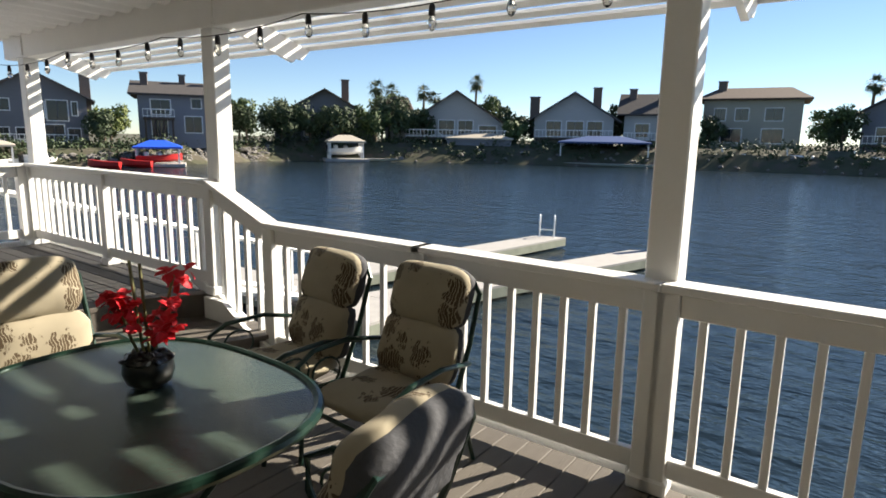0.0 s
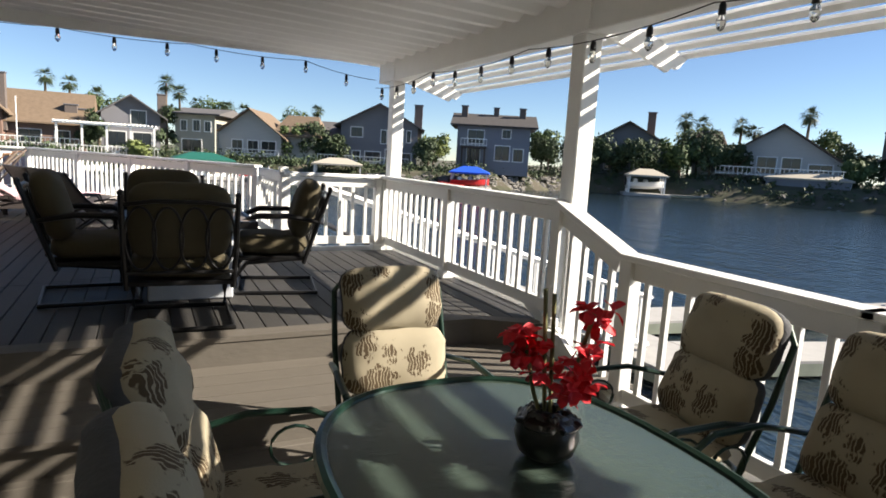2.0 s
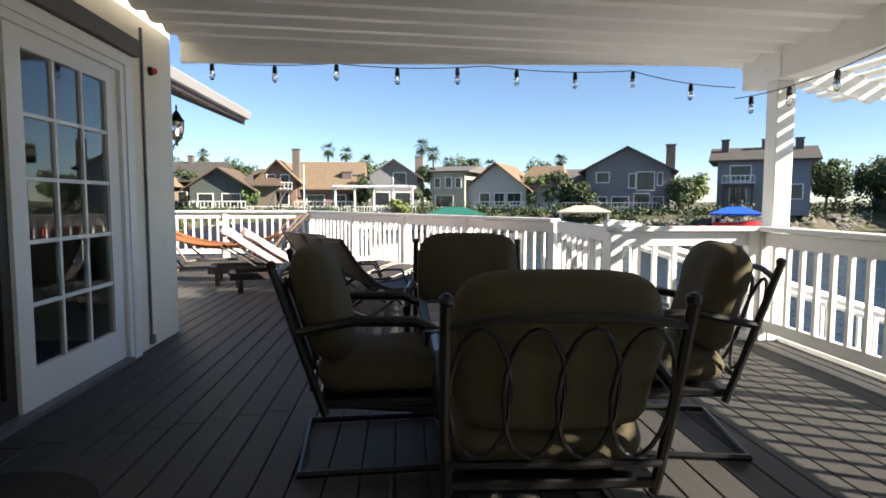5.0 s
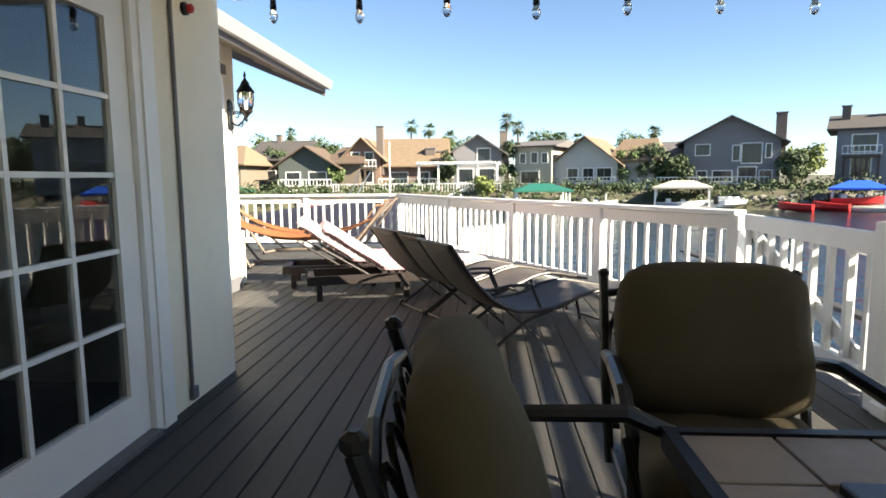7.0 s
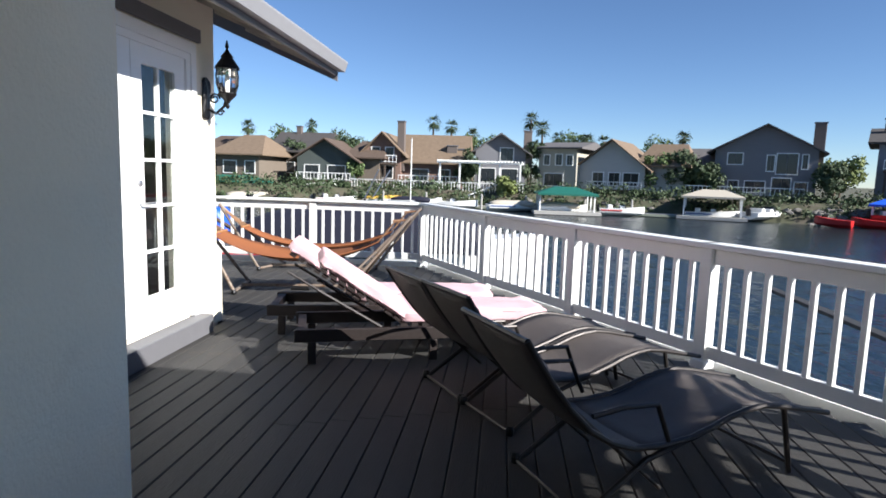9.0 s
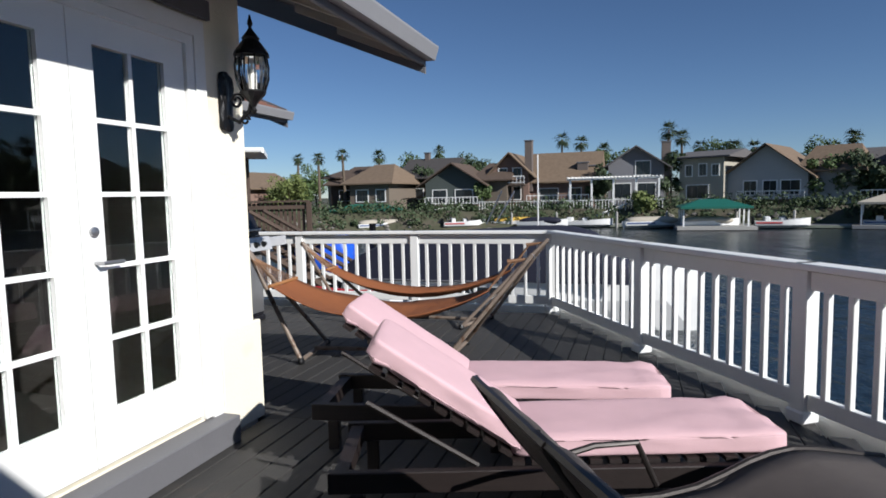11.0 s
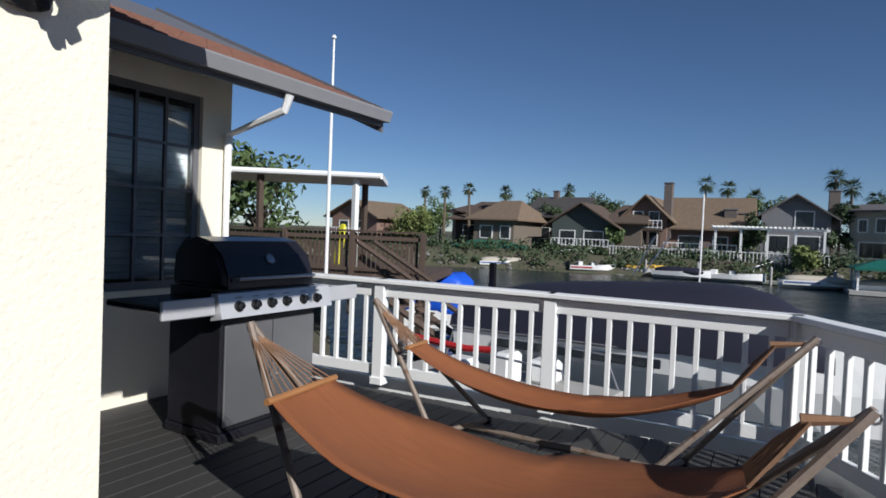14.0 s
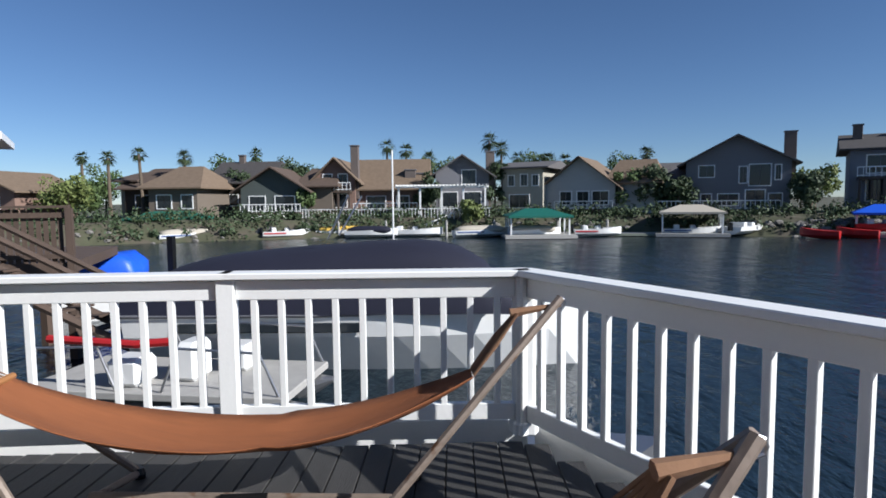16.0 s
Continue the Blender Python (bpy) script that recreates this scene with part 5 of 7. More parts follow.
def side_roof(w, d, ze, zp, over=0.9, hip=0.0, t=0.16):
    """A ridge along x; hip draws its ends in."""
    bm = bmesh.new()
    x = w / 2 + over
    r = w / 2 + over - hip
    e = [(-x, -over, ze), (x, -over, ze), (x, d + over, ze), (-x, d + over, ze)]
    p = [(-r, d / 2, zp), (r, d / 2, zp)]
    lo = [bm.verts.new(v) for v in e]
    up = [bm.verts.new((a, b, c + t)) for a, b, c in e]
    rg = [bm.verts.new((a, b, c + t)) for a, b, c in p]
    bm.faces.new(lo[::-1])
    for i in range(4):
        bm.faces.new((lo[i], lo[(i + 1) % 4], up[(i + 1) % 4], up[i]))
    bm.faces.new((up[0], up[1], rg[1], rg[0]))
    bm.faces.new((up[2], up[3], rg[0], rg[1]))
    bm.faces.new((up[1], up[2], rg[1]))
    bm.faces.new((up[3], up[0], rg[0]))
    return bm


def house_window(parent, x, z, w, h, y=-0.02, bars=1):
    f = part("window", add_box(add_box(add_box(box((x - w / 2 - 0.1, y - 0.06, z - 0.1), (x - w / 2, y + 0.05, z + h + 0.1)), (x + w / 2, y - 0.06, z - 0.1), (x + w / 2 + 0.1, y + 0.05, z + h + 0.1)), (x - w / 2, y - 0.06, z - 0.1), (x + w / 2, y + 0.05, z)), (x - w / 2, y - 0.06, z + h), (x + w / 2, y + 0.05, z + h + 0.1)), TRIM, parent)
    n = bars + 1
    for i in range(n):
        a = x - w / 2 + w * i / n
        part("pane", box((a + 0.03, y - 0.02, z + 0.02), (a + w / n - 0.03, y + 0.02, z + h - 0.02)), FARGLASS, f)


def house(label, left, right, z0, ze, zp, wall, roof, kind="gable", depth=9.0, windows=(), chimneys=(), balcony=None, wing=None, group=""):
    """A house whose front runs between two plan points, the lagoon side first seen."""
    a, b = Vector(left), Vector(right)
    w = (b - a).length
    mid = (a + b) / 2
    ang = math.atan2(b.y - a.y, b.x - a.x)
    if mid.x < 32:          # this row stands parallel to a straight shore
        ang = -0.42 if mid.x > 3 else 0.05
    e = thing("house", label, "house", Matrix.Translation((mid.x, mid.y, 0)) @ Matrix.Rotation(ang, 4, "Z"))
    if kind == "gable":
        part("wall", gable_solid(w, depth, z0, ze, zp), WALLS[wall], e)
        part("roof", gable_roof(w, depth, ze, zp), ROOFS[roof], e)
    else:
        part("wall", box((-w / 2, 0, z0), (w / 2, depth, ze)), WALLS[wall], e)
        part("roof", side_roof(w, depth, ze, zp, hip=2.2 if kind == "hip" else 0.0), ROOFS[roof], e)
    for v in windows:
        house_window(e, *v)
    for cx, cy, cw, zt in chimneys:
        c = part("chimney", box((cx - cw / 2, cy, ze - 2.5), (cx + cw / 2, cy + cw, zt), bevel=0.03), BRICKC, e)
        part("chimney_cap", box((cx - cw / 2 - 0.08, cy - 0.08, zt), (cx + cw / 2 + 0.08, cy + cw + 0.08, zt + 0.12)), GREYTRIM, c)
    if wing:
        x0, x1, we, wp, wk = wing
        part("wing_wall", box((x0, 1.0, z0), (x1, depth, we)), WALLS[wk], e)
        bm = side_roof(x1 - x0, depth - 1.0, we, wp, hip=1.2)
        bmesh.ops.translate(bm, vec=((x0 + x1) / 2, 1.0, 0), verts=bm.verts[:])
        part("wing_roof", bm, ROOFS[roof], e)
    if balcony:
        bz, bx0, bx1, out = balcony
        part("balcony_floor", box((bx0, -out, bz - 0.25), (bx1, 0, bz), bevel=0.02), WALLS["brown"], e)
        part("balcony_rail", add_box(box((bx0, -out, bz + 0.85), (bx1, -out + 0.08, bz + 0.95)), (bx0, -out, bz + 0.1), (bx1, -out + 0.08, bz + 0.17)), TRIM, e)
        k = int((bx1 - bx0) / 0.45)
        bm = bmesh.new()
        for i in range(k + 1):
            xx = bx0 + (bx1 - bx0) * i / k
            add_box(bm, (xx - 0.03, -out + 0.01, bz), (xx + 0.03, -out + 0.07, bz + 0.9))
        part("balcony_railing", bm, TRIM, e)
        for i in range(4):
            xx = bx0 + 0.2 + (bx1 - bx0 - 0.4) * i / 3
            part("balcony_post", box((xx - 0.1, -out + 0.05, -2.2), (xx + 0.1, -out + 0.25, bz - 0.25)), WALLS["brown"], e)
    return e


house("peach single-storey house with a low gable across the lagoon", (-56.0, 49.0), (-50.0, 54.5), -0.4, 3.0, 4.9, "pink", "tan", windows=((-1.8, 1.0, 1.6, 1.2), (1.5, 1.0, 1.6, 1.2)), balcony=(0.4, -3.5, 3.5, 1.6))
house("brown-roofed house with deep shaded eaves on the far bank", (-43.4, 60.4), (-36.0, 65.0), -0.4, 3.0, 5.6, "brown", "brown", "hip", windows=((-2, 0.9, 2.0, 1.4), (1.8, 0.9, 2.2, 1.4)), wing=(-5.5, -3.7, 4.0, 5.2, "cream"))
house("tan hip-roofed house low on the far bank", (-37.2, 56.2), (-32.6, 59.2), -0.4, 2.9, 5.4, "tan", "tan", "hip", windows=((-1, 0.8, 1.6, 1.4), (1.6, 0.8, 1.2, 1.4)))
house("dark brown house with a steep roof and white chimney", (-33.5, 63.5), (-28.0, 66.5), -0.4, 3.6, 6.4, "brown", "dark", "side", windows=((-1, 1.0, 1.6, 1.3),), chimneys=((-1.2, 4.0, 0.7, 7.3),))
house("dark green gabled house with a broad shaded porch", (-28.8, 60.6), (-22.0, 63.6), -0.4, 2.9, 5.2, "green", "brown", windows=((-1.8, 0.4, 1.8, 1.6), (1.4, 0.4, 2.2, 1.6)), wing=(3.0, 6.6, 3.0, 5.2, "tan"), balcony=(0.2, -3.2, 3.6, 1.6))
house("salmon two-storey house with gabled wing and tall chimney", (-21.0, 64.0), (-16.6, 65.4), -0.4, 4.1, 6.3, "pink", "tan", windows=((-0.9, 3.3, 1.0, 1.2), (0.9, 3.3, 1.0, 1.2), (0, 0.7, 2.6, 1.5)), chimneys=((2.2, 0.5, 0.9, 7.8),), balcony=(2.6, -2.2, 2.0, 1.2))
house("long tan-roofed salmon house wing with a terrace", (-16.4, 65.6), (-9.0, 67.2), -0.4, 2.6, 6.4, "pink", "tan", "side", windows=((-1.6, 0.5, 2.2, 1.4), (1.6, 0.5, 1.4, 1.4)), chimneys=((2.4, 1.0, 1.3, 5.0), (3.6, 1.5, 1.0, 4.6)), balcony=(0.2, -4.0, 3.4, 2.0))
house("grey gabled two-storey house behind a white pergola", (-7.2, 67.0), (-0.9, 67.4), -0.4, 4.5, 6.6, "grey", "grey", windows=((0.8, 3.3, 1.6, 1.6), (-1.6, 0.6, 2.0, 1.7), (1.2, 0.6, 2.0, 1.7)), chimneys=((3.4, 0.6, 1.0, 7.1),))
house("cream two-storey house with small upper windows", (0.6, 67.4), (5.6, 67.2), -0.4, 5.0, 5.9, "cream", "grey", "side", windows=((-1.4, 3.0, 0.7, 1.2), (0.2, 3.0, 0.8, 1.3), (1.6, 3.0, 0.7, 1.2), (-0.4, 0.4, 2.4, 1.5)))
house("pale gabled house with a striped awning over its porch", (5.6, 66.6), (13.6, 65.6), -0.4, 3.0, 6.1, "white", "tan", windows=((-1.6, 0.7, 1.3, 1.5), (0.4, 0.7, 1.3, 1.5), (2.4, 0.7, 1.8, 1.5)), wing=(3.4, 8.2, 3.0, 5.8, "white"), balcony=(0.2, -2.6, 4.0, 1.4))
house("large grey gabled house with balcony and tall brick chimney", (20.9, 63.6), (30.2, 59.4), -0.4, 5.2, 7.9, "grey", "grey", windows=((-3.0, 3.6, 1.5, 1.2), (0.6, 2.9, 0.7, 1.7), (2.2, 2.6, 2.0, 2.2), (3.9, 3.2, 0.5, 1.5), (-3.0, 0.5, 1.0, 1.2), (-0.8, 0.5, 2.0, 1.2), (1.8, 0.2, 1.8, 1.9), (3.7, 0.5, 1.2, 1.2)), chimneys=((5.1, 1.2, 1.1, 8.2),), wing=(-8.6, -4.6, 2.9, 5.4, "grey"), balcony=(0.1, -7.8, 4.0, 2.2))
house("blue-grey two-storey house with three brick chimneys", (32.8, 53.6), (40.4, 48.6), -0.6, 5.3, 7.0, "bluegrey", "dark", "side", windows=((-2.4, 0.6, 1.6, 2.0), (1.2, 1.2, 1.8, 1.8), (3.2, 1.2, 1.2, 1.5), (1.6, 4.0, 1.0, 1.0), (-2.2, 3.2, 2.0, 1.6)), chimneys=((-3.9, 2.5, 0.8, 7.9), (0.2, 3.5, 0.7, 7.9), (3.6, 3.0, 0.8, 7.9)), balcony=(2.8, -4.0, -0.8, 1.4))
house("low tan-grey gabled house half hidden behind trees", (44.3, 45.2), (52.6, 36.4), -0.6, 2.6, 6.0, "grey", "tan", windows=((-1.5, 0.4, 2.0, 1.4), (2.0, 0.4, 2.0, 1.4)), chimneys=((2.6, 2.0, 0.9, 7.4),))
house("white gabled house with arched window band and deck stairs", (55.2, 33.0), (61.2, 22.6), -0.6, 2.3, 6.2, "white", "brown", windows=((-3.6, 0.9, 1.6, 1.5), (-1.2, 0.9, 1.9, 1.8), (1.2, 0.9, 1.8, 1.8), (4.0, 0.9, 2.2, 1.2)), chimneys=((-7.6, 2.0, 1.3, 5.4),), wing=(-9.0, -6.0, 3.0, 5.6, "white"), balcony=(0.6, -6.2, 6.4, 2.0))
house("white gabled house with porch posts and balcony railing", (62.6, 19.0), (65.4, 9.8), -0.6, 3.2, 6.2, "white", "grey", windows=((-2.4, 1.0, 1.8, 1.8), (0.2, 1.0, 2.0, 1.8), (2.6, 1.0, 1.8, 1.8)), chimneys=((2.9, 2.5, 1.0, 7.0), (-4.9, 2.0, 1.2, 5.8)), balcony=(0.8, -4.6, 4.6, 2.0))
house("dark-roofed white house with a side gable", (65.9, 8.6), (66.8, 1.2), -0.6, 3.6, 6.3, "white", "dark", "side", windows=((1.4, 1.0, 1.8, 1.6), (-1.6, 1.0, 1.6, 1.6)), chimneys=((1.4, 3.0, 0.9, 7.1), (-3.0, 3.0, 0.9, 6.9)), balcony=(0.6, -3.6, 3.6, 1.8))
house("cream two-storey house with a hipped roof by the boat slips", (70.2, 0.0), (69.6, -10.6), -0.4, 5.6, 7.2, "cream", "brown", "hip", windows=((-3.4, 3.2, 1.2, 1.4), (-1.0, 3.2, 1.4, 1.4), (2.4, 3.2, 1.8, 1.4), (-2.0, 0.6, 2.2, 1.6), (2.4, 0.6, 2.2, 1.6)), chimneys=((-3.6, 3.0, 1.0, 8.0),))
house("grey gabled house beyond the boat slips", (69.0, -16.4), (66.6, -24.0), -0.4, 4.2, 6.6, "bluegrey", "grey", windows=((-1.6, 0.8, 2.0, 1.6), (1.6, 0.8, 2.0, 1.6)), balcony=(0.6, -3.6, 3.6, 1.6))
house("plain tan house far down the shore", (63.0, -30.0), (58.0, -39.0), -0.4, 4.0, 6.4, "tan", "brown", windows=((-1.6, 0.8, 2.0, 1.6), (1.6, 0.8, 2.0, 1.6)))

# white pergola on the terrace
pg = thing("pergola", "white slatted pergola on a terrace by the water", "pergola")
for i in range(5):
    xx = -11.0 + 2.4 * i
    part("post", box((xx - 0.1, 62.4, -0.5), (xx + 0.1, 62.6, 2.9)), TRIM, pg)
part("beam", box((-11.4, 62.4, 2.75), (-1.0, 62.6, 2.95)), TRIM, pg)
for i in range(26):
    part("rafter", box((-11.3 + 0.4 * i, 62.0, 2.95), (-11.2 + 0.4 * i, 65.0, 3.12)), TRIM, pg)
tr = thing("terrace", "dark timber terrace with a white rail over the bank", "terrace")
part("platform", box((-21.5, 60.6, -0.75), (-0.8, 64.0, -0.5), bevel=0.02), WALLS["brown"], tr)
bm = bmesh.new()
for i in range(60):
    add_box(bm, (-21.4 + 0.345 * i, 60.62, -0.5), (-21.34 + 0.345 * i, 60.68, 0.45))
part("railing", bm, TRIM, tr)
part("rail", box((-21.5, 60.6, 0.45), (-0.8, 60.72, 0.53)), TRIM, tr)


# ---- trees ----
def clump_crown(centres, per, size, seed):
    """Many small leaf cards gathered in uneven clumps."""
    r = random.Random(seed)
    vs, fs = [], []
    for c, rad in centres:
        for _ in range(per):
            d = Vector((r.gauss(0, 1), r.gauss(0, 1), r.gauss(0, 1)))
            d.normalize()
            p = Vector(c) + d * rad * (0.55 + 0.5 * r.random())
            a = Vector((r.uniform(-1, 1), r.uniform(-1, 1), r.uniform(-1, 1))).normalized()
            b = a.cross(d)
            if b.length < 0.05:
                continue
            b.normalize()
            s = size * r.uniform(0.6, 1.3)
            k = len(vs)
            vs += [p - a * s, p - b * s * 0.5, p + a * s, p + b * s * 0.5]
            fs.append((k, k + 1, k + 2, k + 3))
    me = bpy.data.meshes.new("crown")
    me.from_pydata([tuple(v) for v in vs], [], fs)
    return me


def tree(label, x, y, h, rad, mtl, seed, trunk=0.35):
    r = random.Random(seed)
    z0 = ground_height(x, y, 1.0) - 0.1
    e = thing("tree", label, "tree", Matrix.Translation((x, y, z0)))
    part("trunk", tube([(0, 0, 0), (0.1, 0.05, h * 0.3), (0.0, 0.1, h * 0.7)], [0.18, 0.13, 0.05], 8), BARK, e)
    for k in range(4):
        a = k * 1.6 + seed
        part("limb", tube([(0.05, 0.05, h * trunk), (rad * 0.3 * math.cos(a), rad * 0.3 * math.sin(a), h * 0.55), (rad * 0.6 * math.cos(a), rad * 0.6 * math.sin(a), h * 0.72)], [0.08, 0.05, 0.02], 6), BARK, e)
    cs = []
    for k in range(16):
        a, u = r.uniform(0, 6.28), r.random()
        q = rad * 0.75 * math.sqrt(r.random())
        cs.append(((q * math.cos(a), q * math.sin(a), h * (trunk + (0.95 - trunk) * u)), rad * r.uniform(0.25, 0.5)))
    me = clump_crown(cs, 130, 0.22, seed)
    me.materials.append(mtl)
    o = new("crown", me)
    o.parent = e
    return e


for i, (x, y, h, rad, mtl) in enumerate(((32.2, 58.5, 4.6, 2.2, LIGHTLEAF), (47.0, 47.5, 5.2, 2.6, DARKLEAF), (54.5, 35.5, 6.2, 2.4, DARKLEAF), (55.5, 31.0, 4.6, 2.2, DARKLEAF), (57.0, 38.5, 6.0, 2.6, LEAF), (62.5, 21.5, 4.8, 2.4, DARKLEAF), (64.5, 25.5, 6.0, 2.6, LEAF), (41.0, 46.0, 4.4, 2.2, DARKLEAF), (30.5, 56.5, 4.0, 2.0, DARKLEAF), (68.5, 9.5, 5.2, 2.4, DARKLEAF), (70.0, 16.0, 6.4, 2.6, LEAF), (43.5, 43.0, 4.6, 2.6, DARKLEAF), (45.8, 40.8, 4.2, 2.8, DARKLEAF), (48.4, 38.0, 3.8, 2.6, DARKLEAF), (51.0, 35.2, 4.4, 2.6, LEAF), (53.4, 33.0, 5.4, 2.0, DARKLEAF), (42.0, 48.5, 5.6, 2.2, LEAF), (52.0, 42.0, 5.4, 2.4, LEAF), (60.6, 21.0, 3.0, 1.6, LEAF), (69.0, -13.5, 5.0, 2.4, LEAF), (68.0, -14.6, 4.4, 2.0, DARKLEAF), (66.0, -1.2, 3.6, 1.8, DARKLEAF), (-30.0, 74.0, 7.6, 3.4, DARKLEAF), (-36.0, 72.0, 7.8, 3.4, LEAF), (7.0, 86.0, 8.6, 3.6, LEAF), (18.5, 78.0, 7.8, 3.0, LEAF), (-45.5, 55.0, 4.6, 3.0, LIGHTLEAF), (-51.0, 68.0, 7.0, 3.2, LEAF), (-26.2, 27.8, 6.0, 3.2, LEAF), (-31.0, 25.0, 6.6, 3.4, DARKLEAF), (-28.5, 20.5, 5.6, 2.6, DARKLEAF), (-3.0, 60.0, 2.2, 1.4, LIGHTLEAF), (-8.0, 80.0, 8.0, 3.0, LEAF))):
    tree("leafy green tree with an uneven crown on the shore", x, y, h, rad, mtl, 11 + i)


def palm(x, y, top, seed, rad=1.5):
    r = random.Random(seed)
    z0 = ground_height(x, y, 1.0) - 0.1
    e = thing("palm_tree", "tall fan palm with a ragged green crown", "palm", Matrix.Translation((x, y, z0)))
    h = top - z0 - rad * 0.5
    lean = r.uniform(-0.3, 0.3)
    part("trunk", tube([(0, 0, 0), (lean * 0.4, 0, h * 0.5), (lean, 0, h)], [0.24, 0.19, 0.16], 8), BARK, e)
    vs, fs = [], []
    for k in range(46):
        a, el = r.uniform(0, 6.28), r.uniform(-1.2, 1.3)
        d = Vector((math.cos(a) * math.cos(el), math.sin(a) * math.cos(el), math.sin(el)))
        s = d.cross(Vector((0, 0, 1)))
        if s.length < 0.1:
            continue
        s.normalize()
        L = rad * r.uniform(0.75, 1.1)
        base = Vector((lean, 0, h))
        hub = base + d * L * 0.55
        for j in range(7):
            t = (j - 3) / 3
            tip = base + d * L * (1.0 - 0.25 * abs(t)) + s * t * L * 0.42 + Vector((0, 0, -0.22 * L * (0.4 + abs(t))))
            q = len(vs)
            w = s * 0.05
            vs += [base + d * L * 0.3 - w, hub + s * t * L * 0.2 + w, tip, hub + s * t * L * 0.2 - w]
            fs.append((q, q + 1, q + 2, q + 3))
    me = bpy.data.meshes.new("crown")
    me.from_pydata([tuple(v) for v in vs], [], fs)
    me.materials.append(DARKLEAF)
    o = new("crown", me)
    o.parent = e
    return e


for i, (x, y, top, rad) in enumerate(((-16.6, 88.0, 11.0, 1.9), (-13.6, 89.0, 10.4, 1.7), (-0.4, 86.0, 11.4, 2.0), (1.8, 87.0, 10.2, 1.8), (4.2, 87.0, 8.6, 1.7), (8.6, 84.0, 8.2, 1.6), (10.8, 84.0, 8.0, 1.6), (-9.6, 86.0, 8.8, 1.9), (-37.4, 64.5, 7.6, 1.4), (-41.4, 62.0, 7.8, 1.2), (-44.2, 60.0, 7.3, 1.2), (-34.0, 78.0, 9.0, 1.4), (60.6, 42.4, 8.4, 1.8), (61.8, 40.4, 7.8, 1.6), (64.6, 36.8, 7.8, 1.6), (65.4, 35.2, 7.0, 1.5), (68.6, 30.4, 9.4, 1.7), (72.0, -17.6, 8.2, 1.6), (-52.6, 66.0, 8.0, 1.2), (22.0, 80.0, 8.6, 1.6))):
    palm(x, y, top, 40 + i, rad)

# shrubs along the far bank, and rocks below them
r_ = random.Random(77)
cs = []
for k in range(760):
    a = math.radians(-62 + 178 * k / 760 + r_.uniform(-0.3, 0.3))
    rr = FAR_R * shore_gain(math.degrees(a)) * r_.uniform(58.8, 64.5)
    x, y = rr * math.sin(a), rr * math.cos(a)
    cs.append(((x, y, ground_height(x, y) + 0.25), r_.uniform(0.45, 1.5)))
me = clump_crown(cs, 55, 0.2, 78)
me.materials.append(DARKLEAF)
tagged(new("shrubs", me), "dark green shrubs and ivy covering the far bank", "shrubs", kind="stuff")
vs_bm = bmesh.new()
for k in range(700):
    a = math.radians(25.5 + 14.5 * r_.random() if k < 450 else -60 + 170 * r_.random())
    rr = FAR_R * shore_gain(math.degrees(a)) * r_.uniform(57.6, 60.2)
    x, y = rr * math.sin(a), rr * math.cos(a)
    s = r_.uniform(0.15, 0.38)
    q = bmesh.ops.create_icosphere(vs_bm, subdivisions=1, radius=s)
    for v in q["verts"]:
        v.co = Vector((v.co.x * 1.3, v.co.y, v.co.z * 0.8)) * (1 + 0.5 * noise.noise(v.co * 5 + Vector((k, 0, 0)))) + Vector((x, y, ground_height(x, y) + 0.05))
tagged(part("rocks", vs_bm, ROCK), "grey riprap rocks along the far shore", "rocks", kind="stuff")
vs_bm = bmesh.new()
for k in range(420):
    x, y = r_.uniform(-12, 0), r_.uniform(8.5, 15)
    z = ground_height(x, y)
    if not -2.7 < z < -0.85:
        continue
    q = bmesh.ops.create_icosphere(vs_bm, subdivisions=1, radius=r_.uniform(0.1, 0.28))
    for v in q["verts"]:
        v.co = Vector((v.co.x * 1.3, v.co.y, v.co.z * 0.7)) * (1 + 0.6 * noise.noise(v.co * 6 + Vector((k, 0, 0)))) + Vector((x, y, z + 0.04))
tagged(part("rocks", vs_bm, ROCK), "grey-brown rocks on the bank below the deck", "rocks", kind="stuff")


# ---- docks and boats ----
def dock(label, pts, z=-1.95, t=0.28, planks=True):
    e = thing("dock", label, "dock")
    part("float", extruded(pts, z - t, z - 0.05), material_dockside, e)
    part("deck_top", extruded(pts, z - 0.05, z), GALV, e)
    return e


material_dockside = material("dock_fascia", (0.20, 0.22, 0.17), 0.8, vary=0.3, scale=3)


def rot_rect(cx, cy, w, d, ang):
    c, s = math.cos(ang), math.sin(ang)
    return [(cx + c * u - s * v, cy + s * u + c * v) for u, v in ((-w / 2, -d / 2), (w / 2, -d / 2), (w / 2, d / 2), (-w / 2, d / 2))]


DX, DY = 2.5, 1.75              # foot of the dock stairs
nd = dock("pale floating dock finger with a swim ladder at its end", [(DX + x, DY + y) for x, y in ((16.5, 1.1), (16.2, 2.1), (6.6, 3.7), (6.6, 2.5))])
lad = thing("swim_ladder", "white tubular swim ladder on the dock end", "ladder", Matrix.Translation((DX, DY, 0)))
for k, (ax, ay) in enumerate(((16.0, 1.85), (16.2, 1.4))):
    part("rail", tube([(ax, ay, -1.95), (ax, ay, -1.40), (ax + 0.08, ay + 0.04, -1.25), (ax + 0.22, ay + 0.1, -1.22), (ax + 0.34, ay + 0.16, -1.32), (ax + 0.36, ay + 0.18, -2.2)], 0.028, 8), TRIM, lad)
for zz in (-1.75, -2.0):
    part("rung", tube([(16.34, 2.02, zz), (16.54, 1.57, zz)], 0.022, 6), TRIM, lad)
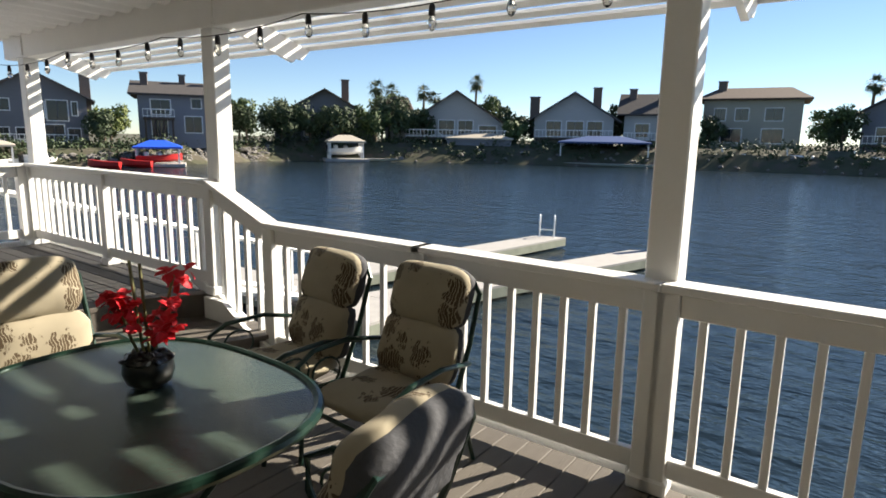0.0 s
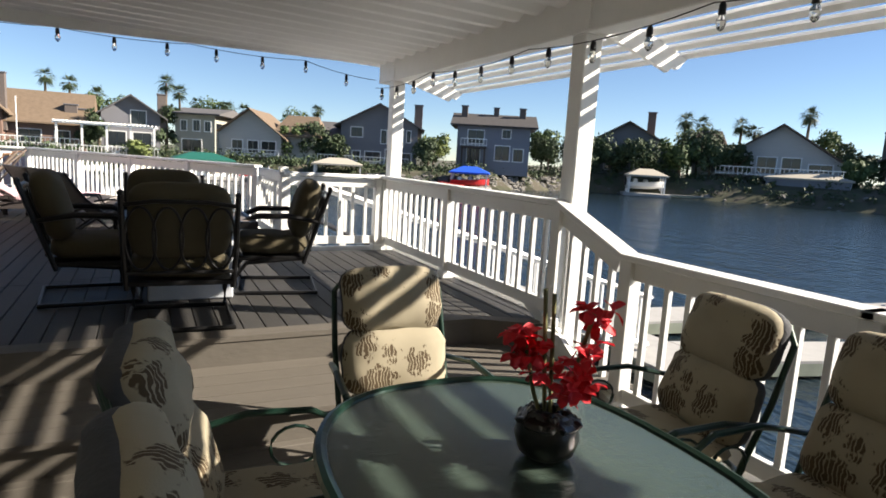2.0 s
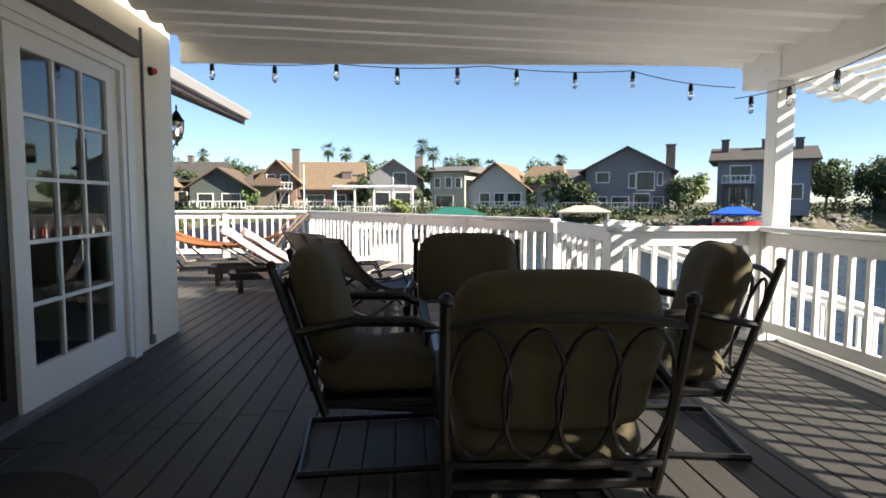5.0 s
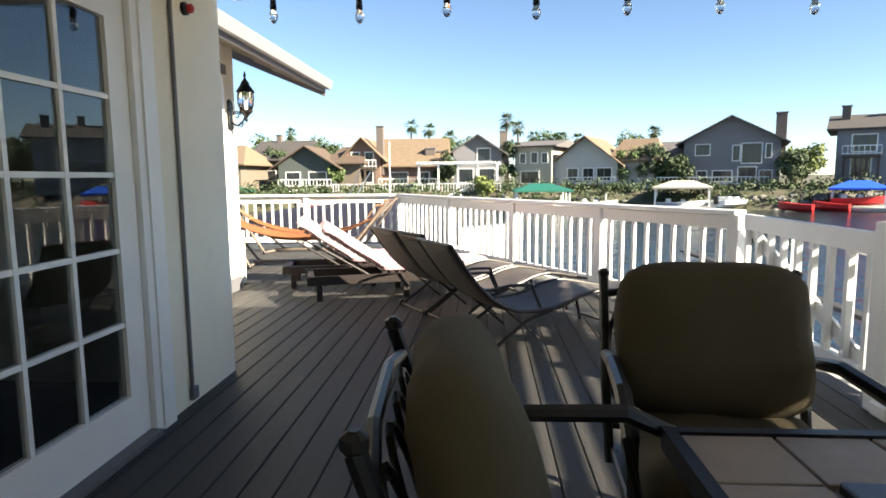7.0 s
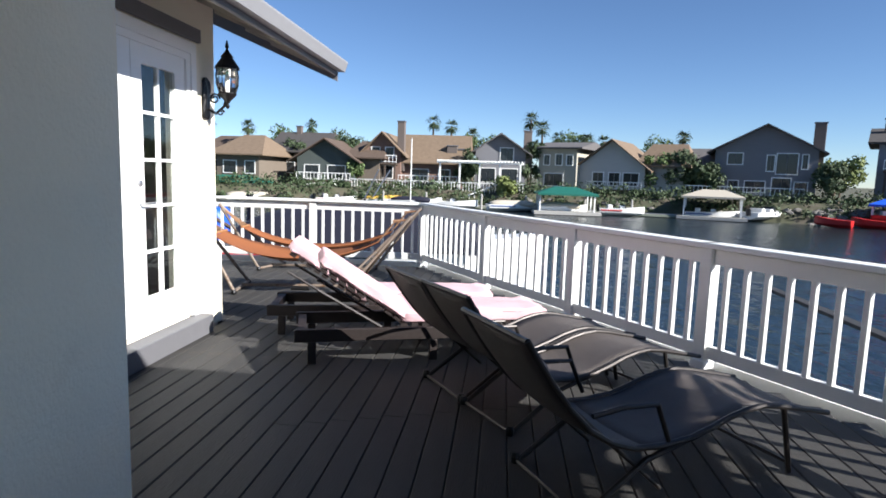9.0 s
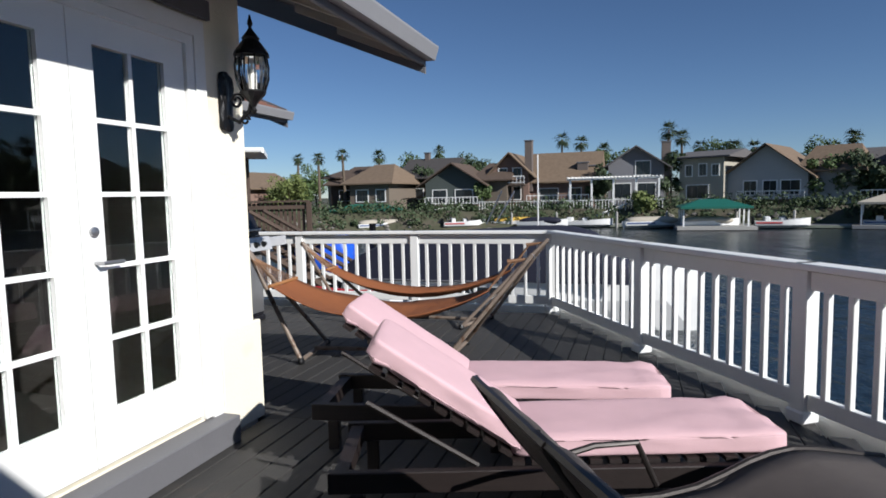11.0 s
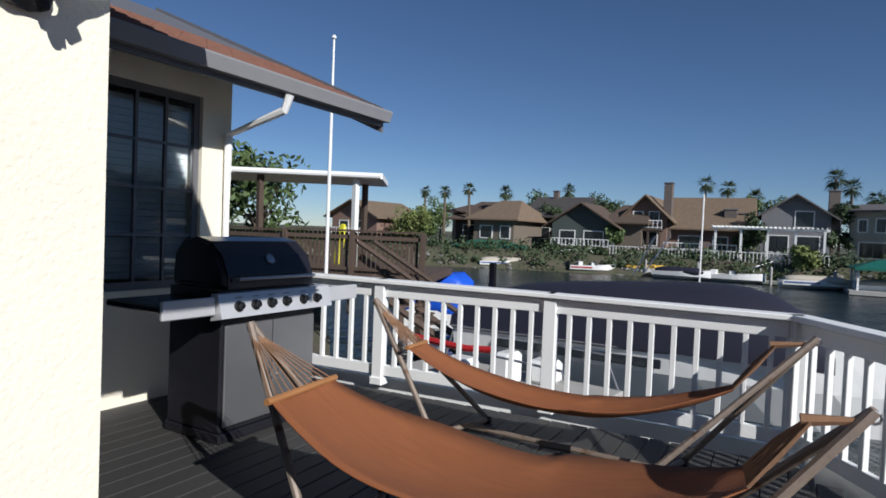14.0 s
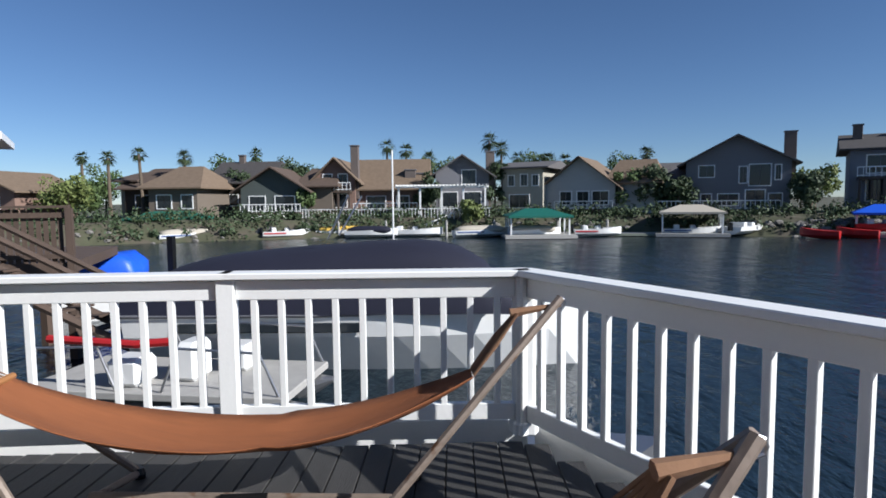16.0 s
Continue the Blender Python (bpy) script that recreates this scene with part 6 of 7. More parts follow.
dock("second pale dock finger beside a dark mooring pile", [(DX + x, DY + y) for x, y in ((16.7, -2.8), (15.6, -1.4), (6.6, 1.2), (6.6, 0.0))])
pl = thing("mooring_pile", "dark round timber mooring pile beside the dock", "pile", Matrix.Translation((DX + 16.4, DY - 2.1, 0)))
part("pile", lathe([(0.13, -3.0), (0.13, -0.95), (0.11, -0.90)], (0, 0, 0), 12), BLACK, pl)
dock("long dock walkway joining the two fingers", [(DX + x, DY + y) for x, y in ((5.2, -0.4), (6.58, -0.4), (6.58, 6.2), (5.2, 6.2))])


def boathouse(label, x, y, ang, w, d, zt, mtl, walls=None):
    e = thing("boathouse", label, "boathouse", Matrix.Translation((x, y, 0)) @ Matrix.Rotation(ang, 4, "Z"))
    part("deck", box((-w / 2 - 0.6, -d / 2 - 0.6, -2.25), (w / 2 + 0.6, d / 2, -1.95)), GALV, e)
    for sx in (-1, 1):
        for sy in (-1, 0, 1):
            part("post", box((sx * w / 2 - 0.07, sy * d * 0.45 - 0.07, -2.0), (sx * w / 2 + 0.07, sy * d * 0.45 + 0.07, zt)), TRIM, e)
    bm = bmesh.new()
    base = [(-w / 2 - 0.3, -d / 2 - 0.3, zt), (w / 2 + 0.3, -d / 2 - 0.3, zt), (w / 2 + 0.3, d / 2 + 0.3, zt), (-w / 2 - 0.3, d / 2 + 0.3, zt)]
    lo = [bm.verts.new(p) for p in base]
    up = [bm.verts.new((p[0], p[1], p[2] + 0.18)) for p in base]
    rg = [bm.verts.new((-w * 0.2, 0, zt + 0.85)), bm.verts.new((w * 0.2, 0, zt + 0.85))]
    bm.faces.new(lo[::-1])
    for i in range(4):
        bm.faces.new((lo[i], lo[(i + 1) % 4], up[(i + 1) % 4], up[i]))
    bm.faces.new((up[0], up[1], rg[1], rg[0]))
    bm.faces.new((up[2], up[3], rg[0], rg[1]))
    bm.faces.new((up[1], up[2], rg[1]))
    bm.faces.new((up[3], up[0], rg[0]))
    part("roof", bm, mtl, e)
    if walls:
        part("side_wall", box((-w / 2 - 0.05, -d / 2 - 0.05, -1.5), (w / 2 + 0.05, -d / 2 + 0.05, zt)), walls, e)
        for k in range(1, int(w / 0.9)):
            part("panel_batten", box((-w / 2 + 0.9 * k - 0.03, -d / 2 - 0.09, -1.5), (-w / 2 + 0.9 * k + 0.03, -d / 2 - 0.05, zt)), walls, e)
    return e


def boat(label, x, y, ang, L, W, z, hull=None, cover=None, cabin=True, stripe=None):
    e = thing("boat", label, "boat", Matrix.Translation((x, y, z)) @ Matrix.Rotation(ang, 4, "Z"))
    bm = bmesh.new()
    rows = []
    for i in range(11):
        u = i / 10
        hw = W / 2 * (1 - max(0, (u - 0.45) / 0.55) ** 2.2)
        sh = 0.55 + 0.28 * u * u
        rows.append([bm.verts.new((L * (u - 0.5), s * hw * k, zz)) for s, k, zz in ((-1, 1, sh), (-1, 0.92, 0.18), (-1, 0.25, -0.15 + 0.25 * u ** 3), (1, 0.25, -0.15 + 0.25 * u ** 3), (1, 0.92, 0.18), (1, 1, sh))])
    for a, b in zip(rows, rows[1:]):
        for j in range(5):
            bm.faces.new((a[j], b[j], b[j + 1], a[j + 1]))
        bm.faces.new((a[5], b[5], b[0], a[0]))
    bm.faces.new(rows[0])
    bmesh.ops.remove_doubles(bm, verts=bm.verts[:], dist=1e-4)
    part("hull", bm, hull or HULL, e, smooth=False)
    if stripe:
        for s in (-1, 1):
            part("stripe", box((-L * 0.48, s * W * 0.497 - 0.012, 0.34), (-L * 0.02, s * W * 0.497 + 0.012, 0.46)), stripe, e)
    if cover:
        part("cover", pillow(L * 0.86, W * 0.96, 0.75, edge=0.6, m=Matrix.Translation((-L * 0.04, 0, 0.62))), cover, e, smooth=True)
    elif cabin:
        part("windshield", add_box(bmesh.new(), (-0.03, -W * 0.36, 0), (0.03, W * 0.36, 0.5), Matrix.Translation((L * 0.08, 0, 0.62)) @ Matrix.Rotation(-0.5, 4, "Y")), FARGLASS, e)
        part("seat", box((-L * 0.32, -W * 0.34, 0.5), (-L * 0.22, W * 0.34, 0.95), bevel=0.06), HULL, e)
        part("console", box((-L * 0.04, -W * 0.3, 0.5), (L * 0.06, W * 0.3, 0.9), bevel=0.06), HULL, e)
        part("engine", box((-L * 0.55, -0.2, 0.2), (-L * 0.49, 0.2, 0.95), bevel=0.06), BLACK, e)
    return e


boathouse("open boathouse with a tan canopy roof", 18.2, 55.4, -0.33, 5.2, 4.5, -0.15, TANROOF)
boat("white motorboat moored under the tan canopy", 18.2, 55.2, -0.3, 5.2, 2.0, -2.15, stripe=BLUEROOF)
boat("white speedboat raised at an angle beside the dock", 23.0, 54.2, 0.6, 5.5, 2.0, -1.9)
boat("small white skiff by the rocky shore", 26.6, 55.6, 0.2, 3.0, 1.4, -2.2, cabin=False)
boathouse("open boathouse with a green hipped roof", 3.4, 55.5, 0.05, 5.4, 5.0, -0.35, GREENROOF)
boat("covered white motorboat under the green roof", 3.2, 55.2, 0.1, 5.0, 1.9, -2.1, cover=TANROOF)
dock("low white dock in front of the shrubs", rot_rect(11.6, 56.0, 8.0, 1.6, -0.15))
boathouse("green-walled boathouse on a pale dock", -34.0, 55.6, 0.5, 8.0, 4.0, -0.3, GREENROOF, GREENROOF)
dock("pale dock beside the green boathouse", rot_rect(-27.0, 57.0, 12.0, 1.6, 0.42))
for k, (x, y, a) in enumerate(((-25.0, 56.6, 0.4), (-29.0, 54.6, 0.3), (-40.5, 47.5, 0.7), (-16.0, 57.6, 0.2), (-8.6, 57.2, 0.05))):
    boat("white motorboat moored along the far docks" if k != 3 else "white boat with a yellow cover on the far shore", x, y, a, 5.6, 2.0, -2.15, cover=TANROOF if k in (0, 2) else (material("yellow_cover", (0.7, 0.45, 0.08), 0.7) if k == 3 else None))
gw = thing("gangway", "white railed gangway sloping down to the far dock", "gangway")
for s in (0, 1.2):
    part("rail", tube([(-3.4, 61.2 + s, 0.6), (-7.8, 58.6 + s, -1.2)], 0.06, 6), TRIM, gw)
    part("stringer", tube([(-3.4, 61.2 + s, -0.4), (-7.8, 58.6 + s, -2.0)], 0.09, 6), TRIM, gw)
    for k in range(8):
        t = (k + 0.5) / 8
        part("baluster", box((-3.4 - 4.4 * t - 0.03, 61.2 + s - 2.6 * t - 0.03, -0.4 - 1.6 * t), (-3.4 - 4.4 * t + 0.03, 61.2 + s - 2.6 * t + 0.03, 0.6 - 1.8 * t)), TRIM, gw)
gw = thing("gangway", "silver truss gangway beside the green boathouse", "gangway")
for s in (0, 1.2):
    part("rail", tube([(-23.0, 60.5 + s, 0.2), (-30.5, 56.5 + s, -0.9)], 0.06, 6), TRIM, gw)
    part("stringer", tube([(-23.0, 60.5 + s, -0.7), (-30.5, 56.5 + s, -1.8)], 0.09, 6), TRIM, gw)
    for k in range(10):
        t, t2 = k / 10, (k + 1) / 10
        part("lattice_bar", tube([(-23.0 - 7.5 * t, 60.5 + s - 4 * t, -0.7 - 1.1 * t), (-23.0 - 7.5 * t2, 60.5 + s - 4 * t2, 0.2 - 1.1 * t2)], 0.04, 5), TRIM, gw)
boathouse("small canopy boathouse with a lifted white boat", 45.4, 35.0, -0.75, 3.6, 3.6, -0.2, TANROOF)
boat("white boat on a lift under the small canopy", 45.4, 35.0, -0.7, 4.0, 1.6, -1.4)
dock("thin pale dock running along the shrubs", rot_rect(49.6, 31.4, 8.0, 0.9, -0.85))
boathouse("blue-tarped boathouse sheltering a red boat", 31.6, 47.8, -0.6, 4.0, 4.0, -0.4, BLUE)
boat("red motorboat under the blue tarp roof", 31.4, 47.4, -0.4, 4.6, 1.9, -1.7, hull=RED)
for k in range(2):
    boat("dark red jet boat moored at the rocky shore", 26.8 + 2.4 * k, 49.4 - 1.5 * k, 2.4, 3.0, 1.2, -2.15, hull=RED, cabin=False)
bh = boathouse("grey-walled boathouse with a pale roof by the stairs", 58.4, 24.4, -1.2, 7.5, 4.6, 0.4, TANROOF, WALLS["bluegrey"])
dock("pale dock along the white house's bank", rot_rect(57.2, 22.0, 12.0, 1.4, -1.15))
boat("white boat moored beside the grey boathouse", 57.6, 19.4, -1.1, 4.5, 1.7, -2.15)
sf = thing("garden_stairs", "white railed stairs from the house deck to the dock", "stairs")
for s in (0.0, 1.3):
    part("rail", tube([(56.0 + s * 0.4, 30.6 - s, 1.2), (55.0 + s * 0.4, 27.2 - s, -1.2)], 0.07, 6), TRIM, sf)
    part("stringer", tube([(56.0 + s * 0.4, 30.6 - s, 0.3), (55.0 + s * 0.4, 27.2 - s, -2.0)], 0.1, 6), TRIM, sf)
for k in range(10):
    t = k / 10
    part("tread", box((55.7 - t, 29.2 - 3.2 * t, 0.2 - 2.2 * t), (56.7 - t, 29.5 - 3.2 * t, 0.28 - 2.2 * t)), TRIM, sf)
boathouse("long boathouse with a blue canopy over white boats", 60.6, 9.6, -1.4, 9.5, 5.0, 0.2, BLUEROOF)
for k in range(2):
    boat("white cruiser moored under the blue canopy", 60.0, 11.4 - 3.8 * k, -1.4, 5.4, 2.0, -2.1)
dock("pale dock in front of the blue canopy", rot_rect(58.2, 7.8, 14.0, 1.4, -1.45))
for k, (x, y) in enumerate(((61.5, -0.6), (61.0, -4.4), (60.0, -10.4), (58.8, -16.0))):
    b_ = boat("large white cabin cruiser in its slip", x, y, -1.75 - 0.1 * k, 7.0, 2.6, -2.1, stripe=BLUEROOF if k == 0 else None)
    part("cabin", box((-1.4, -0.9, 0.6), (1.0, 0.9, 1.5), bevel=0.15), HULL, b_)
    part("radar_arch", tube([(-1.2, -0.95, 0.9), (-1.5, -0.85, 2.0), (-1.5, 0.85, 2.0), (-1.2, 0.95, 0.9)], 0.07, 6), HULL, b_)
dock("pale dock linking the boat slips", rot_rect(59.4, -7.0, 22.0, 1.4, -1.66))

# docks and moored boats along the left shore
for k, (x, y, a) in enumerate(((-46.0, 43.0, 0.75), (-38.0, 50.5, 0.62), (-31.0, 54.0, 0.5), (-22.5, 57.2, 0.35), (-14.0, 58.0, 0.2), (-3.0, 58.0, 0.0), (8.0, 57.4, -0.1))):
    dock("pale dock finger on the far shore", rot_rect(x, y, 5.5 + (k % 3), 1.3, a))
    boat("white motorboat tied to a far dock finger", x + 1.2, y - 2.0, a + (0.1, -0.2, 0.3)[k % 3], 4.6 + 0.6 * (k % 3), 1.8, -2.12, cover=(None, NAVY, TANROOF)[k % 3], stripe=(RED, None, BLUEROOF)[k % 3])
    for s in (-1, 1):
        pq = thing("mooring_pile", "pale round mooring pile at a far dock", "pile")
        part("pile", lathe([(0.12, -3.0), (0.12, -0.8), (0.02, -0.6)], (x + s * 2.4 * math.cos(a), y + s * 2.4 * math.sin(a) - 0.9, 0), 8), GALV, pq)
# trees between the houses of the left row
for i, (x, y, h, rad) in enumerate(((-46.0, 58.0, 4.6, 2.4), (-30.6, 66.5, 5.4, 2.2), (-25.0, 69.0, 6.4, 2.4), (-22.0, 63.2, 3.6, 1.6), (-8.2, 66.0, 5.0, 1.8), (-0.2, 68.5, 6.2, 1.9), (14.8, 65.5, 4.6, 2.2), (17.6, 64.6, 5.6, 2.4), (19.6, 62.4, 3.8, 1.8), (-36.0, 68.0, 6.0, 2.4))):
    tree("dark green tree standing between the far houses", x, y, h, rad, DARKLEAF if i % 3 else LEAF, 160 + i)


def plan_centre(e):
    """Middle in plan of a thing and all its parts."""
    pts = []
    for c in e.children_recursive:
        m = c.matrix_basis
        p = c.parent
        while p is not None:
            m = p.matrix_basis @ m
            p = p.parent
        pts += [(m @ v.co).xy for v in list(c.data.vertices)[::7]]
    return sum(pts, Vector((0, 0))) / max(1, len(pts))


def turned_about(c, eye, gain, shift, reach):
    """The move that turns plan point c about eye to the bearing gain * bearing + shift, at reach times its distance."""
    d = c - Vector(eye)
    b = math.atan2(d.x, d.y)
    b2 = gain * b + radians(shift)
    q = Vector(eye) + Vector((math.sin(b2), math.cos(b2))) * d.length * reach
    return Matrix.Translation((*q, 0)) @ Matrix.Rotation(b - b2, 4, "Z") @ Matrix.Translation((-c.x, -c.y, 0))


# the far shore stands on its ring at equal steps of bearing
for ob in [o for o in scene.collection.objects if o.parent is None and o.type == "EMPTY"]:
    c = plan_centre(ob) if ob.children else Vector((0, 0))
    if c.length > 40:
        g = shore_gain(0.86 * math.degrees(math.atan2(c.x, c.y)) + 2.2)
        grow = Matrix.Translation((c.x, c.y, -2.3)) @ Matrix.Scale(g, 4) @ Matrix.Translation((-c.x, -c.y, 2.3))
        ob.matrix_basis = turned_about(c, (0, 0), 0.86, 2.2, FAR_R * g) @ grow @ ob.matrix_basis
NEAR_SHORE = set(scene.collection.objects)

# ---- near boats beside the deck end ----
cv = thing("boat", "moored white cabin boat under a dark navy canvas cover", "boat", Matrix.Translation((-5.0, 19.6, -1.75)))
bm = bmesh.new()
rows = []
for i in range(13):
    u = i / 12
    hw = 1.25 * (1 - max(0, (u - 0.5) / 0.5) ** 2.4 * 0.9)
    sheer = 0.80 + 0.60 * u * u
    rows.append([bm.verts.new((9.7 * u - 4.0, s * hw * k, zz)) for s, k, zz in ((-1, 1, sheer), (-1, 0.90, 0.30), (-1, 0.3, -0.75), (1, 0.3, -0.75), (1, 0.90, 0.30), (1, 1, sheer))])
for a, b in zip(rows, rows[1:]):
    for j in range(5):
        bm.faces.new((a[j], b[j], b[j + 1], a[j + 1]))
    bm.faces.new((a[5], b[5], b[0], a[0]))
bm.faces.new(rows[0])
bm.faces.new(rows[-1][::-1])
part("hull", bm, HULL, cv)
bm = bmesh.new()
rows = []
for i in range(17):
    u = i / 16
    zr = 1.15 + (0.70 + 0.55 * u) * (1 - abs(2 * u - 1) ** 5)
    rows.append([bm.verts.new((8.1 * (u - 0.5), 1.3 * math.cos(t), 0.78 + (zr - 0.78) * math.sin(t) ** 0.35 + 0.03 * noise.noise((u * 9, t * 3, 0)))) for t in [math.pi * j / 10 for j in range(11)]])
for a, b in zip(rows, rows[1:]):
    for j in range(10):
        bm.faces.new((a[j], b[j], b[j + 1], a[j + 1]))
part("canvas_cover", bm, NAVY, cv, "dark navy canvas cover", True)
for s in (-1, 1):
    part("rub_rail", tube([(-4.0, s * 1.26, 0.78), (0, s * 1.26, 0.78), (2.0, s * 1.1, 0.78)], 0.05, 6), GREYTRIM, cv)
part("window_band", box((-2.8, -1.275, 0.42), (1.0, -1.20, 0.62), bevel=0.02), FARGLASS, cv)
part("swim_platform", box((-4.9, -1.1, 0.15), (-4.0, 1.1, 0.25), bevel=0.03), HULL, cv)
part("antenna", tube([(1.5, 0.2, 2.2), (1.5, 0.2, 4.2)], 0.018, 6), TRIM, cv)
for s in (-1, 1):
    part("outrigger", tube([(0.2, s * 0.6, 2.3), (0.7, s * 0.9, 3.2)], 0.02, 6), STEEL, cv)
pb = thing("boat", "open pontoon boat with bent rails and white seats", "boat", Matrix.Translation((-7.6, 15.2, -2.2)) @ Matrix.Rotation(0.0, 4, "Z"))
for s in (-1, 1):
    part("pontoon", tube([(-2.4, s * 0.75, 0.05), (1.9, s * 0.75, 0.05), (2.5, s * 0.75, 0.22)], [0.28, 0.28, 0.06], 12), STEEL, pb)
part("platform", box((-2.4, -1.1, 0.32), (2.3, 1.1, 0.46), bevel=0.02), GALV, pb)
part("seat", box((-0.9, -0.9, 0.46), (-0.3, -0.3, 0.95), bevel=0.08), HULL, pb)
part("seat", box((0.5, 0.2, 0.46), (1.1, 0.8, 0.95), bevel=0.08), HULL, pb)
part("console", box((0.1, -0.5, 0.46), (0.5, 0.1, 1.15), bevel=0.08), HULL, pb)
for s in (-1, 1):
    part("rail", tube([(-2.2, s * 1.05, 0.46), (-2.0, s * 1.05, 1.15), (-0.9, s * 1.05, 1.2), (-0.6, s * 1.05, 0.46)], 0.025, 8), STEEL, pb)
    part("rail", tube([(0.2, s * 1.05, 0.46), (0.5, s * 1.05, 1.2), (1.9, s * 1.05, 1.15), (2.2, s * 1.05, 0.46)], 0.025, 8), STEEL, pb)
part("folded_canopy", tube([(-1.8, -1.0, 1.3), (-0.2, -1.05, 1.25), (0.4, -1.0, 1.3)], 0.07, 8), RED, pb, "folded red canopy")
lb = boat("small aluminium boat with a dark outboard", -2.0, 12.2, 0.15, 3.6, 1.5, -2.2, hull=STEEL)
bt = thing("boat", "boat wrapped in a bright blue tarp", "boat", Matrix.Translation((-14.6, 21.8, -1.6)) @ Matrix.Rotation(0.4, 4, "Z"))
part("tarp", pillow(3.0, 1.7, 1.7, edge=0.45, m=Matrix.Translation((0, 0, 0.55)), lumps=0.25), BLUE, bt, smooth=True)
part("hull", box((-1.3, -0.7, -0.9), (1.3, 0.7, 0.2), bevel=0.15), HULL, bt)
pl = thing("mooring_pile", "dark square mooring post beside the tarped boat", "pile")
part("pile", box((-12.6, 22.6, -3.0), (-12.4, 22.8, 0.25)), BLACK, pl)

# ---- neighbour: fence, stairs, flagpole, patio cover ----
def board_fence(label, p, q, z0, z1, n):
    e = thing("fence", label, "fence")
    p, q = Vector(p), Vector(q)
    d = q - p
    m = Matrix.Translation((p.x, p.y, 0)) @ Matrix.Rotation(math.atan2(d.y, d.x), 4, "Z")
    L = d.length
    part("cap", box((0, -0.09, z1), (L, 0.09, z1 + 0.06), m), FENCEWOOD, e)
    part("rail", box((0, -0.04, z1 - 0.22), (L, 0.04, z1 - 0.10), m), FENCEWOOD, e)
    part("rail", box((0, -0.04, z0 + 0.1), (L, 0.04, z0 + 0.2), m), FENCEWOOD, e)
    me = mesh_of("board", box((-0.05, -0.06, z0), (0.05, -0.04, z1 - 0.02)), FENCEWOOD)
    for i in range(n):
        o = new("board", me)
        o.parent = e
        o.matrix_world = m @ Matrix.Translation((L * (i + 0.5) / n, 0, 0))
    for i in range(int(L / 2) + 1):
        xx = L * i / max(1, int(L / 2))
        part("post", box((xx - 0.07, -0.03, z0 - 1.2), (xx + 0.07, 0.11, z1), m), FENCEWOOD, e)
    return e


board_fence("weathered brown wooden deck fence of the neighbour", (-11.4, 17.2), (-15.4, 15.4), 0.0, 1.25, 30)
board_fence("weathered brown fence return along the neighbour's deck", (-15.4, 15.4), (-18.6, 14.6), 0.0, 1.2, 24)
nk = thing("neighbour_deck", "dark weathered timber deck next door", "deck")
part("platform", extruded([(-11.4, 17.2), (-15.4, 15.4), (-22, 14.0), (-24, 22), (-14, 22)], -0.25, 0.0), FENCEWOOD, nk)
for (x, y) in ((-11.6, 17.4), (-15.2, 15.7), (-13.4, 18.5)):
    part("post", box((x - 0.1, y - 0.1, -3.0), (x + 0.1, y + 0.1, -0.25)), FENCEWOOD, nk)
ns = thing("neighbour_stairs", "dark weathered stair flight down to the water", "stairs")
for s in (0.0, 0.9):
    part("rail", tube([(-12.4 + s * 0.3, 16.2 - s, 1.0), (-9.4 + s * 0.3, 17.4 - s, -0.9)], 0.07, 6), FENCEWOOD, ns)
    part("stringer", tube([(-12.4 + s * 0.3, 16.2 - s, 0.0), (-9.4 + s * 0.3, 17.4 - s, -1.9)], 0.10, 6), FENCEWOOD, ns)
for k in range(9):
    t = k / 9
    part("tread", box((-12.3 + 3.0 * t, 15.4 + 1.2 * t, -0.1 - 1.9 * t), (-12.0 + 3.0 * t, 16.4 + 1.2 * t, -0.05 - 1.9 * t)), FENCEWOOD, ns)
fp = thing("flagpole", "tall thin white metal flagpole", "flagpole")
part("pole", tube([(-10.6, 12.9, -1.0), (-10.6, 12.9, 3.0), (-10.6, 12.9, 5.3)], [0.04, 0.035, 0.02], 8), TRIM, fp)
part("finial", lathe([(0.005, 0), (0.05, 0.04), (0.05, 0.07), (0.005, 0.11)], (-10.6, 12.9, 5.3), 10), TRIM, fp)
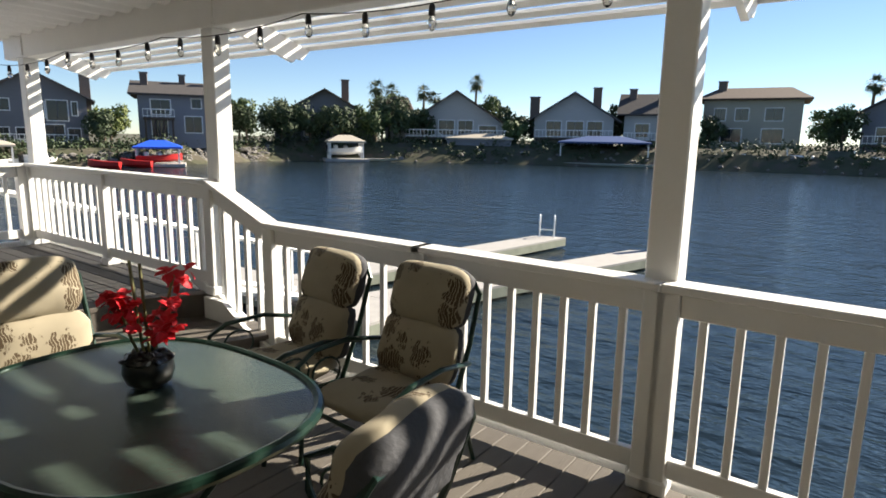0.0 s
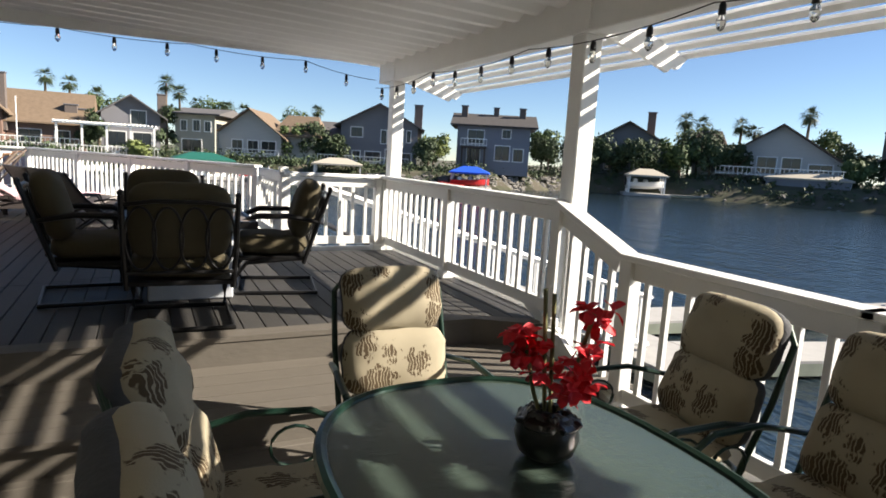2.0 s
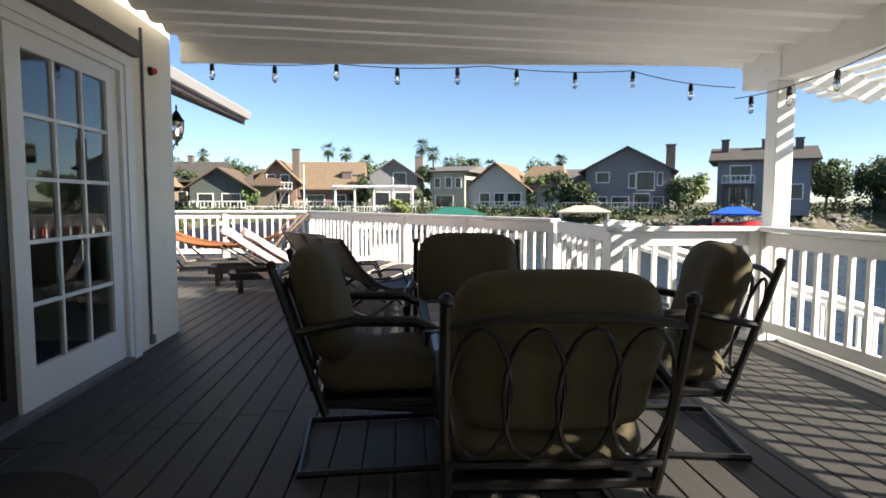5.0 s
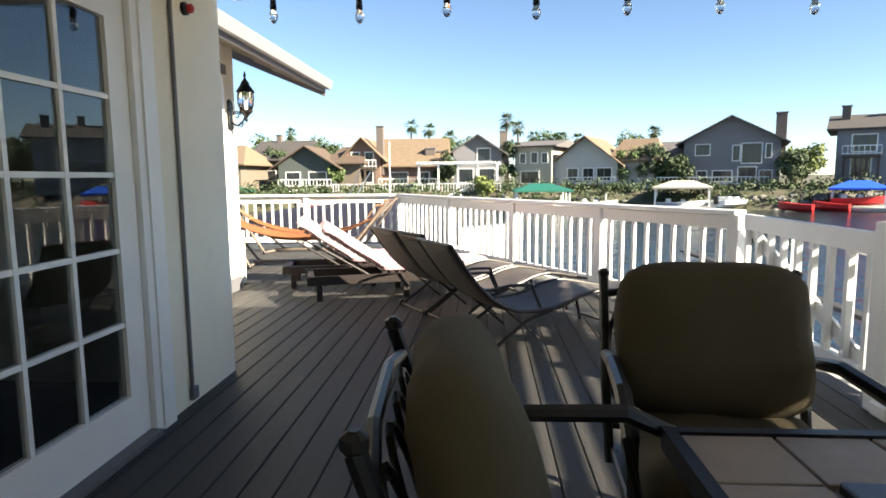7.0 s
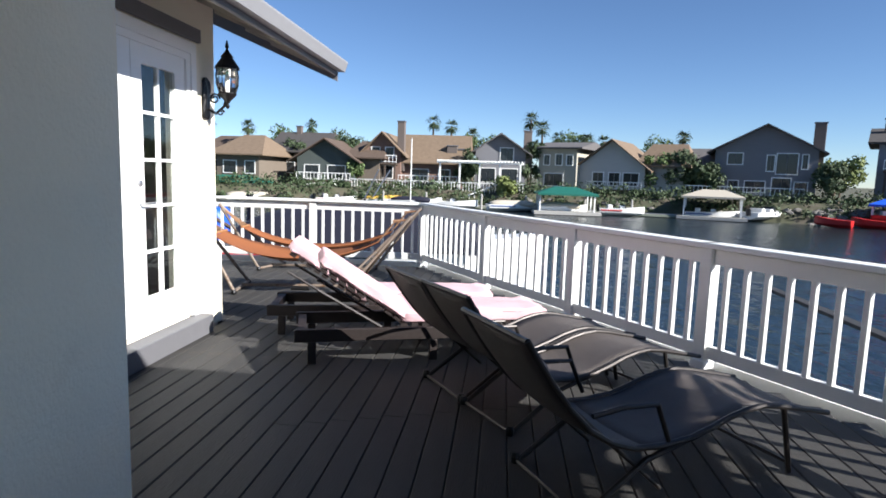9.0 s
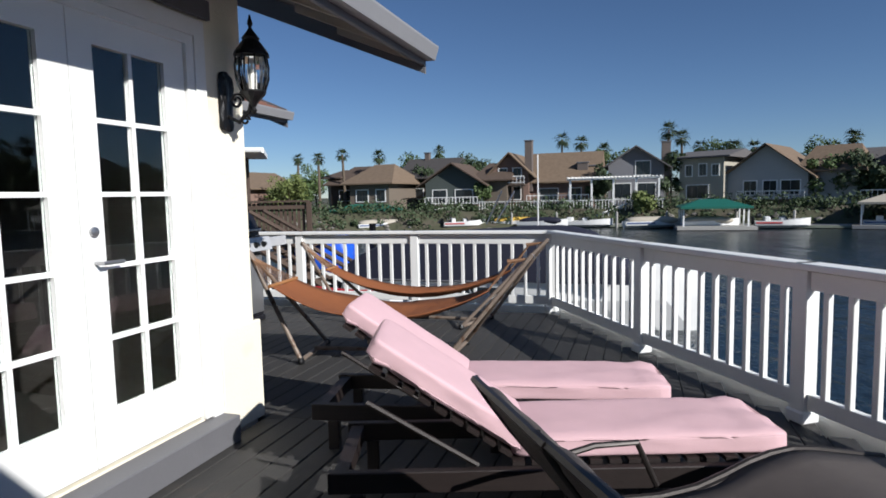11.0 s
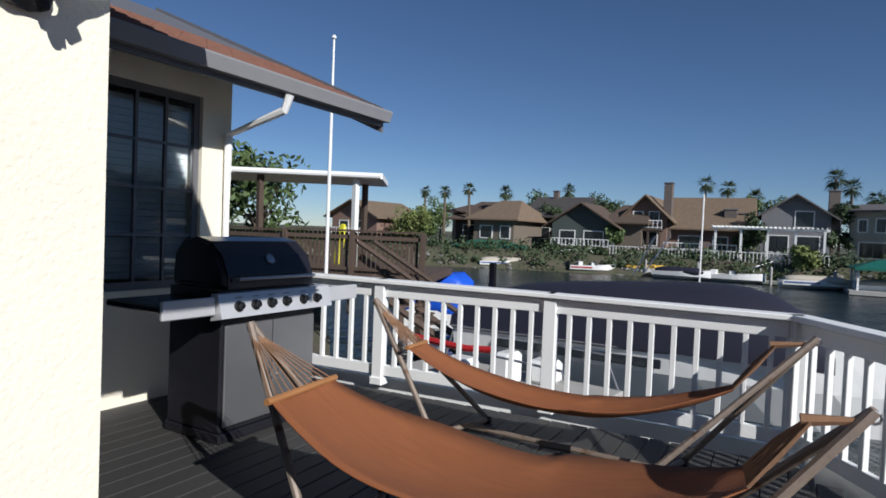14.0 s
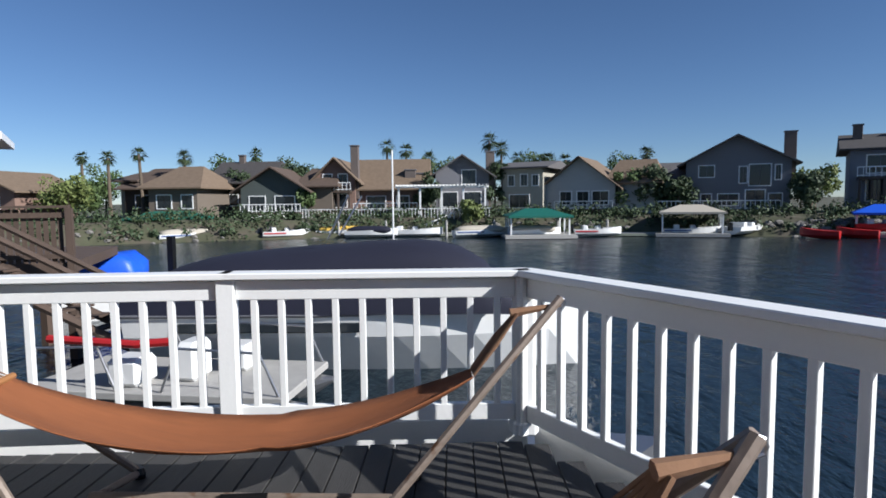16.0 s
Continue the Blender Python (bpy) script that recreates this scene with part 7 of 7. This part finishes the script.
pcv = thing("patio_cover", "white flat patio cover on posts next door", "patio cover")
part("roof_panel", extruded([(-15.0, 19.1), (-22.5, 12.5), (-25.0, 15.5), (-17.5, 22.0)], 3.10, 3.30), TRIM, pcv)
part("gutter", tube([(-15.0, 19.0, 3.2), (-22.5, 12.4, 3.2)], 0.10, 8), TRIM, pcv)
for (x, y) in ((-15.9, 18.7), (-18.4, 16.5), (-17.6, 20.8), (-21.0, 14.2)):
    part("post", box((x - 0.09, y - 0.09, 0.0), (x + 0.09, y + 0.09, 3.10)), TRIM if x > -16 else FENCEWOOD, pcv)
kk = thing("kayak", "yellow kayak standing upright against the post", "kayak")
part("hull", pillow(0.34, 1.5, 0.2, edge=0.7, m=Matrix.Translation((-16.3, 18.4, 0.75)) @ Matrix.Rotation(math.radians(80), 4, "X")), material("yellow_plastic", (0.60, 0.55, 0.03), 0.4), kk, smooth=True)

# next door's deck and the near boats, seen from the deck's end
NEIGHBOUR = turned_about(Vector((-15.0, 17.0)), (-2.15, 6.1), 0.897, 3.5, 1.115)
for ob in [o for o in scene.collection.objects if o.parent is None and o.type == "EMPTY" and o not in NEAR_SHORE]:
    if ob is cv:
        continue
    joined = ob in (nk, ns, pcv, kk) or ob.name.startswith("fence")
    ob.matrix_basis = (NEIGHBOUR if joined else turned_about(plan_centre(ob), (-2.15, 6.1), 0.897, 3.5, 1.115)) @ ob.matrix_basis

# ---- loose pieces of the decks ----
_cache = {}
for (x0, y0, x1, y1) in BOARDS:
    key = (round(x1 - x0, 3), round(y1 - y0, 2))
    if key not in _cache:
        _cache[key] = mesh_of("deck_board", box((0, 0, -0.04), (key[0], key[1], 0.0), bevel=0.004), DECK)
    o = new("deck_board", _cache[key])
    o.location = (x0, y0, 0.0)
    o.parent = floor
y = -9.0
_lb = mesh_of("deck_board", box((0, 0, -0.03), (4.90, 0.136, 0.0), bevel=0.004), LOWDECK)
while y < YS - 0.02:
    o = new("deck_board", _lb)
    o.location = (-1.85, y, ZLOW)
    o.parent = lowfloor
    y += 0.14
